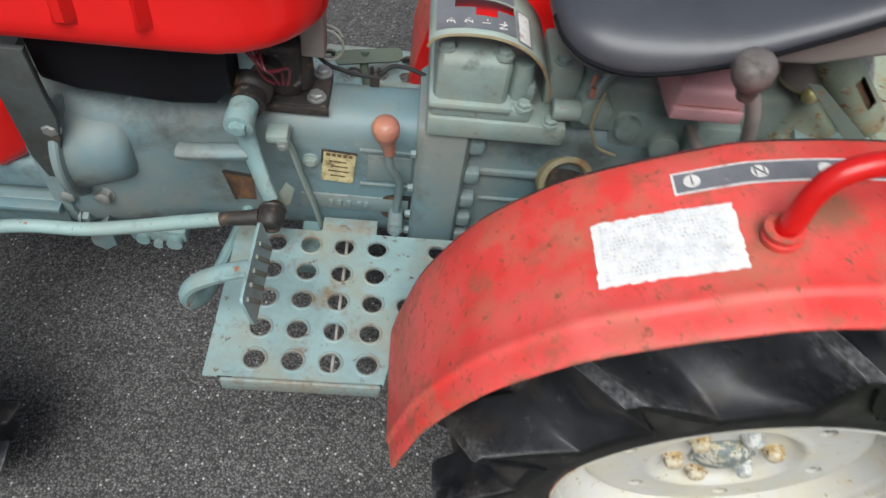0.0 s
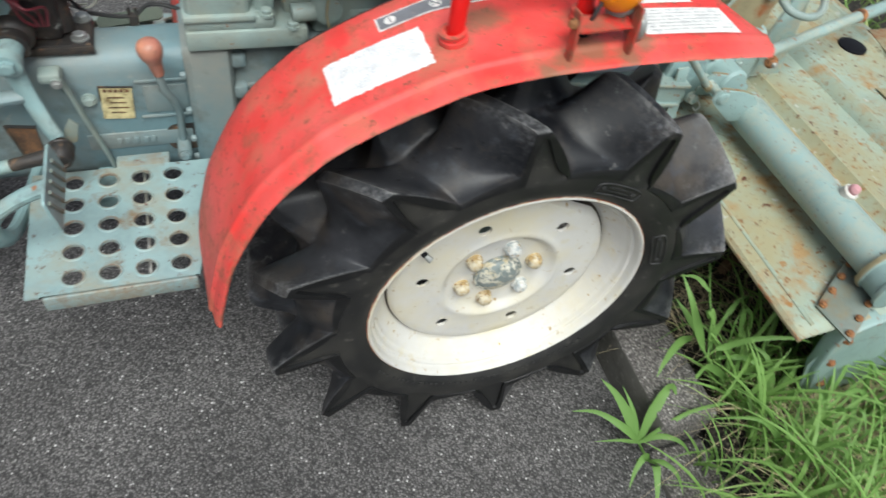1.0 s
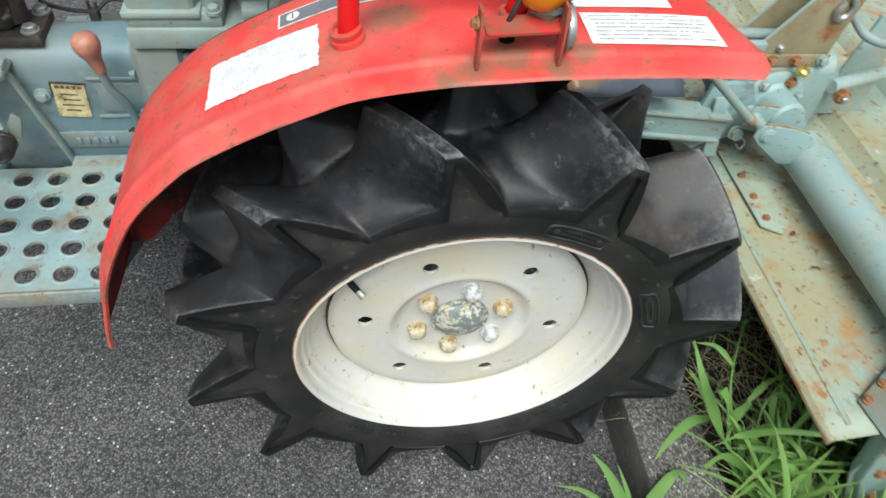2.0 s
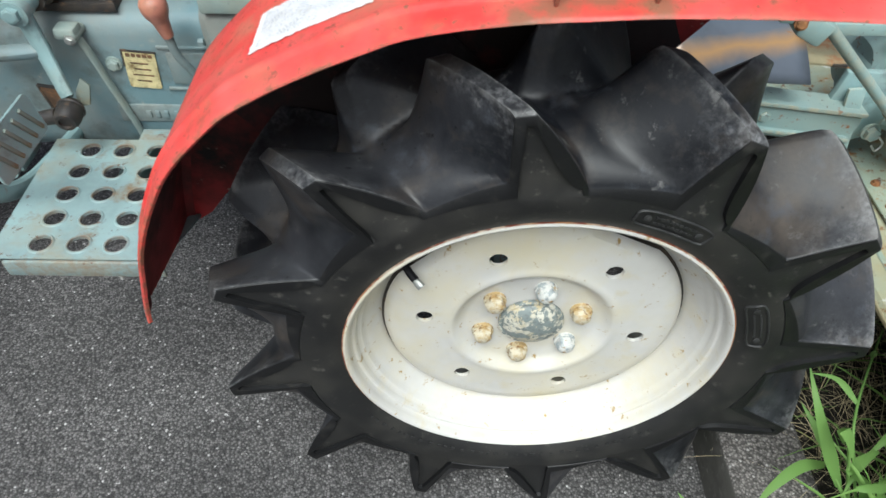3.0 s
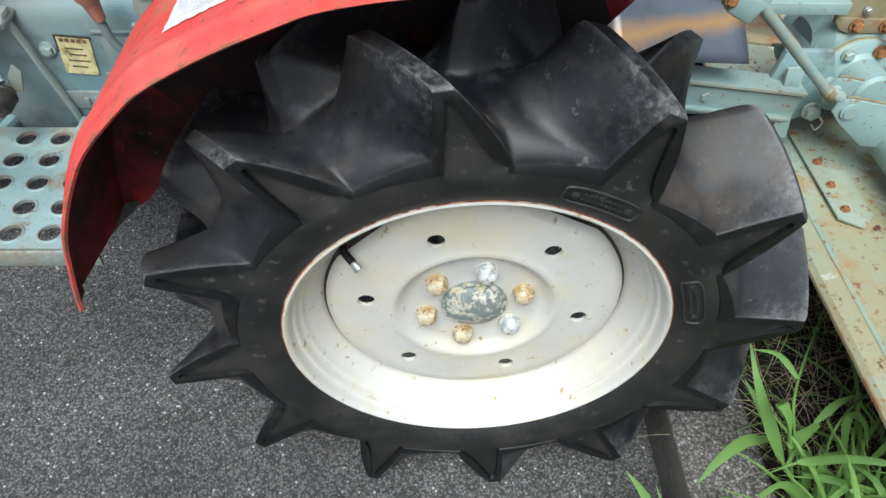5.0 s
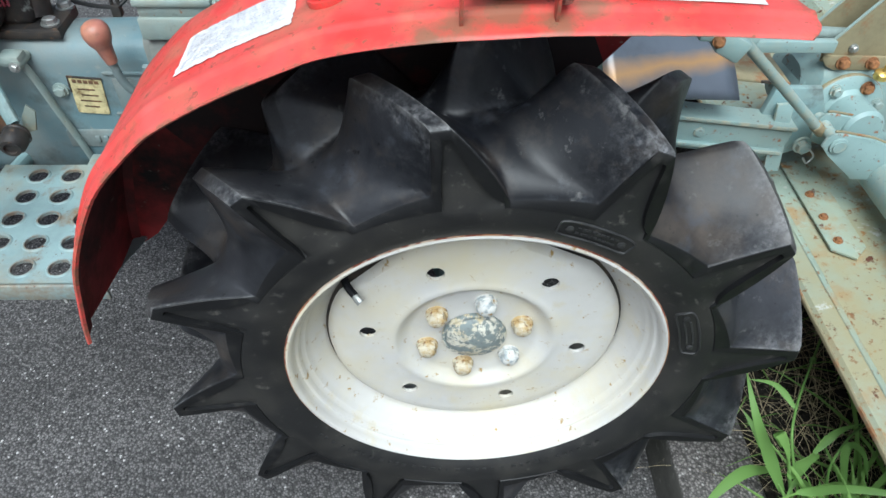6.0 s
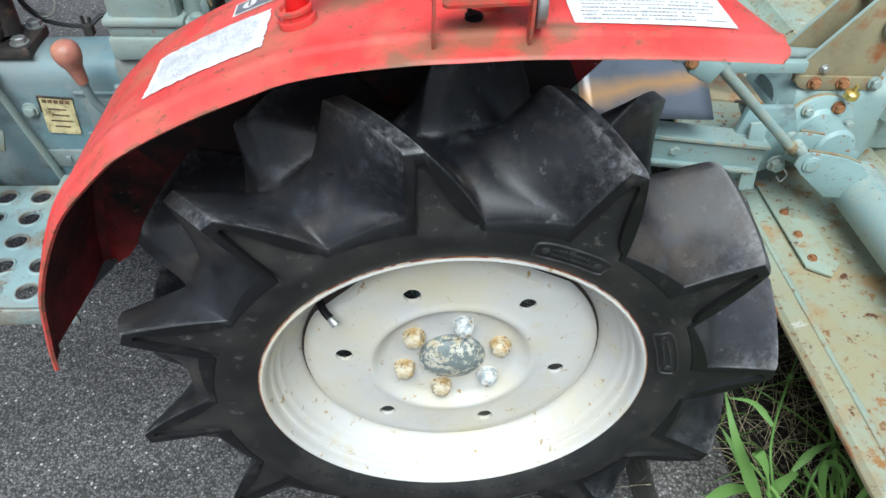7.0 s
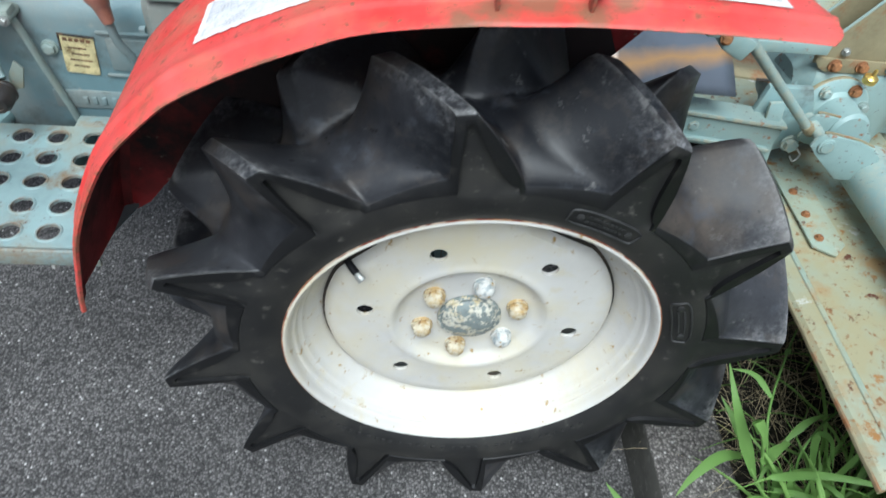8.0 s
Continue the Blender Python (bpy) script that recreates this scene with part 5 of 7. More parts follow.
part("bonnet", bonnet(), GLOSS_RED, tractor, "glossy red pressed-steel bonnet with raised ribs", angle=35)
tank = bmesh.new()
loft_box(tank, [(-1.03, 0.358, 0.532, 0.775, 0.90, 0.02), (-0.98, 0.350, 0.540, 0.768, 0.90, 0.02), (-0.86, 0.350, 0.540, 0.758, 0.90, 0.02), (-0.80, 0.352, 0.538, 0.762, 0.90, 0.02), (-0.775, 0.358, 0.532, 0.79, 0.90, 0.02)])
part("battery_box", tank, PLASTIC, tractor, "matt black box under the bonnet edge")
part("bonnet_post", add_box(bmesh.new(), (-0.772, 0.400, 0.72), (-0.748, 0.425, 0.93), 0.003), GREEN, tractor, "pale green upright post under the bonnet")
part("bonnet_post", add_box(bmesh.new(), (-0.690, 0.435, 0.80), (-0.655, 0.470, 0.93), 0.004), PAN, tractor, "pale painted post behind the steering box")

# ---------------------------------------------------------------- steering
box = bmesh.new()
add_box(box, (-0.765, 0.402, 0.720), (-0.650, 0.488, 0.738), 0.004)
steer = part("steering_box", box, BLACK, tractor, "greasy black steering box bolted to the housing top")
body = bmesh.new()
add_box(body, (-0.750, 0.415, 0.736), (-0.690, 0.49, 0.83), 0.012, seg=3)
add_rod(body, (-0.700, 0.45, 0.74), (-0.700, 0.47, 0.84), 0.026, 0.02, 18)
add_rod(body, (-0.735, 0.40, 0.79), (-0.735, 0.50, 0.80), 0.022, 0.022, 18)
part("gear_case", body, BLACK, steer)
part("plate_edge", add_box(bmesh.new(), (-0.767, 0.3995, 0.7215), (-0.648, 0.4035, 0.7355), 0.001), BLACK, steer)
bolt((-0.668, 0.421, 0.738), (0, 0, 1), steer, STEEL, 0.010, 0.009)
bolt((-0.665, 0.478, 0.738), (0, 0, 1), steer, STEEL, 0.010, 0.009)
shaft = bmesh.new()
add_lathe(shaft, [(0.031, 0.0), (0.033, 0.012), (0.032, 0.024), (0.028, 0.030), (0.025, 0.032), (0.025, 0.05), (0, 0.05)], (-0.758, 0.416, 0.768), (0, -1, -0.12), 26)
part("seal", shaft, BLACK, steer)
shaft = bmesh.new()
add_rod(shaft, (-0.760, 0.40, 0.766), (-0.764, 0.345, 0.758), 0.021, 0.020, 24, bevel=0.002)
part("pitman_shaft", shaft, GREEN, steer)
arm = bmesh.new()
add_lathe(arm, [(0.0, -0.016), (0.017, -0.016), (0.0205, -0.012), (0.0215, 0.0), (0.0205, 0.016), (0.0, 0.018)], (-0.765, 0.343, 0.756), (0, -1, -0.1), 24)
add_pipe(arm, [(-0.765, 0.348, 0.750), (-0.763, 0.350, 0.718), (-0.755, 0.343, 0.680), (-0.742, 0.327, 0.645), (-0.730, 0.312, 0.622)], 0.021, 14, 6, flat=0.55, taper=0.016)
arm = part("pitman_arm", arm, GREEN, tractor, "curved pale green steering drop arm")
bolt((-0.765, 0.328, 0.757), (0, -1, -0.1), arm, GREEN, 0.011, 0.010)
ball = bmesh.new()
add_lathe(ball, [(0, -0.024), (0.012, -0.024), (0.0165, -0.021), (0.0195, -0.013), (0.0203, 0.0), (0.0195, 0.011), (0.0158, 0.017), (0.0152, 0.021), (0.0100, 0.022), (0.0092, 0.018), (0, 0.018)], (-0.727, 0.290, 0.606), (0.05, -1, -0.10), 28)
add_lathe(ball, [(0.0205, -0.015), (0.0218, -0.012), (0.0205, -0.009)], (-0.727, 0.290, 0.606), (0.05, -1, -0.10), 28)
joint = part("ball_joint", ball, BLACK, arm, "greasy black ball joint")
part("joint_clip", add_plate(bmesh.new(), [(-0.012, 0.0), (0.010, 0.006), (0.018, 0.038), (0.006, 0.05), (-0.006, 0.03)], (-0.712, 0.318, 0.600), (1, 0, 0), (0, 0.2, 1), 0.004, 0.001), DULL, arm)
rod = add_pipe(bmesh.new(), [(-0.806, 0.290, 0.590), (-0.88, 0.290, 0.572), (-0.955, 0.290, 0.552), (-1.03, 0.290, 0.537), (-1.16, 0.290, 0.528), (-1.40, 0.25, 0.50)], 0.0115, 14, 8)
drag = part("drag_link", rod, CLEAN, tractor, "long pale green steering rod with a greasy rusty end")
part("rod_end", add_rod(bmesh.new(), (-0.81, 0.290, 0.589), (-0.745, 0.290, 0.603), 0.0105, 0.0130, 14), BLACK, drag)
for i in range(4):
    dx = 0.006 * i
    wire = add_pipe(bmesh.new(), [(-0.775 + dx, 0.42, 0.90), (-0.765 + dx * 1.3, 0.385 + dx, 0.86), (-0.742 + dx, 0.375 - dx, 0.835), (-0.735 + dx * 2, 0.385, 0.80 + dx), (-0.722 + dx, 0.395, 0.780)], 0.0022, 6, 6)
    part("wire", wire, REDWIRE, tractor, "loose dark red wire beside the steering box")
cable = add_pipe(bmesh.new(), [(-0.705, 0.500, 0.82), (-0.688, 0.502, 0.775), (-0.665, 0.500, 0.742), (-0.640, 0.492, 0.737), (-0.606, 0.484, 0.736), (-0.580, 0.484, 0.738), (-0.560, 0.494, 0.750), (-0.535, 0.497, 0.748), (-0.505, 0.490, 0.742)], 0.0036, 8, 6)
cable = part("cable", cable, WIRE, tractor, "black cable clipped along the housing top")
clip = add_box(bmesh.new(), (-0.592, 0.476, 0.720), (-0.577, 0.492, 0.740), 0.002)
add_rod(clip, (-0.590, 0.484, 0.738), (-0.590, 0.484, 0.754), 0.003, seg=8)
add_rod(clip, (-0.579, 0.484, 0.738), (-0.579, 0.484, 0.752), 0.003, seg=8)
part("cable_clip", clip, BLACK, cable)
coil = bmesh.new()
for i in range(2):
    add_pipe(coil, [(-0.665 + 0.028 * math.cos(a), 0.512 + 0.012 * i, 0.765 + 0.028 * math.sin(a)) for a in (radians(20 + 24 * k) for k in range(16 - 4 * i))], 0.0022, 6, 3)
part("cable_coil", coil, CABLE, cable)

# ---------------------------------------------------------------- levers on the housing side
lev = bmesh.new()
add_pipe(lev, [(-0.555, 0.338, 0.735), (-0.553, 0.340, 0.712), (-0.549, 0.344, 0.680), (-0.538, 0.352, 0.650), (-0.533, 0.362, 0.615), (-0.535, 0.372, 0.570), (-0.536, 0.376, 0.535)], 0.0068, 12, 6)
lever = part("range_lever", lev, HOUSING, tractor, "small side lever with a faded red ball knob")
knob = add_lathe(bmesh.new(), [(0.0088, -0.049), (0.0096, -0.044), (0.0122, -0.025), (0.0140, -0.0185), (0.0182, -0.0105), (0.0205, 0.0), (0.0198, 0.008), (0.0165, 0.0145), (0.0105, 0.0185), (0, 0.0202)], (-0.559, 0.336, 0.766), (-0.14, -0.05, 1), 28)
part("knob", knob, KNOB, lever, "faded red ball knob")
foot = bmesh.new()
add_rod(foot, (-0.536, 0.345, 0.527), (-0.536, 0.392, 0.527), 0.013, seg=18, bevel=0.001)
add_bolt(foot, (-0.536, 0.345, 0.527), (0, -1, 0), 0.009, 0.008)
part("lever_pivot", foot, HOUSING, lever)
guard = add_plate(bmesh.new(), rounded(0.070, 0.062, 0.02), (-0.528, 0.3895, 0.535), (1, 0, 0), (0, 0, 1), 0.003)
part("lever_boot", guard, BLACK, lever)
small = bmesh.new()
add_pipe(small, [(-0.716, 0.372, 0.708), (-0.710, 0.368, 0.700), (-0.702, 0.372, 0.668), (-0.690, 0.376, 0.600), (-0.678, 0.378, 0.545), (-0.668, 0.380, 0.490), (-0.664, 0.384, 0.465)], 0.0075, 10, 6, flat=0.5)
small = part("control_link", small, CAST, tractor, "thin grey control link down the housing side")
hub = bmesh.new()
add_box(hub, (-0.738, 0.355, 0.697), (-0.704, 0.385, 0.715), 0.005)
add_rod(hub, (-0.712, 0.352, 0.700), (-0.712, 0.392, 0.700), 0.009, seg=14)
part("link_arm", hub, CAST, small)
bolt((-0.712, 0.352, 0.700), (0, -1, 0), small, STEEL, 0.006, 0.005)
bolt((-0.678, 0.388, 0.636), (0, -1, 0), housing, CAST, 0.009, 0.008)
cross = add_pipe(bmesh.new(), [(-0.868, 0.352, 0.672), (-0.845, 0.350, 0.674), (-0.79, 0.350, 0.680), (-0.755, 0.352, 0.684)], 0.0165, 14, 5, flat=0.75)
part("clutch_shaft_lever", cross, HOUSING, tractor, "stubby pale green lever arm on the housing side")

# ---------------------------------------------------------------- gearbox
gear = bmesh.new()
loft_box(gear, [(-0.512, 0.372, 0.518, 0.44, 0.742, 0.02), (-0.500, 0.362, 0.528, 0.44, 0.745, 0.02), (-0.438, 0.362, 0.528, 0.44, 0.745, 0.02), (-0.430, 0.372, 0.518, 0.44, 0.742, 0.02), (-0.428, 0.386, 0.504, 0.44, 0.735, 0.02), (-0.34, 0.388, 0.502, 0.43, 0.735, 0.02), (-0.20, 0.392, 0.498, 0.36, 0.745, 0.03), (0.10, 0.392, 0.498, 0.33, 0.76, 0.03), (0.20, 0.400, 0.490, 0.36, 0.74, 0.03)])
gearbox = part("gearbox", gear, HOUSING, tractor, "pale green cast gearbox and rear axle casing", angle=36)
for z in (0.712, 0.645, 0.585, 0.535, 0.490):
    part("flange_lug", add_box(bmesh.new(), (-0.432, 0.366, z - 0.014), (-0.408, 0.390, z + 0.012), 0.005), HOUSING, gearbox)
for z in (0.690, 0.612, 0.545, 0.500):
    bolt((-0.512, 0.368, z), (-1, 0, 0), gearbox, HOUSING, 0.006, 0.008, False)
for lo, hi in (((-0.41, 0.380, 0.640), (-0.30, 0.392, 0.652)), ((-0.40, 0.383, 0.575), (-0.31, 0.392, 0.583))):
    part("casting_rib", add_box(bmesh.new(), lo, hi, 0.003), HOUSING, gearbox)
for p in ((-0.385, 0.387, 0.500), (-0.345, 0.388, 0.545), (-0.40, 0.387, 0.47)):
    bolt(p, (0, -1, 0), gearbox, HOUSING, 0.009, 0.008)
ring = bmesh.new()
add_lathe(ring, [(0.034, 0.0), (0.046, 0.0), (0.048, 0.010), (0.046, 0.022), (0.038, 0.024), (0.034, 0.020), (0.034, 0.0)], (-0.268, 0.388, 0.640), (0.1, -1, 0.5), 32)
part("filler_ring", ring, TAN, gearbox, "rusty round opening rim on the gearbox side")
part("filler_plug", add_lathe(bmesh.new(), [(0.034, 0.006), (0.02, 0.008), (0, 0.008)], (-0.268, 0.388, 0.640), (0.1, -1, 0.5), 32), BLACK, gearbox)
axle = bmesh.new()
add_rod(axle, (0, 0.40, 0.45), (0, 0.155, 0.45), 0.075, 0.06, 32)
add_rod(axle, (0, 0.165, 0.45), (0, 0.02, 0.45), 0.05, 0.05, 32)
part("axle_tube", axle, GREEN, gearbox)
axle = bmesh.new()
add_rod(axle, (0, 0.49, 0.45), (0, 2 * MID - 0.155, 0.45), 0.075, 0.06, 32)
add_rod(axle, (0, 2 * MID - 0.165, 0.45), (0, 2 * MID - 0.02, 0.45), 0.05, 0.05, 32)
part("axle_tube", axle, GREEN, gearbox)

cover = bmesh.new()
add_box(cover, (-0.502, 0.352, 0.746), (-0.300, 0.540, 0.782), 0.005)
add_box(cover, (-0.500, 0.356, 0.780), (-0.355, 0.534, 0.806), 0.007)
gcover = part("gear_cover", cover, CAST, tractor, "grey-green stepped gearbox top cover with bolts", angle=40)
top = bmesh.new()
loft_box(top, [(-0.497, 0.372, 0.530, 0.800, 0.868, 0.014), (-0.494, 0.364, 0.532, 0.797, 0.880, 0.016), (-0.488, 0.360, 0.534, 0.795, 0.886, 0.018), (-0.402, 0.360, 0.534, 0.795, 0.886, 0.018), (-0.396, 0.364, 0.532, 0.797, 0.880, 0.016), (-0.393, 0.372, 0.530, 0.800, 0.868, 0.014)])
add_box(top, (-0.503, 0.351, 0.799), (-0.386, 0.536, 0.811), 0.004)
part("cover_dome", top, CAST, gcover)
post = bmesh.new()
add_rod(post, (-0.375, 0.395, 0.80), (-0.375, 0.395, 0.862), 0.020, 0.016, 18, bevel=0.004)
add_box(post, (-0.39, 0.38, 0.80), (-0.352, 0.44, 0.83), 0.006)
add_box(post, (-0.335, 0.40, 0.78), (-0.285, 0.50, 0.848), 0.008)
add_rod(post, (-0.325, 0.372, 0.800), (-0.285, 0.372, 0.802), 0.016, seg=18, bevel=0.002)
part("cover_boss", post, CAST, gcover)
for p in ((-0.484, 0.380, 0.884), (-0.408, 0.372, 0.886), (-0.368, 0.365, 0.806), (-0.325, 0.362, 0.782), (-0.315, 0.42, 0.848)):
    bolt(p, (0, 0, 1), gcover, CAST, 0.009, 0.008)

# the selector gate: a bent plate over the gear lever with a stepped slot
arch = [(-0.511, 0.904), (-0.508, 0.911), (-0.504, 0.916), (-0.498, 0.9195), (-0.485, 0.9240), (-0.460, 0.927), (-0.43, 0.926), (-0.405, 0.920), (-0.380, 0.908), (-0.358, 0.886), (-0.344, 0.858), (-0.340, 0.835)]
gate = bmesh.new()
al = [Vector((p.x, 0, p.z)) for p in spline([(x, 0, z) for x, z in arch], 4)]
ys = [0.352, 0.392, 0.408, 0.432, 0.47]
vv = [[gate.verts.new((p.x, y, p.z)) for y in ys] for p in al]
for i in range(len(al) - 1):
    x = (al[i].x + al[i + 1].x) / 2
    for j in range(len(ys) - 1):
        slot = (j == 2 and -0.482 < x < -0.398) or (j == 1 and -0.452 < x < -0.425)
        if not slot:
            gate.faces.new((vv[i][j], vv[i + 1][j], vv[i + 1][j + 1], vv[i][j + 1]))
gm = bpy.data.meshes.new("selector_gate")
gate.to_mesh(gm)
gate.free()
gate_ob = part("selector_gate", gm, CAST, tractor, "bent grey selector gate plate with gear numbers")
th = gate_ob.modifiers.new("thick", "SOLIDIFY")
th.thickness, th.offset = 0.003, -1
edge = add_pipe(bmesh.new(), [(p.x, 0.3515, p.z - 0.001) for p in al], 0.0022, 6, 1)
part("gate_edge", edge, TAN, gate_ob)
part("gate_inlay", add_box(bmesh.new(), (-0.49, 0.398, 0.900), (-0.39, 0.465, 0.904), 0.001), GLOSS_RED, gate_ob, "red plate seen through the slot")


def on_arch(x0, x1, y0, y1, lift):
    bm = bmesh.new()
    n_ = 8
    zx, zz = [p.x for p in al], [p.z for p in al]
    rows_ = []
    for i in range(n_ + 1):
        x = x0 + (x1 - x0) * i / n_
        z = float(np.interp(x, zx[3:], zz[3:])) + lift
        rows_.append((bm.verts.new((x, y0, z)), bm.verts.new((x, y1, z))))
    for a, b in zip(rows_, rows_[1:]):
        bm.faces.new((a[0], b[0], b[1], a[1]))
    return bm


dec = bmesh.new()
for i in range(len(al) - 1):
    x = (al[i].x + al[i + 1].x) / 2
    for j, (y0, y1) in enumerate(((0.364, 0.392), (0.392, 0.408), (0.408, 0.432), (0.432, 0.466))):
        if -0.503 < x < -0.398 and not ((j == 2 and -0.482 < x < -0.398) or (j == 1 and -0.452 < x < -0.425)):
            dec.faces.new([dec.verts.new((p.x, y, p.z + 0.0012)) for p, y in ((al[i], y0), (al[i + 1], y0), (al[i + 1], y1), (al[i], y1))])
bmesh.ops.remove_doubles(dec, verts=dec.verts, dist=0.0002)
part("gate_decal", dec, DECAL, gate_ob, "dark decal round the slot with white gear numbers")
part("gate_label", on_arch(-0.397, -0.376, 0.358, 0.425, 0.0012), DECAL, gate_ob)
part("gate_label", on_arch(-0.3945, -0.3785, 0.361, 0.422, 0.0017), WHITE, gate_ob)
for i, ch in enumerate(("3\u00b7", "2\u00b7", "1-", "N-")):
    x = -0.484 + 0.0225 * i
    z = float(np.interp(x, [p.x for p in al[12:]], [p.z for p in al[12:]])) + 0.0022
    writing(ch, 0.016, Matrix.Translation((x, 0.378, z)) @ Matrix.Rotation(radians(90), 4, "Z"), WHITE, gate_ob)



# ---------------------------------------------------------------- seat and what lies under it
SEAT = [(-0.366, 0.110, 0.966, 1.000), (-0.355, 0.148, 0.948, 1.016), (-0.325, 0.176, 0.932, 1.028), (-0.27, 0.191, 0.932, 1.034), (-0.19, 0.200, 0.966, 1.048), (-0.11, 0.203, 1.012, 1.080), (-0.04, 0.203, 1.052, 1.116), (0.03, 0.201, 1.094, 1.160), (0.08, 0.197, 1.134, 1.205), (0.115, 0.191, 1.176, 1.252), (0.135, 0.181, 1.226, 1.290), (0.145, 0.155, 1.268, 1.312)]


def seat_line(k):
    """The seat's stations, drawn smooth: column k of its table at 45 even steps."""
    pts = [Vector((i * 0.1, row[k], 0)) for i, row in enumerate(SEAT)]
    return [p.y for p in spline(pts, 4)]


def seat():
    """A dished pad whose cover is widest at the piping, low on its flank, and tucks in under it."""
    bm = bmesh.new()
    rings = []
    for x, w, zb, zt in zip(*(seat_line(k) for k in range(4))):
        back = max(0.0, min(1.0, (x + 0.02) / 0.12))
        d = 0.05 * back
        zp = zb + 0.34 * (zt - zb)
        ring = []
        for k in range(48):
            a = 2 * math.pi * k / 48
            c, s_ = math.cos(a), math.sin(a)
            if s_ >= 0:
                cc = math.copysign(abs(c) ** 0.70, c)
                z = zp + (zt - zp) * s_**0.85 - 0.020 * (1 - abs(cc) ** 2) * (1 - back)
            else:
                cc = math.copysign(abs(c) ** 0.45, c) * (1 - 0.05 * min(1.0, -3 * s_))
                z = zp - (zp - zb) * (-s_) ** 0.7
            ring.append(bm.verts.new((x + (d if s_ < 0 else -d) * abs(s_), MID + w * cc, z)))
        rings.append(ring)
    for a, b in zip(rings, rings[1:]):
        for i in range(48):
            bm.faces.new((a[i], a[(i + 1) % 48], b[(i + 1) % 48], b[i]))
    bm.faces.new(rings[0][::-1])
    bm.faces.new(rings[-1])
    return bm


seat_ob = part("seat", seat(), VINYL, tractor, "black moulded vinyl tractor seat with piped edge", angle=75)
for side in (-1, 1):
    edge_line = [(x, MID + side * (w + 0.001), zb + 0.34 * (zt - zb)) for x, w, zb, zt in SEAT[:-1]]
    part("piping", add_pipe(bmesh.new(), edge_line, 0.0030, 8, 6), PLASTIC, seat_ob)
pan = bmesh.new()
loft_box(pan, [(-0.16, 0.28, 0.61, 0.975, 0.995, 0.008), (-0.07, 0.272, 0.618, 0.985, 1.040, 0.01), (0.03, 0.268, 0.622, 1.015, 1.09, 0.012), (0.11, 0.268, 0.622, 1.045, 1.14, 0.012), (0.16, 0.28, 0.61, 1.08, 1.22, 0.012), (0.18, 0.30, 0.59, 1.12, 1.25, 0.012)])
part("seat_pan", pan, PAN, seat_ob, "dusty grey-brown seat pan")
stem = bmesh.new()
add_rod(stem, (0.034, 0.425, 1.03), (0.036, 0.425, 0.850), 0.031, 0.034, 28, bevel=0.002)
stem = part("seat_stem", stem, PAN, seat_ob, "dark brown round seat stem")
part("stem_collar", add_lathe(bmesh.new(), [(0.033, -0.002), (0.0352, -0.0015), (0.0356, 0.001), (0.0350, 0.003), (0.033, 0.0035)], (0.036, 0.425, 0.853), (0, 0, 1), 28), TAN, stem)

hyd = bmesh.new()
add_box(hyd, (-0.285, 0.395, 0.74), (0.12, 0.495, 0.835), 0.012, seg=3)
add_box(hyd, (-0.22, 0.39, 0.72), (-0.05, 0.42, 0.79), 0.008)
hydraulic = part("hydraulic_case", hyd, CAST, tractor, "grimy grey hydraulic lift casing under the seat")
clut = bmesh.new()
add_rod(clut, (-0.262, 0.37, 0.800), (-0.262, 0.44, 0.80), 0.026, 0.026, 20, bevel=0.003)
add_rod(clut, (-0.20, 0.375, 0.765), (-0.20, 0.43, 0.765), 0.020, 0.02, 18, bevel=0.002)
add_rod(clut, (-0.14, 0.365, 0.745), (-0.14, 0.42, 0.745), 0.023, 0.02, 18, bevel=0.002)
add_box(clut, (-0.11, 0.36, 0.73), (-0.04, 0.42, 0.80), 0.008)
add_rod(clut, (-0.27, 0.38, 0.82), (-0.24, 0.40, 0.88), 0.008, seg=10)
part("valve_body", clut, CAST, hydraulic)
tap = bmesh.new()
add_rod(tap, (-0.284, 0.358, 0.862), (-0.282, 0.360, 0.876), 0.0036, seg=10)
add_rod(tap, (-0.280, 0.356, 0.842), (-0.281, 0.358, 0.856), 0.0042, seg=10)
part("red_tap", tap, KNOB, hydraulic)
part("tap_hose", add_pipe(bmesh.new(), [(-0.262, 0.36, 0.85), (-0.268, 0.352, 0.80), (-0.25, 0.352, 0.755), (-0.215, 0.355, 0.735)], 0.0025, 8, 6), TAN, hydraulic)
strip = add_box(bmesh.new(), (-0.33, 0.53, 0.74), (0.02, 0.735, 0.75), 0.002)
part("floor_panel", strip, GLOSS_RED, tractor, "red panel beyond the gear cover")
link = add_pipe(bmesh.new(), [(-0.33, 0.44, 0.835), (-0.25, 0.46, 0.845), (-0.12, 0.49, 0.85)], 0.010, 10, 5)
part("cross_rod", link, CAST, tractor, "grey control rod under the seat")

pink = bmesh.new()
loft_box(pink, [(-0.192, 0.318, 0.40, 0.866, 0.905, 0.010), (-0.188, 0.306, 0.41, 0.860, 0.912, 0.012), (-0.098, 0.306, 0.41, 0.860, 0.912, 0.012), (-0.094, 0.318, 0.40, 0.866, 0.905, 0.010)])
tool = part("control_box", pink, PINK, tractor, "faded pinkish plastic box under the seat edge")
part("seam", add_box(bmesh.new(), (-0.184, 0.3050, 0.8845), (-0.102, 0.308, 0.8860)), KNOB, tool)
ledge = add_box(bmesh.new(), (-0.191, 0.300, 0.864), (-0.095, 0.309, 0.883), 0.003)
part("lid_lip", ledge, PINK, tool)

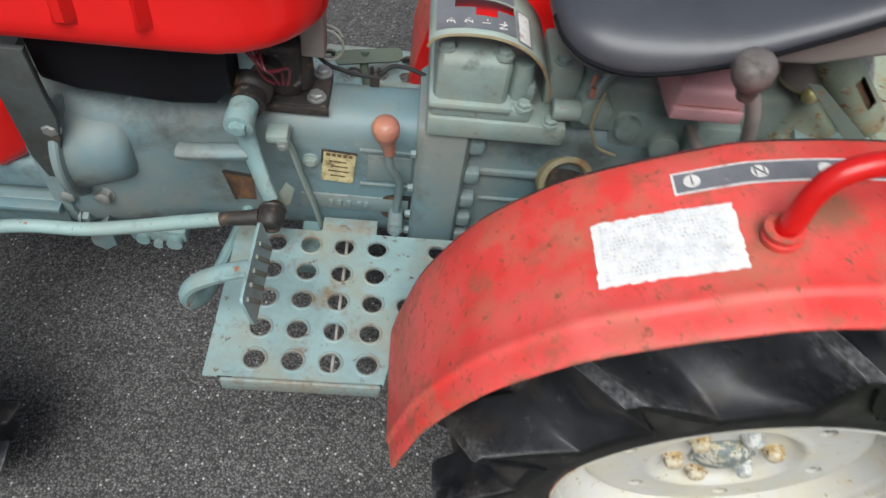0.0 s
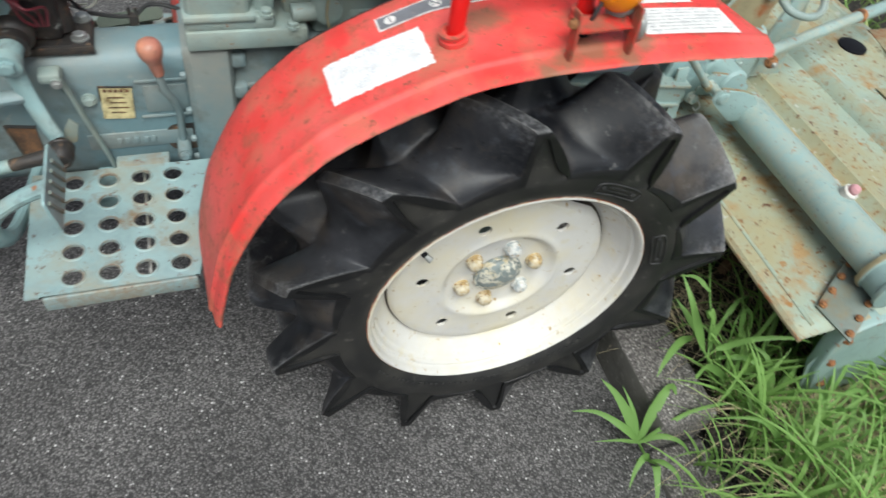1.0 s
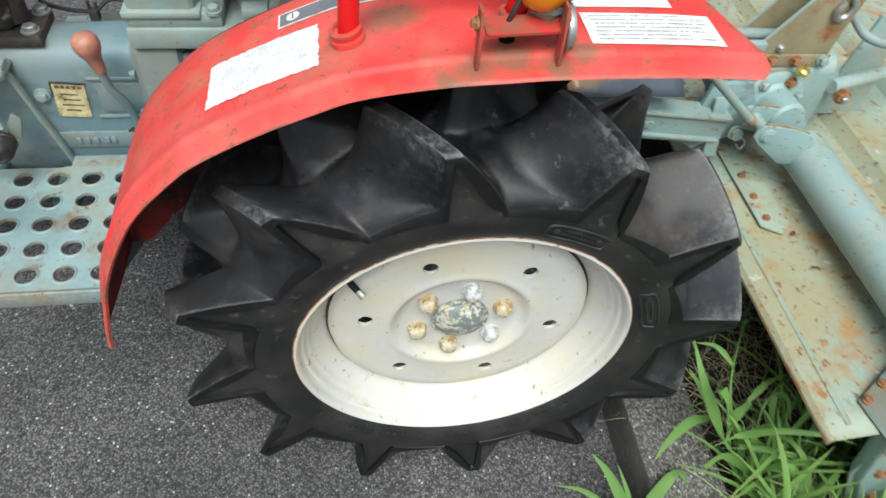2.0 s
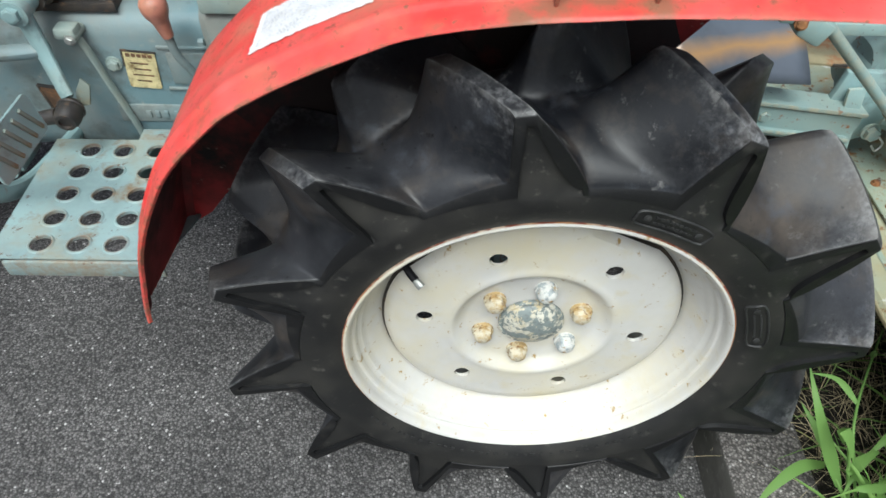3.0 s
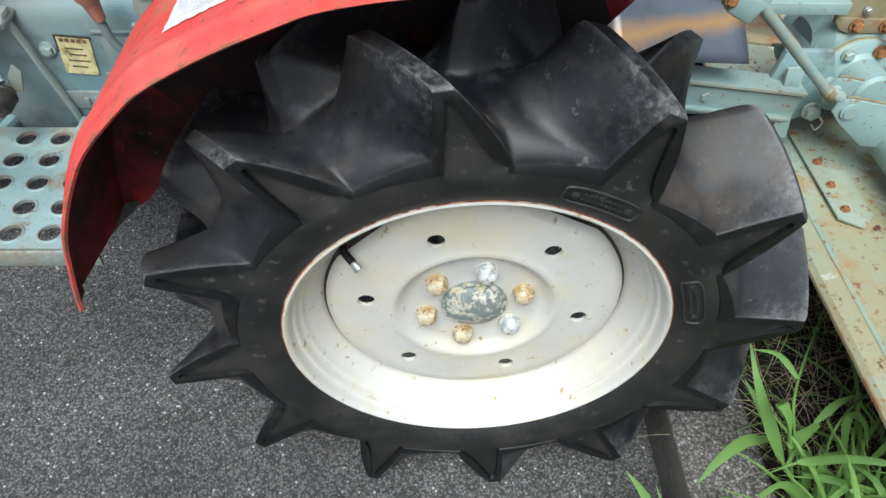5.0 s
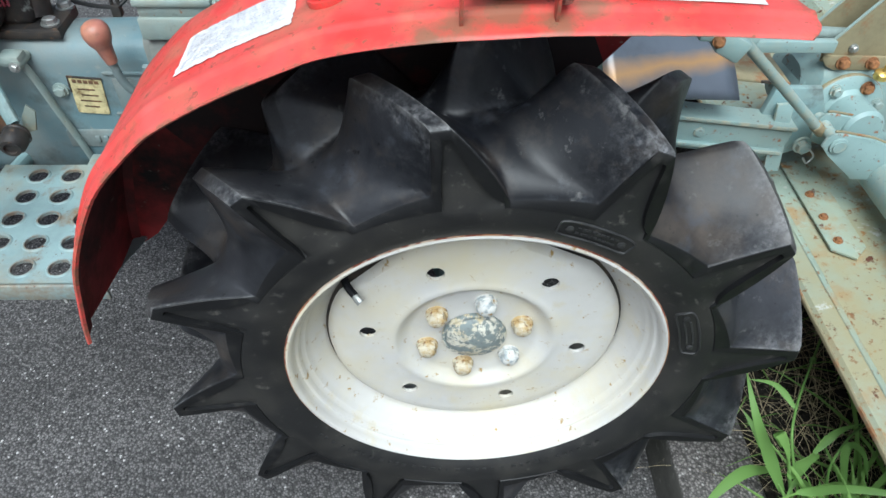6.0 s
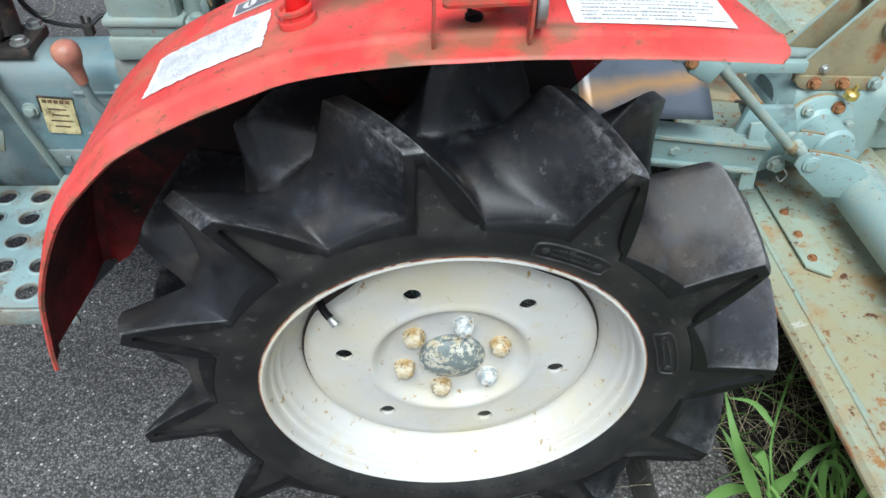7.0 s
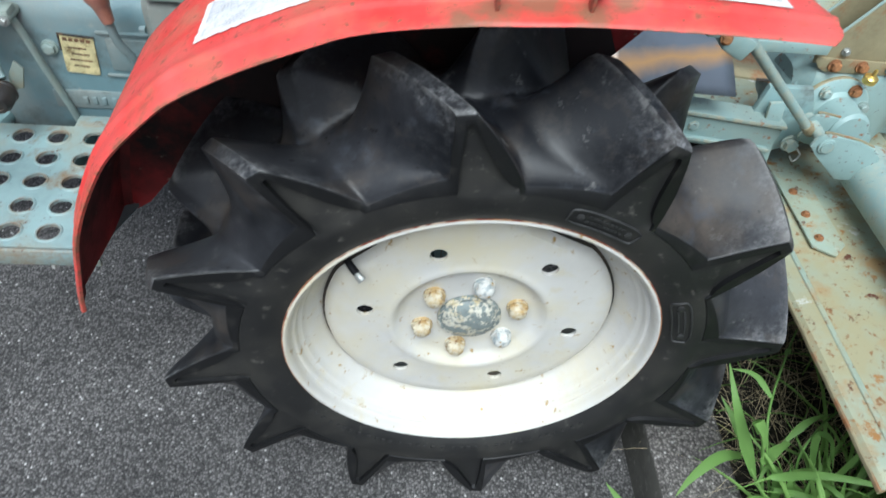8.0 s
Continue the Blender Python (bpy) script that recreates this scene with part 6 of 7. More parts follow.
stick = add_pipe(bmesh.new(), [(-0.173, 0.190, 1.003), (-0.162, 0.194, 0.985), (-0.152, 0.198, 0.965), (-0.138, 0.207, 0.93), (-0.116, 0.22, 0.87), (-0.115, 0.30, 0.80), (-0.11, 0.38, 0.78)], 0.0082, 12, 6)
lift = part("lift_lever", stick, PAN, tractor, "bent lever with a large grey round knob")
knob = add_lathe(bmesh.new(), [(0.0108, -0.040), (0.0122, -0.030), (0.0128, -0.0225), (0.0165, -0.0185), (0.0205, -0.0105), (0.0222, -0.001), (0.0215, 0.0065), (0.0190, 0.0120), (0.0150, 0.0152), (0.0100, 0.0165), (0.0, 0.0168)], (-0.189, 0.186, 1.038), (-0.30, -0.16, 1), 32)
part("knob", knob, GREYKNOB, lift, "large worn grey knob")

# under the seat's rear: a rolled green bracket with a slot, a flat grey bar, a grey guard plate and a yellow filler cap on its neck
def rolled_bracket(a, b, r=0.027, seg=20, rows=12):
    """A rolled sheet tube from a to b with a slot cut along its upper side; gives the sheet and its dark inside."""
    a, b = Vector(a), Vector(b)
    m = frame_to((b - a).normalized())
    ox, oy = (m.to_3x3() @ Vector(v) for v in ((1, 0, 0), (0, 1, 0)))
    bm = bmesh.new()
    grid = []
    for i in range(rows + 1):
        t = i / rows
        q = r * (1 - 0.18 * max(0.0, 1 - 8 * min(t, 1 - t)) ** 2)
        grid.append([bm.verts.new(a.lerp(b, t) + (ox * math.cos(u) + oy * math.sin(u)) * q) for u in (2 * math.pi * k / seg for k in range(seg))])
    facing = Vector((0.13, -0.72, 0.66)).normalized()
    for i in range(rows):
        for k in range(seg):
            quad = (grid[i][k], grid[i][(k + 1) % seg], grid[i + 1][(k + 1) % seg], grid[i + 1][k])
            mid = sum((v.co for v in quad), Vector()) / 4
            out = (mid - a.lerp(b, (i + 0.5) / rows)).normalized()
            if 4 <= i <= 7 and out.dot(facing) > 0.90:
                continue
            bm.faces.new(quad)
    for ring in (grid[0][::-1], grid[-1]):
        bm.faces.new(ring)
    return bm, add_rod(bmesh.new(), a.lerp(b, 0.1), a.lerp(b, 0.9), r * 0.62, r * 0.62, 16)


sheet, inside = rolled_bracket((0.026, 0.395, 0.930), (0.150, 0.385, 0.812))
br = part("seat_bracket", sheet, HOODTOP, tractor, "pale green rolled bracket with a slot and rusty edges", angle=50)
part("slot_inside", inside, OPENING, br)
bar = bmesh.new()
add_plate(bar, [(-0.016, 0.914), (0.006, 0.912), (0.150, 0.805), (0.150, 0.775), (0.128, 0.790)], (0, 0.338, 0), (1, 0, 0), (0, 0, 1), 0.005, 0.001)
part("flat_bar", bar, DULL, tractor, "dark grey flat steel bar under the seat")
guard = add_plate(bmesh.new(), [(-0.085, 0.905), (-0.018, 0.915), (0.000, 0.865), (0.028, 0.795), (0.020, 0.77), (-0.085, 0.77)], (0, 0.388, 0), (1, 0, 0), (0, 0.05, 1), 0.004, 0.001)
part("guard_plate", guard, CAST, hydraulic, "plain grey guard plate")
neck = add_lathe(bmesh.new(), [(0.056, -0.012), (0.056, 0.0), (0.050, 0.012), (0.036, 0.034), (0.022, 0.058), (0.0165, 0.070), (0.0165, 0.078), (0, 0.078)], (0.068, 0.412, 0.775), (-0.35, -0.15, 1), 32)
neck = part("filler_neck", neck, HOODTOP, tractor, "pale green cone-shaped filler neck with rust stains")
part("filler_cap", add_lathe(bmesh.new(), [(0, 0.014), (0.004, 0.0125), (0.0085, 0.006), (0.0105, -0.002), (0.0095, -0.010), (0, -0.010)], (0.030, 0.378, 0.862), (-0.3, -0.5, 0.8), 24), YELLOW, neck, "small pale yellow filler cap")
rear = bmesh.new()
loft_box(rear, [(0.04, 0.35, 0.54, 0.70, 0.80, 0.03), (0.12, 0.34, 0.55, 0.68, 0.79, 0.03), (0.22, 0.36, 0.53, 0.64, 0.74, 0.03)])
part("lift_cover", rear, CLEAN, tractor, "pale green rear lift cover")

# lift arm and rear frame
fr = bmesh.new()
add_pipe(fr, [(0.10, 0.50, 0.93), (0.22, 0.60, 0.90), (0.30, 0.66, 0.88)], 0.016, 12, 4)
add_pipe(fr, [(0.30, 0.66, 0.88), (0.36, 0.52, 0.83), (0.42, 0.42, 0.77)], 0.020, 12, 4)
part("rear_frame", fr, CLEAN, tractor, "pale green tubular frame behind the seat")

# ---------------------------------------------------------------- front wheel
fw_rim = bmesh.new()
add_lathe(fw_rim, [(0, 0.0), (0.05, 0.0), (0.09, 0.012), (0.13, 0.012), (0.14, -0.03), (0.148, -0.035), (0.15, -0.032), (0.14, 0.05), (0.15, 0.09)], (0, 0, 0), (0, 1, 0), 40)
fwt, fwi = tyre_mesh(0.03, 0.062, 0.148, 0.205, 0.232, 0.252, 0.256, 18, 0.0, k=150.0)
for sgn, y in ((1, 0.035), (-1, 2 * MID - 0.035)):
    at = Vector((-1.435, y, 0.256))
    r_, t_ = fw_rim.copy(), fwt.copy()
    if sgn < 0:
        bmesh.ops.scale(r_, vec=(1, -1, 1), verts=r_.verts)
        t_.transform(Matrix.Diagonal((1, -1, 1, 1)))
        t_.flip_normals()
    bmesh.ops.translate(r_, vec=at, verts=r_.verts)
    t_.transform(Matrix.Translation(at))
    fw = part("front_wheel", r_, CREAM, tractor, "small cream front wheel")
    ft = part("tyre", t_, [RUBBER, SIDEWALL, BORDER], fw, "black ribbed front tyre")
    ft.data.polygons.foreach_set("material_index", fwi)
fw_rim.free()
fa = bmesh.new()
add_rod(fa, (-1.435, 0.10, 0.256), (-1.435, 2 * MID - 0.10, 0.256), 0.028, seg=16)
add_box(fa, (-1.47, 0.30, 0.30), (-1.40, 0.74, 0.42), 0.01)
part("front_axle", fa, GREEN, tractor, "pale green front axle beam")



# ---------------------------------------------------------------- hitch between tractor and tiller
flap = bmesh.new()
g = [[flap.verts.new((0.205 + 0.225 * u + 0.01 * v, 0.405 - 0.10 * v + 0.01 * u, 0.752 - 0.025 * u - 0.030 * v - 0.045 * v * v * (1 - 0.3 * u))) for u in (k / 10 for k in range(11))] for v in (k / 8 for k in range(9))]
for r0, r1 in zip(g, g[1:]):
    for i in range(10):
        flap.faces.new((r0[i], r0[i + 1], r1[i + 1], r1[i]))
flap = part("shield_sheet", flap, FLAP, tractor, "bluish bent sheet-metal shield with an orange rust stain")
m_ = flap.modifiers.new("thick", "SOLIDIFY")
m_.thickness, m_.offset = 0.003, -1
beam = bmesh.new()
add_plate(beam, [(0.20, -0.045), (0.555, -0.045), (0.57, -0.01), (0.57, 0.012), (0.20, 0.012)], (0, 0.345, 0.645), (1, 0, -0.12), (0, 0, 1), 0.012, 0.003)
add_plate(beam, [(0.20, 0), (0.57, 0), (0.57, 0.05), (0.20, 0.05)], (0, 0.325, 0.662), (1, 0, -0.12), (0, 1, 0), 0.008, 0.002)
add_plate(beam, [(0.20, 0), (0.56, 0), (0.55, 0.03), (0.20, 0.03)], (0, 0.325, 0.610), (1, 0, -0.12), (0, 1, 0), 0.008, 0.002)
draw = part("drawbar_beam", beam, CLEAN, tractor, "pale green cast hitch beam behind the axle")
top = bmesh.new()
add_plate(top, [(0.30, 0), (0.55, 0), (0.55, 0.10), (0.30, 0.10)], (0, 0.37, 0.712), (1, 0, -0.10), (0, 1, 0), 0.005, 0.001)
part("beam_top", top, TAN, draw, "rusty flat top of the hitch beam")
part("beam_slot", add_box(bmesh.new(), (0.495, 0.368, 0.6630), (0.520, 0.372, 0.668), 0.001), BLACK, draw)
cheek = bmesh.new()
add_plate(cheek, [(0.50, 0.52), (0.53, 0.50), (0.60, 0.53), (0.63, 0.60), (0.60, 0.66), (0.52, 0.66)], (0, 0.372, 0), (1, 0, 0), (0, 0, 1), 0.014, 0.003)
part("hitch_cheek", cheek, GREEN, draw)
strap = bmesh.new()
add_plate(strap, [(-0.014, 0.0), (0.014, 0.0), (0.014, 0.135), (-0.014, 0.135)], (0.555, 0.335, 0.505), (1, 0, 0.1), (-0.12, 0.12, 1), 0.008, 0.002)
part("check_strap", strap, CLEAN, tractor, "short pale green check strap")
bolt((0.551, 0.350, 0.578), (0, -1, 0), draw, CLEAN, 0.012, 0.012)
bolt((0.597, 0.340, 0.556), (0, -1, 0), draw, CLEAN, 0.011, 0.012)
pinc = add_pipe(bmesh.new(), [(0.602, 0.322, 0.560), (0.612, 0.318, 0.548), (0.604, 0.316, 0.535), (0.594, 0.318, 0.545)], 0.0018, 6, 6)
part("split_pin", pinc, STEEL, draw)
for p in ((0.31, 0.338, 0.600), (0.40, 0.338, 0.59)):
    bolt(p, (0, -1, 0), draw, CLEAN, 0.009, 0.008)
rod = bmesh.new()
add_rod(rod, (0.335, 0.215, 0.845), (0.585, 0.298, 0.618), 0.0081, 0.0081, 18)
rodp = part("lift_rod", rod, CLEAN, tractor, "pale green round lift rod with rusty end")
part("rod_collar", add_rod(bmesh.new(), (0.570, 0.293, 0.632), (0.592, 0.300, 0.612), 0.0100, 0.0095, 18, bevel=0.002), TAN, rodp)
fork = add_box(bmesh.new(), (0.322, 0.206, 0.800), (0.366, 0.240, 0.834), 0.006, turn=Matrix.Rotation(radians(28), 4, "Y"))
add_box(fork, (0.296, 0.214, 0.822), (0.338, 0.236, 0.848), 0.005)
part("rod_fork", fork, CLEAN, rodp, "angular pale green fork with rust specks")
bolt((0.322, 0.210, 0.826), (-0.2, -1, 0.2), rodp, RUSTY, 0.006, 0.006)
tl = bmesh.new()
add_rod(tl, (0.20, 0.40, 0.76), (0.65, 0.43, 0.72), 0.011, seg=14)
add_rod(tl, (0.38, 0.408, 0.748), (0.44, 0.412, 0.742), 0.017, seg=6)
part("top_link", tl, CAST, tractor, "grey threaded top link rod")

# ---------------------------------------------------------------- the rotary tiller
tiller = thing("rotary_tiller", (0.95, 0.445, 0), "pale green rotary tiller with a rust-stained hood behind the tractor", "tiller")
Y0, Y1 = -0.262, 1.50
prof = [(0.5395, 0.4405), (0.5405, 0.4460), (0.546, 0.4520), (0.60, 0.4600), (0.66, 0.468), (0.715, 0.476), (0.77, 0.490), (0.80, 0.505), (0.815, 0.517), (0.83, 0.521), (0.845, 0.519), (0.862, 0.492), (0.874, 0.482), (0.888, 0.482), (0.902, 0.498), (0.910, 0.510), (0.918, 0.511), (0.930, 0.505), (1.05, 0.503), (1.068, 0.505), (1.080, 0.526), (1.092, 0.534), (1.104, 0.534), (1.116, 0.526), (1.128, 0.503), (1.20, 0.503), (1.30, 0.500), (1.40, 0.498), (1.41, 0.508), (1.425, 0.508), (1.435, 0.497), (1.52, 0.47), (1.60, 0.40), (1.66, 0.30), (1.68, 0.20)]
hood = bmesh.new()
ysn = [Y0 + (Y1 - Y0) * k / 40 for k in range(41)]
lines = [[hood.verts.new((x, y, z + 0.0012 * noise.noise((x * 9, y * 9, 1)))) for y in ysn] for x, z in prof]
for a, b in zip(lines, lines[1:]):
    for i in range(40):
        hood.faces.new((a[i], a[i + 1], b[i + 1], b[i]))
hood_ob = part("hood", hood, HOODTOP, tiller, "weathered sheet-steel tiller hood with rust stains", angle=30)
m_ = hood_ob.modifiers.new("thick", "SOLIDIFY")
m_.thickness, m_.offset = 0.004, -1
lip = bmesh.new()
add_pipe(lip, [(0.5395, Y0 + (Y1 - Y0) * k / 60, 0.4425 + 0.0006 * math.sin(k * 2.3)) for k in range(61)], 0.0030, 8, 1, flat=1.5)
part("rusty_lip", lip, TAN, hood_ob, "rusted turned edge of the hood")
ribp = bmesh.new()
add_pipe(ribp, [(0.580, Y0 + 0.02, 0.4565), (0.580, 0.3, 0.4565), (0.580, 1.4, 0.4565)], 0.0060, 10, 4, flat=0.42)
part("pressed_bead", ribp, HOODTOP, hood_ob)
band = bmesh.new()
add_plate(band, [(-0.028, 0.165), (0.004, 0.140), (0.030, 0.165), (0.030, 0.40), (-0.028, 0.40)], (0.640, 0, 0.4685), (1, 0, 0.1), (0, 1, 0), 0.005, 0.001)
band = part("strap_plate", band, HOODTOP, hood_ob, "flat strap bolted on the hood")
for y in (0.183, 0.242, 0.302):
    bolt((0.630, y, 0.4725), (0, 0, 1), hood_ob, RUSTY, 0.0056, 0.005)
for sy, nm in ((Y0, 0), (Y1 - 0.004, 1)):
    sp = bmesh.new()
    add_plate(sp, [(0.66, 0.30), (0.74, 0.14), (1.0, 0.08), (1.35, 0.10), (1.62, 0.20), (1.58, 0.38), (1.5, 0.46), (1.38, 0.485), (1.0, 0.492), (0.84, 0.492), (0.72, 0.455), (0.66, 0.44)], (0, sy + 0.004, 0), (1, 0, 0), (0, 0, 1), 0.005, 0.001)
    part("side_plate", sp, CLEAN, tiller)

tube = bmesh.new()
add_rod(tube, (0.722, 0.300, 0.548), (0.728, -0.225, 0.548), 0.043, 0.043, 36)
tube_ob = part("frame_tube", tube, CLEAN, tiller, "thick pale green cross tube of the tiller")
collar = bmesh.new()
add_lathe(collar, [(0.043, 0.0), (0.050, 0.004), (0.056, 0.006), (0.057, 0.012), (0.052, 0.016), (0.052, 0.050), (0.058, 0.054), (0.058, 0.062), (0.050, 0.066), (0, 0.067)], (0.728, -0.190, 0.548), (0, -1, 0), 36)
collar = part("end_collar", collar, CLEAN, tube_ob, "stepped collar at the tube's end")
part("collar_edge", add_lathe(bmesh.new(), [(0.0575, 0.003), (0.0585, 0.006), (0.0585, 0.012), (0.057, 0.014)], (0.728, -0.190, 0.548), (0, -1, 0), 36), TAN, tube_ob)
cover = bmesh.new()
_c = Vector((0.672, -0.216, 0.488))
_u, _v = Vector((0.120, 0.077, 0.042)), Vector((0.013, -0.092, 0.0))
add_plate(cover, [(-0.072, -0.046), (0.072, -0.046), (0.072, 0.046), (-0.072, 0.046)], _c, _u, _v, 0.006, 0.001)
cover = part("inspection_plate", cover, DULL, tiller, "bolted dark green inspection plate with rusty edges")
rim = bmesh.new()
add_plate(rim, [(0.068, -0.048), (0.077, -0.048), (0.077, 0.049), (0.068, 0.049)], _c + Vector((0, 0, 0.004)), _u, _v, 0.010, 0.002)
part("plate_edge", rim, TAN, cover, "flaking rusty flange edge")
_n = _u.cross(_v).normalized()
_n = _n if _n.z > 0 else -_n
_e, _w = _u.normalized(), _v.normalized()
for a in (-0.060, -0.020, 0.020, 0.056):
    for b in (-0.036, 0.036):
        bolt(_c + _e * a + _w * b + _n * 0.004, _n, cover, RUSTY, 0.0050, 0.0045)
side = bmesh.new()
add_plate(side, [(0.645, 0.40), (0.64, 0.452), (0.70, 0.474), (0.80, 0.492), (0.95, 0.47), (1.0, 0.35), (0.95, 0.15), (0.74, 0.17), (0.67, 0.30)], (0, -0.244, 0), (1, 0, 0), (0, 0, 1), 0.034, 0.006)
case = part("chain_case", side, CLEAN, tiller, "pale green side drive case with rusty bolts")
for x, z in ((0.66, 0.43), (0.69, 0.33), (0.74, 0.22), (0.84, 0.475), (0.93, 0.45), (0.97, 0.34)):
    bolt((x, -0.279, z), (0, -1, 0), case, RUSTY, 0.007, 0.006)
plug = bmesh.new()
add_lathe(plug, [(0.017, 0.0), (0.017, 0.014), (0.014, 0.017), (0.010, 0.017), (0, 0.017)], (0.735, -0.035, 0.589), (0.05, -0.35, 1), 20)
plug = part("filler_plug", plug, CREAM, tube_ob)
part("red_cap", add_lathe(bmesh.new(), [(0.012, 0.015), (0.012, 0.024), (0.008, 0.030), (0, 0.032)], (0.735, -0.035, 0.589), (0.05, -0.35, 1), 18), PINK, tube_ob, "faded pinkish plug cap")

# ears with a pin that take the lift rod
for y, shift in ((0.262, 0.0), (0.318, 0.012)):
    ear = bmesh.new()
    add_plate(ear, [(-0.143, 0.070), (-0.140, 0.086), (-0.132, 0.094), (-0.118, 0.095), (-0.060, 0.083), (-0.026, 0.070), (-0.008, 0.052), (-0.004, 0.030), (-0.030, 0.0), (-0.064, 0.002), (-0.125, 0.052)], (0.715 + shift, y, 0.545), (1, 0, 0), (0, 0, 1), 0.006, 0.0015)
    part("ear_plate", ear, CLEAN, tube_ob)
    edge = [(-0.128, 0.096), (-0.118, 0.0962), (-0.090, 0.0905), (-0.060, 0.0842), (-0.028, 0.0715)]
    part("ear_edge", add_pipe(bmesh.new(), [(0.715 + shift + a, y, 0.545 + b) for a, b in edge], 0.0022, 6, 2), TAN, tube_ob)
pin = bmesh.new()
add_rod(pin, (0.598, 0.250, 0.618), (0.598, 0.335, 0.618), 0.0105, seg=18)
add_rod(pin, (0.598, 0.2575, 0.618), (0.598, 0.252, 0.618), 0.0150, seg=24, bevel=0.002)
part("hinge_pin", pin, CLEAN, tube_ob)

gb = bmesh.new()
loft_box(gb, [(0.585, 0.405, 0.485, 0.55, 0.665, 0.03), (0.61, 0.385, 0.505, 0.52, 0.685, 0.03), (0.78, 0.385, 0.505, 0.50, 0.69, 0.03), (0.81, 0.40, 0.49, 0.53, 0.66, 0.03)])
gbox = part("gear_case", gb, CLEAN, tiller, "pale green tiller gear case")
# round bearing flange with a rim of flaking paint
rd = bmesh.new()
add_lathe(rd, [(0.066, 0.0), (0.068, 0.004), (0.068, 0.012), (0.064, 0.015), (0.046, 0.017), (0.040, 0.024), (0.037, 0.05), (0.036, 0.075), (0.030, 0.08), (0, 0.081)], (0.664, 0.385, 0.602), (0.05, -1, 0.10), 40)
rdo = part("round_flange", rd, CLEAN, gbox)
part("flange_edge", add_lathe(bmesh.new(), [(0.0675, 0.002), (0.0695, 0.003), (0.0695, 0.009), (0.0675, 0.011)], (0.664, 0.385, 0.602), (0.05, -1, 0.10), 40), TAN, gbox)
for a, mm in ((68, RUSTY), (20, CAST), (125, CLEAN), (175, CLEAN), (-30, RUSTY), (230, CLEAN)):
    c = Vector((0.664 + 0.055 * math.cos(radians(a)), 0.370, 0.602 + 0.055 * math.sin(radians(a))))
    bolt(c, (0.05, -1, 0.10), gbox, mm, 0.0078, 0.008)
dome = bmesh.new()
add_rod(dome, (0.662, 0.392, 0.612), (0.668, 0.52, 0.604), 0.084, 0.088, 40, bevel=0.012)
part("case_dome", dome, CLEAN, gbox)
bolt((0.805, 0.362, 0.624), (-0.3, -1, 0.2), gbox, RUSTY, 0.011, 0.010)
bolt((0.808, 0.360, 0.622), (-0.3, -1, 0.2), gbox, STEEL, 0.007, 0.016)
# mast: two tan plates with a spacer tube between them
for y, dz in ((0.398, 0.0), (0.462, 0.0)):
    pl = bmesh.new()
    add_plate(pl, [(0.596, 0.690), (0.594, 0.706), (0.606, 0.726), (0.668, 0.815), (0.705, 0.868), (0.728, 0.884), (0.756, 0.874), (0.768, 0.840), (0.752, 0.745), (0.748, 0.690)], (0, y, dz), (1, 0, 0), (0, 0, 1), 0.005, 0.001)
    mast = part("mast_plate", pl, TAN, gbox, "tan weathered mast plate with rust-orange bolts")
    part("plate_rim", add_pipe(bmesh.new(), [(0.594, y, 0.706), (0.606, y, 0.7265), (0.668, y, 0.8155), (0.705, y, 0.8685), (0.728, y, 0.8845)], 0.0032, 6, 2), CLEAN, gbox)
fo = bmesh.new()
add_plate(fo, [(0.594, 0.698), (0.606, 0.684), (0.622, 0.677), (0.752, 0.677), (0.752, 0.701), (0.594, 0.704)], (0, 0.393, 0), (1, 0, 0), (0, 0, 1), 0.006, 0.0015)
part("mast_foot", fo, TAN, gbox)
for x, mm, r in ((0.631, RUSTY, 0.0080), (0.681, RUSTY, 0.0075), (0.738, CAST, 0.0080)):
    bolt((x, 0.386, 0.692), (0, -1, 0.2), gbox, mm, r, 0.010)
bolt((0.641, 0.392, 0.716), (0, -1, 0.1), gbox, STEEL, 0.0052, 0.007)
part("mast_label", add_plate(bmesh.new(), [(0.694, 0.708), (0.738, 0.708), (0.752, 0.768), (0.712, 0.770)], (0, 0.3942, 0), (1, 0, 0), (0, 0, 1), 0.0008), PAN, gbox, "dull grey worn label")
part("mast_spacer", add_rod(bmesh.new(), (0.702, 0.400, 0.822), (0.702, 0.462, 0.822), 0.011, 0.011, 20), STEEL, gbox)
bolt((0.724, 0.458, 0.846), (0, -1, 0.2), gbox, RUSTY, 0.011, 0.010)
clip = add_pipe(bmesh.new(), [(0.732, 0.388, 0.822), (0.742, 0.386, 0.805), (0.736, 0.386, 0.785), (0.720, 0.386, 0.780), (0.712, 0.386, 0.795), (0.720, 0.386, 0.812)], 0.006, 8, 5)
part("lynch_pin", clip, STEEL, gbox)
br = bmesh.new()
add_lathe(br, [(0.0115, -0.006), (0.0120, -0.002), (0.0120, 0.004), (0.010, 0.006), (0.0042, 0.008), (0.0030, 0.012), (0.0036, 0.016), (0.0022, 0.020), (0, 0.021)], (0.690, 0.362, 0.684), (0, -0.12, 1), 24)
part("breather", br, BRASS, gbox, "small brass breather cap")
bar = bmesh.new()
add_box(bar, (0.462, 0.374, 0.716), (0.600, 0.390, 0.736), 0.002)
add_box(bar, (0.432, 0.374, 0.728), (0.470, 0.390, 0.744), 0.004)
part("link_bar", bar, CLEAN, gbox, "square pale green link bar")
stay = bmesh.new()
add_rod(stay, (0.785, 0.380, 0.635), (1.20, 0.505, 0.640), 0.0145, 0.0145, 20)
stay = part("stay_tube", stay, CLEAN, tiller, "pale green stay tube over the hood")
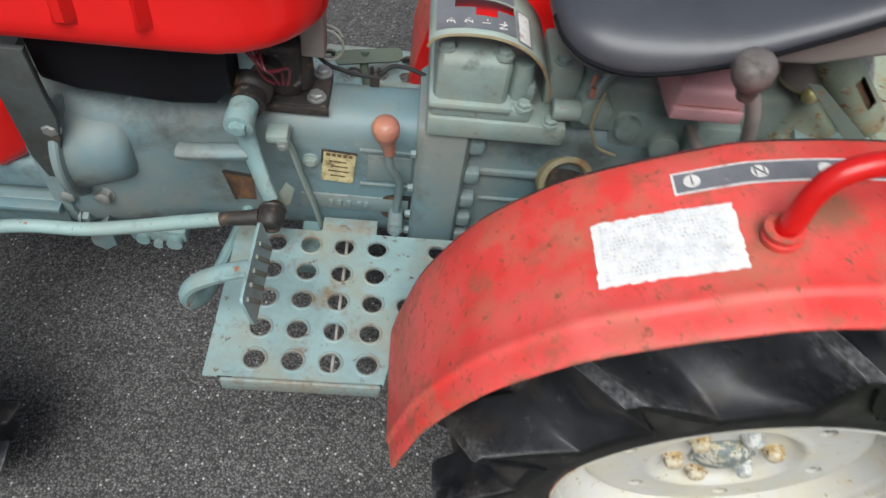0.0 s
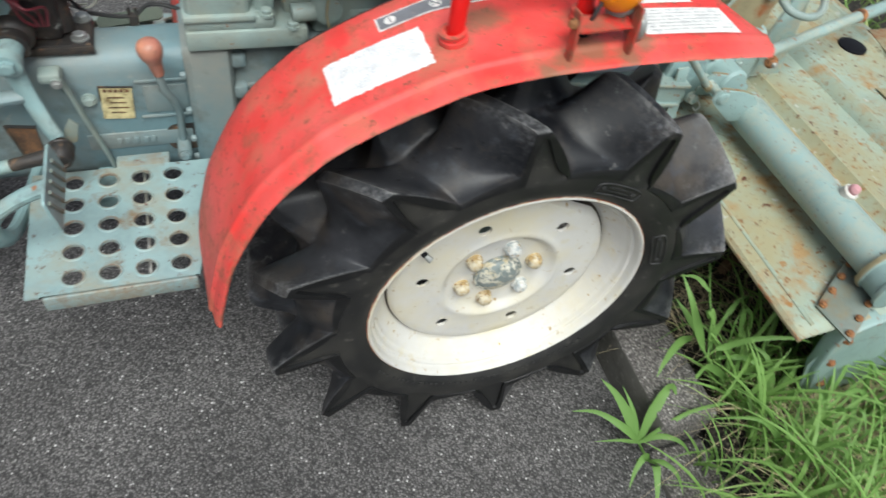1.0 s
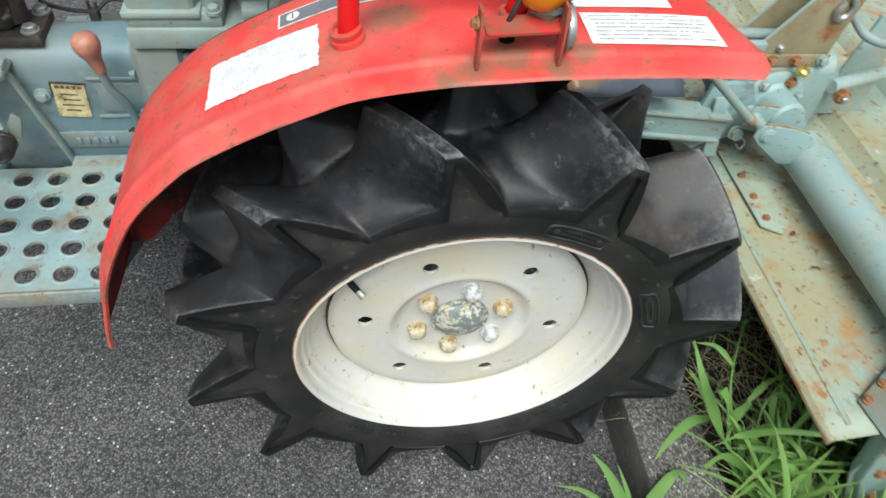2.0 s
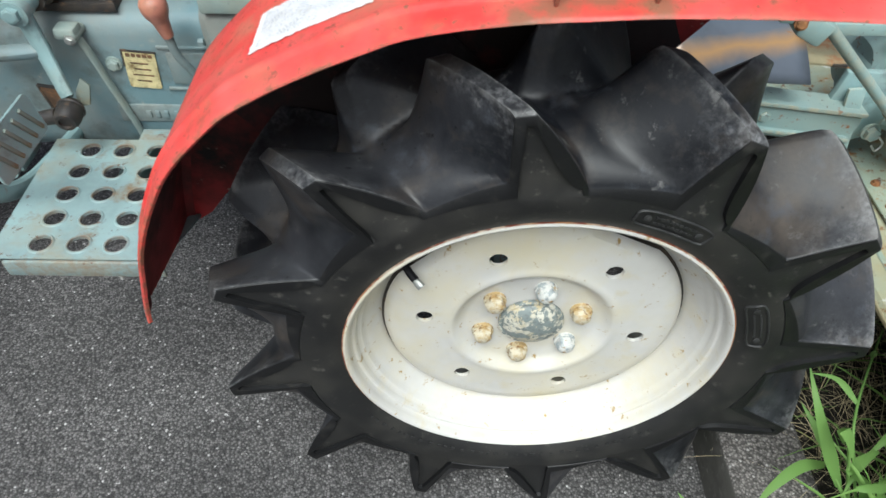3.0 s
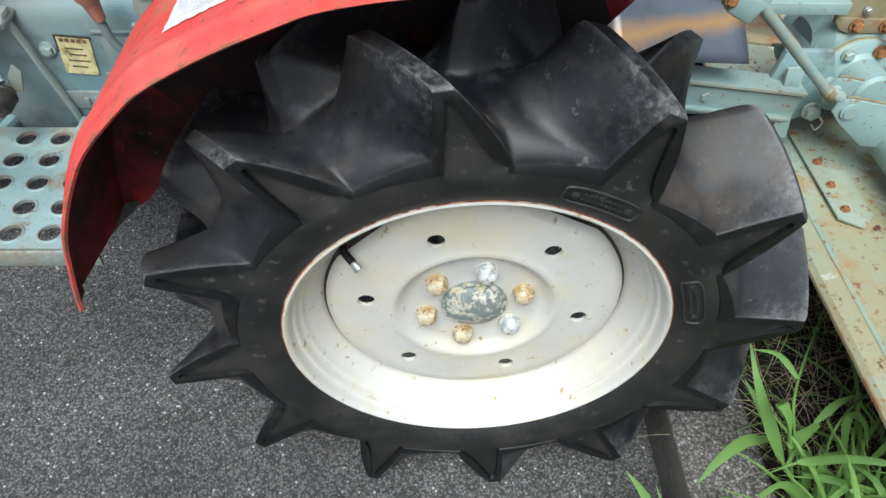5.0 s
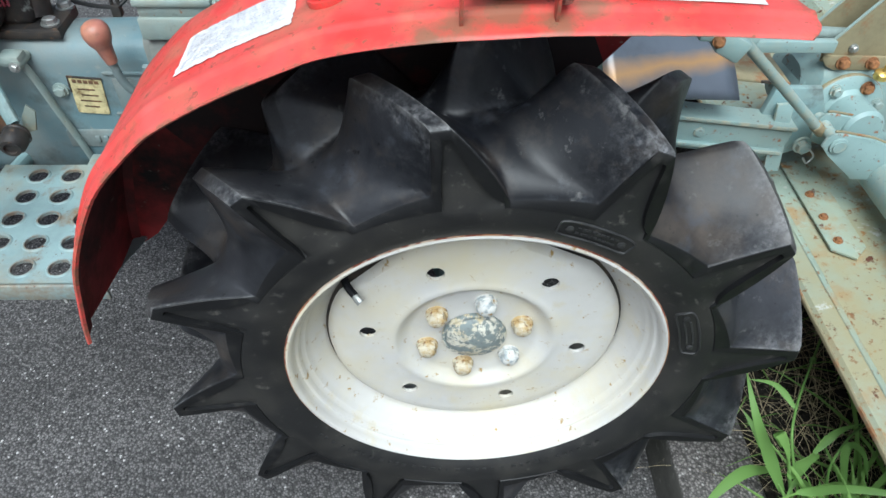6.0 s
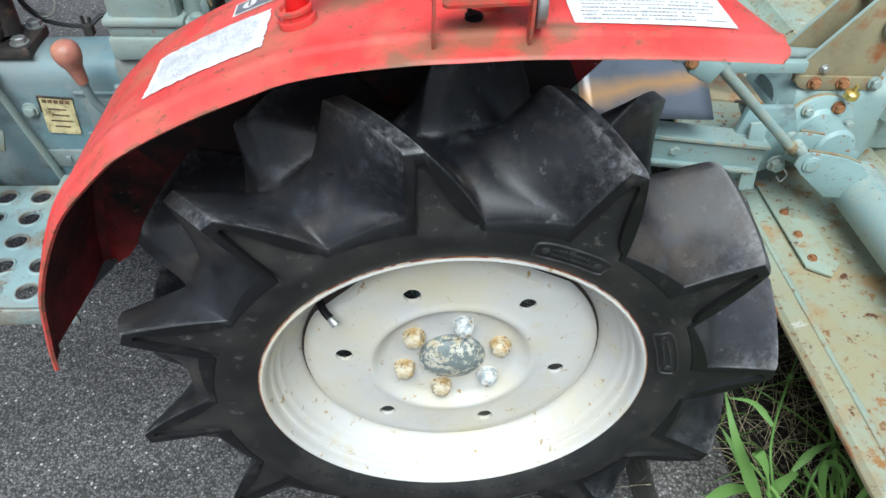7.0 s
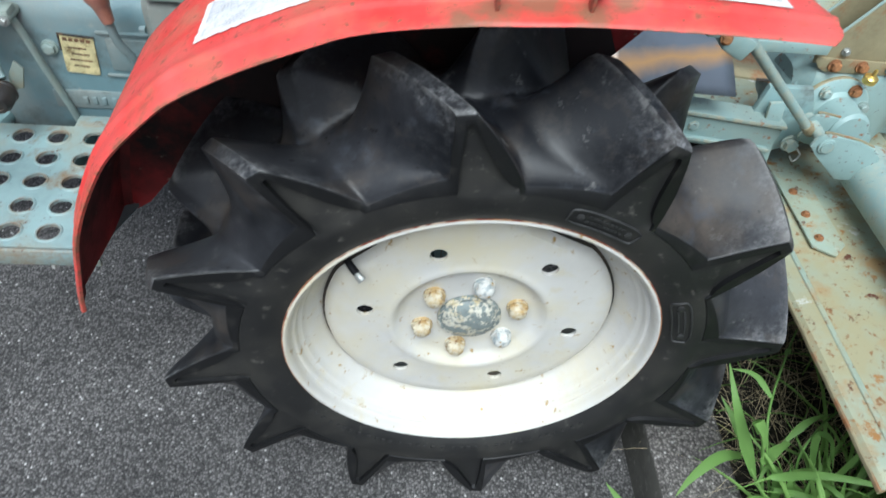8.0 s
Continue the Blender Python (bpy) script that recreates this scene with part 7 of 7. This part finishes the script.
part("stay_end", add_rod(bmesh.new(), (1.19, 0.502, 0.640), (1.45, 0.58, 0.640), 0.0165, 0.0165, 20, bevel=0.002), CLEAN, stay)
part("stay_joint", add_rod(bmesh.new(), (1.182, 0.4995, 0.640), (1.20, 0.505, 0.640), 0.0175, 0.0175, 20), RUSTY, stay)
post = bmesh.new()
add_plate(post, [(0.85, 0.50), (0.98, 0.50), (0.96, 0.60), (0.93, 0.74), (0.885, 0.74)], (0, 0.47, 0), (1, 0, 0), (0, 0, 1), 0.008, 0.002)
part("rear_post", post, CLEAN, tiller)
loop = add_pipe(bmesh.new(), [(0.79, 0.43, 0.76), (0.80, 0.385, 0.745), (0.85, 0.372, 0.735), (0.90, 0.39, 0.735), (0.935, 0.43, 0.745), (0.94, 0.48, 0.75)], 0.009, 12, 6)
part("bent_handle", loop, CAST, tiller, "bent grey rod handle on the mast")
patch_ = bmesh.new()
add_plate(patch_, [(1.235, 0.36), (1.335, 0.35), (1.385, 0.43), (1.43, 0.62), (1.56, 0.62), (1.56, 0.30), (1.235, 0.30)], (0, 0, 0.506), (1, 0, 0), (0, 1, 0), 0.003, 0.001)
part("welded_patch", patch_, TAN, hood_ob, "rusty sheet patch welded on the hood")
hc = bmesh.new()
add_lathe(hc, [(0.042, 0.0), (0.041, 0.005), (0.03, 0.007), (0, 0.007)], (1.318, 0.556, 0.500), (0, 0, 1), 28)
part("hood_cap", hc, PLASTIC, hood_ob, "dark round cap on the hood")

# ---------------------------------------------------------------- plants on the verge
rng = random.Random(11)


def add_blade(bm, root, lean, height, width, droop=0.6, steps=7, twist=0.0):
    """One grass blade: a folded strip that rises along lean and bows over."""
    root = Vector(root)
    d = Vector((math.cos(lean), math.sin(lean), 0))
    s = Vector((-math.sin(lean + twist), math.cos(lean + twist), 0))
    rows = []
    for k in range(steps + 1):
        t = k / steps
        out = height * droop * (0.25 * t + 0.75 * t * t)
        up = height * (t - 0.45 * droop * t**3)
        w = width * (0.55 + 0.9 * t - 1.45 * t**2.2) if t < 1 else 0.0
        w = max(w, 0.0)
        c = root + d * out + Vector((0, 0, up))
        fold = Vector((0, 0, -0.22 * w)) if droop > 0.3 else d * (0.22 * w)
        if k == steps:
            rows.append([bm.verts.new(c)])
        else:
            rows.append([bm.verts.new(c - s * w / 2), bm.verts.new(c + fold), bm.verts.new(c + s * w / 2)])
    for a, b in zip(rows, rows[1:]):
        if len(b) == 1:
            bm.faces.new((a[0], a[1], b[0]))
            bm.faces.new((a[1], a[2], b[0]))
        else:
            bm.faces.new((a[0], a[1], b[1], b[0]))
            bm.faces.new((a[1], a[2], b[2], b[1]))
    return bm


def tuft(at, leaves, label, stems=()):
    t = thing("grass_tuft", at, label, "grass", group="broad grass tufts")
    for dx, dy, dz, deg, h, w, dr in leaves:
        part("leaf", add_blade(bmesh.new(), (at[0] + dx, at[1] + dy, at[2] + dz), radians(deg), h, w, dr), GRASS, t, angle=80)
    for pts, r in stems:
        part("stem", add_pipe(bmesh.new(), [tuple(a + b for a, b in zip(at, p)) for p in pts], r, 8, 6, taper=r * 0.5), GRASS, t)


def add_leaf(bm, pts, width, blunt=0.0, fold=0.2):
    """A broad grass leaf along a guide line: widest a third of the way up, folded along its midrib."""
    line = spline(pts, 5)
    rows = []
    last = len(line) - 1
    up = Vector((-0.25, -0.75, 0.6)).normalized()
    for i, p in enumerate(line):
        t = i / last
        d = (line[min(i + 1, last)] - line[max(i - 1, 0)]).normalized()
        s_ = d.cross(up)
        s_ = s_.normalized() if s_.length > 0.05 else Vector((1, 0, 0))
        face = s_.cross(d).normalized()
        w = width * max(blunt, min(1.0, 0.45 + 1.9 * t) * (1 - max(0.0, t - 0.3) / 0.7) ** 0.8)
        if i == last and not blunt:
            rows.append([bm.verts.new(p)])
        else:
            rows.append([bm.verts.new(p - s_ * w / 2), bm.verts.new(p - face * fold * w), bm.verts.new(p + s_ * w / 2)])
    for a, b in zip(rows, rows[1:]):
        if len(b) == 1:
            bm.faces.new((a[0], a[1], b[0]))
            bm.faces.new((a[1], a[2], b[0]))
        else:
            bm.faces.new((a[0], a[1], b[1], b[0]))
            bm.faces.new((a[1], a[2], b[2], b[1]))
    return bm


def leaf(plant, width, *pts, blunt=0.0):
    part("leaf", add_leaf(bmesh.new(), pts, width, blunt), LUSH, plant, angle=80)


def stalk(plant, r, *pts):
    part("stem", add_pipe(bmesh.new(), pts, r, 8, 6, taper=r * 0.7), LUSH, plant)


def kerb_plant():
    """The broad-leaved grass that leans over the kerb stone."""
    t = thing("grass_tuft", (0.575, -0.20, 0.09), "broad-leaved green grass leaning over the kerb stone", "grass", group="broad grass tufts")
    stalk(t, 0.0038, (0.60, -0.225, 0.085), (0.561, -0.200, 0.152), (0.504, -0.150, 0.225), (0.470, -0.115, 0.275))
    stalk(t, 0.0034, (0.575, -0.19, 0.085), (0.528, -0.150, 0.196), (0.488, -0.130, 0.303), (0.462, -0.132, 0.36))
    stalk(t, 0.0026, (0.59, -0.17, 0.085), (0.500, -0.120, 0.30), (0.514, -0.060, 0.337), (0.597, 0.050, 0.315), (0.624, 0.090, 0.327))
    part("stem_node", add_ball(bmesh.new(), (0.597, 0.050, 0.315), 0.0062, 0.8, 0.8, 1.5, 10, 8), LUSH, t)
    stalk(t, 0.0026, (0.62, -0.18, 0.085), (0.586, -0.150, 0.193), (0.565, -0.130, 0.276), (0.591, -0.100, 0.317), (0.651, -0.060, 0.295))
    leaf(t, 0.021, (0.500, -0.145, 0.230), (0.460, -0.125, 0.305), (0.420, -0.095, 0.385), (0.418, -0.030, 0.412))
    leaf(t, 0.025, (0.497, -0.105, 0.224), (0.434, -0.125, 0.256), (0.383, -0.155, 0.252), (0.347, -0.185, 0.240))
    leaf(t, 0.014, (0.481, -0.110, 0.265), (0.455, -0.080, 0.304), (0.438, -0.045, 0.320))
    leaf(t, 0.019, (0.462, -0.130, 0.350), (0.440, -0.131, 0.392), (0.454, -0.140, 0.372), (0.470, -0.149, 0.336))
    leaf(t, 0.026, (0.495, -0.140, 0.275), (0.531, -0.120, 0.272), (0.562, -0.100, 0.271), blunt=0.55)
    leaf(t, 0.011, (0.516, -0.060, 0.336), (0.484, -0.030, 0.362), (0.440, -0.020, 0.366))
    leaf(t, 0.015, (0.542, -0.110, 0.290), (0.577, -0.090, 0.318), (0.633, -0.070, 0.308))
    leaf(t, 0.014, (0.624, -0.140, 0.188), (0.576, -0.120, 0.320), (0.624, -0.110, 0.287), (0.672, -0.120, 0.193))
    leaf(t, 0.017, (0.500, -0.165, 0.270), (0.516, -0.170, 0.283), (0.551, -0.190, 0.333), (0.620, -0.215, 0.352), (0.68, -0.235, 0.34))
    leaf(t, 0.020, (0.579, -0.200, 0.154), (0.499, -0.180, 0.219), (0.446, -0.200, 0.228), blunt=0.5)
    leaf(t, 0.017, (0.574, -0.200, 0.130), (0.555, -0.175, 0.22), (0.536, -0.150, 0.285))
    leaf(t, 0.016, (0.594, -0.200, 0.130), (0.580, -0.185, 0.21), (0.567, -0.170, 0.275))
    leaf(t, 0.015, (0.667, -0.200, 0.120), (0.645, -0.185, 0.21), (0.624, -0.170, 0.285))
    leaf(t, 0.014, (0.524, -0.170, 0.235), (0.576, -0.190, 0.246), (0.659, -0.200, 0.205))
    leaf(t, 0.018, (0.560, -0.185, 0.130), (0.540, -0.150, 0.23), (0.515, -0.140, 0.255), (0.500, -0.160, 0.225))
    leaf(t, 0.016, (0.600, -0.225, 0.120), (0.560, -0.230, 0.20), (0.520, -0.240, 0.215), (0.480, -0.260, 0.19))


def joint_plant():
    """The young grass that sprouts where the kerb stone ends."""
    t = thing("grass_tuft", (0.335, -0.255, 0.0), "fresh green grass sprouting where the kerb stone ends", "grass", group="broad grass tufts")
    r = (0.343, -0.253, 0.055)
    stalk(t, 0.0036, (0.376, -0.262, 0.0), (0.358, -0.258, 0.03), r)
    stalk(t, 0.0030, (0.352, -0.275, 0.0), (0.347, -0.285, 0.03), (0.338, -0.300, 0.065))
    leaf(t, 0.027, r, (0.322, -0.215, 0.105), (0.292, -0.165, 0.150), (0.262, -0.130, 0.172))
    leaf(t, 0.013, r, (0.330, -0.200, 0.120), (0.312, -0.150, 0.160))
    leaf(t, 0.019, r, (0.300, -0.225, 0.100), (0.250, -0.180, 0.110), (0.200, -0.155, 0.090))
    leaf(t, 0.010, r, (0.290, -0.245, 0.080), (0.240, -0.225, 0.055))
    leaf(t, 0.028, r, (0.365, -0.222, 0.120), (0.405, -0.190, 0.165), (0.436, -0.180, 0.150), (0.448, -0.195, 0.125))
    leaf(t, 0.013, r, (0.385, -0.252, 0.115), (0.450, -0.245, 0.150), (0.545, -0.255, 0.165), (0.640, -0.275, 0.140))
    leaf(t, 0.016, r, (0.380, -0.262, 0.090), (0.425, -0.285, 0.085), (0.455, -0.315, 0.050))
    leaf(t, 0.020, (0.338, -0.300, 0.065), (0.315, -0.300, 0.100), (0.288, -0.318, 0.085), (0.272, -0.345, 0.045))
    leaf(t, 0.021, (0.338, -0.300, 0.065), (0.330, -0.325, 0.100), (0.318, -0.365, 0.085), (0.312, -0.410, 0.035))
    leaf(t, 0.014, (0.338, -0.300, 0.065), (0.356, -0.320, 0.090), (0.380, -0.350, 0.080), (0.400, -0.385, 0.030))


def verge_plants():
    """Taller broad-leaved grass that stands before the tiller's lower edge."""
    rnd = random.Random(41)
    for x, y, tall in ((0.66, -0.27, 0.20), (0.72, -0.33, 0.24), (0.80, -0.25, 0.26), (0.86, -0.34, 0.22), (0.93, -0.27, 0.30), (1.00, -0.34, 0.26), (1.06, -0.24, 0.30), (0.76, -0.42, 0.20), (0.92, -0.44, 0.22), (0.62, -0.38, 0.18)):
        t = thing("grass_tuft", (x, y, 0.08), "tall broad-leaved green grass on the verge", "grass", group="tall grass tufts")
        for k in range(6):
            a, lean, h = rnd.uniform(0, 2 * math.pi), rnd.uniform(0.05, 0.15), tall * rnd.uniform(0.6, 1.05)
            dx, dy = math.cos(a) * lean, math.sin(a) * lean
            foot = (x + rnd.uniform(-0.02, 0.02), y + rnd.uniform(-0.02, 0.02), 0.075)
            leaf(t, rnd.uniform(0.009, 0.019), foot, (x + dx * 0.25, y + dy * 0.25, 0.08 + h * 0.6), (x + dx * 0.8, y + dy * 0.8, 0.08 + h * 0.98), (x + dx * 1.5, y + dy * 1.5, 0.08 + h * rnd.uniform(0.55, 0.95)))


kerb_plant()
joint_plant()
verge_plants()
for k in range(11):
    x, y = rng.uniform(0.41, 0.55), -0.34 - 0.045 * k
    tuft((x, y, 0.02), [(rng.uniform(-0.02, 0.02), rng.uniform(-0.02, 0.02), rng.uniform(0.0, 0.05), rng.uniform(0, 360), rng.uniform(0.08, 0.22), rng.uniform(0.006, 0.013), rng.uniform(0.3, 1.4)) for _ in range(8)],
         "green grass tuft growing over the dropped kerb")
for k in range(38):
    x, y = (rng.uniform(0.60, 1.02), rng.uniform(-0.72, -0.10)) if k > 7 else (rng.uniform(0.55, 0.60), -0.20 - 0.07 * k)
    if math.hypot(x - 0.57, y + 0.105) < 0.07:
        continue
    tuft((x, y, 0.08), [(rng.uniform(-0.02, 0.02), rng.uniform(-0.02, 0.02), rng.uniform(0.0, 0.08), rng.uniform(0, 360), rng.uniform(0.12, 0.30), rng.uniform(0.007, 0.016), rng.uniform(0.3, 1.4)) for _ in range(9)],
         "green grass tuft among dry stalks on the verge")


def field(name, count, xs, ys, hs, ws, droops, material, label, z=0.08):
    bm = bmesh.new()
    for _ in range(count):
        x, y = rng.uniform(*xs), rng.uniform(*ys)
        add_blade(bm, (x, y, z + rng.uniform(-0.01, 0.02)), rng.uniform(0, 2 * math.pi), rng.uniform(*hs), rng.uniform(*ws), rng.uniform(*droops), 5)
    tagged(part(name, bm, material, angle=80), label, "grass", kind="stuff")


field("kerb_straw", 170, (0.46, 0.56), (-0.9, -0.42), (0.04, 0.11), (0.0014, 0.003), (0.8, 1.8), STRAW, "dry stalks lying over the dropped kerb", 0.02)
field("grass", 760, (0.54, 1.15), (-1.1, -0.22), (0.06, 0.22), (0.003, 0.008), (0.3, 1.6), GRASS, "thin green grass blades on the verge")
field("dry_grass", 800, (0.57, 1.15), (-0.25, 0.30), (0.04, 0.15), (0.0010, 0.0022), (0.8, 2.6), STRAW, "dry stalks lying on the shaded soil")
field("standing_straw", 2400, (0.61, 1.15), (-1.0, -0.26), (0.06, 0.20), (0.0014, 0.0032), (0.6, 2.4), STRAW, "dry straw-coloured stalks on the soil")
field("sparse_grass", 90, (0.56, 0.95), (-0.06, 0.45), (0.05, 0.15), (0.003, 0.007), (0.5, 1.3), GRASS, "sparse grass under the tiller")
field("far_grass", 900, (1.72, 3.6), (-0.6, 3.0), (0.10, 0.30), (0.010, 0.022), (0.4, 1.2), GRASS, "rough green grass behind the tiller")
for x, y, a in ((0.776, 0.117, 20), (0.855, 0.20, 130)):
    lf = bmesh.new()
    add_blade(lf, (x, y, 0.12), radians(a), 0.10, 0.045, 2.2, 6)
    tagged(part("dead_leaf", lf, LEAFLITTER, angle=80), "curled brown dead leaf lying on the soil", "leaf", group="dead leaves")

field("verge_grass", 2600, (1.20, 3.2), (-4.0, -0.35), (0.08, 0.26), (0.008, 0.018), (0.4, 1.2), GRASS, "rough green grass along the verge")
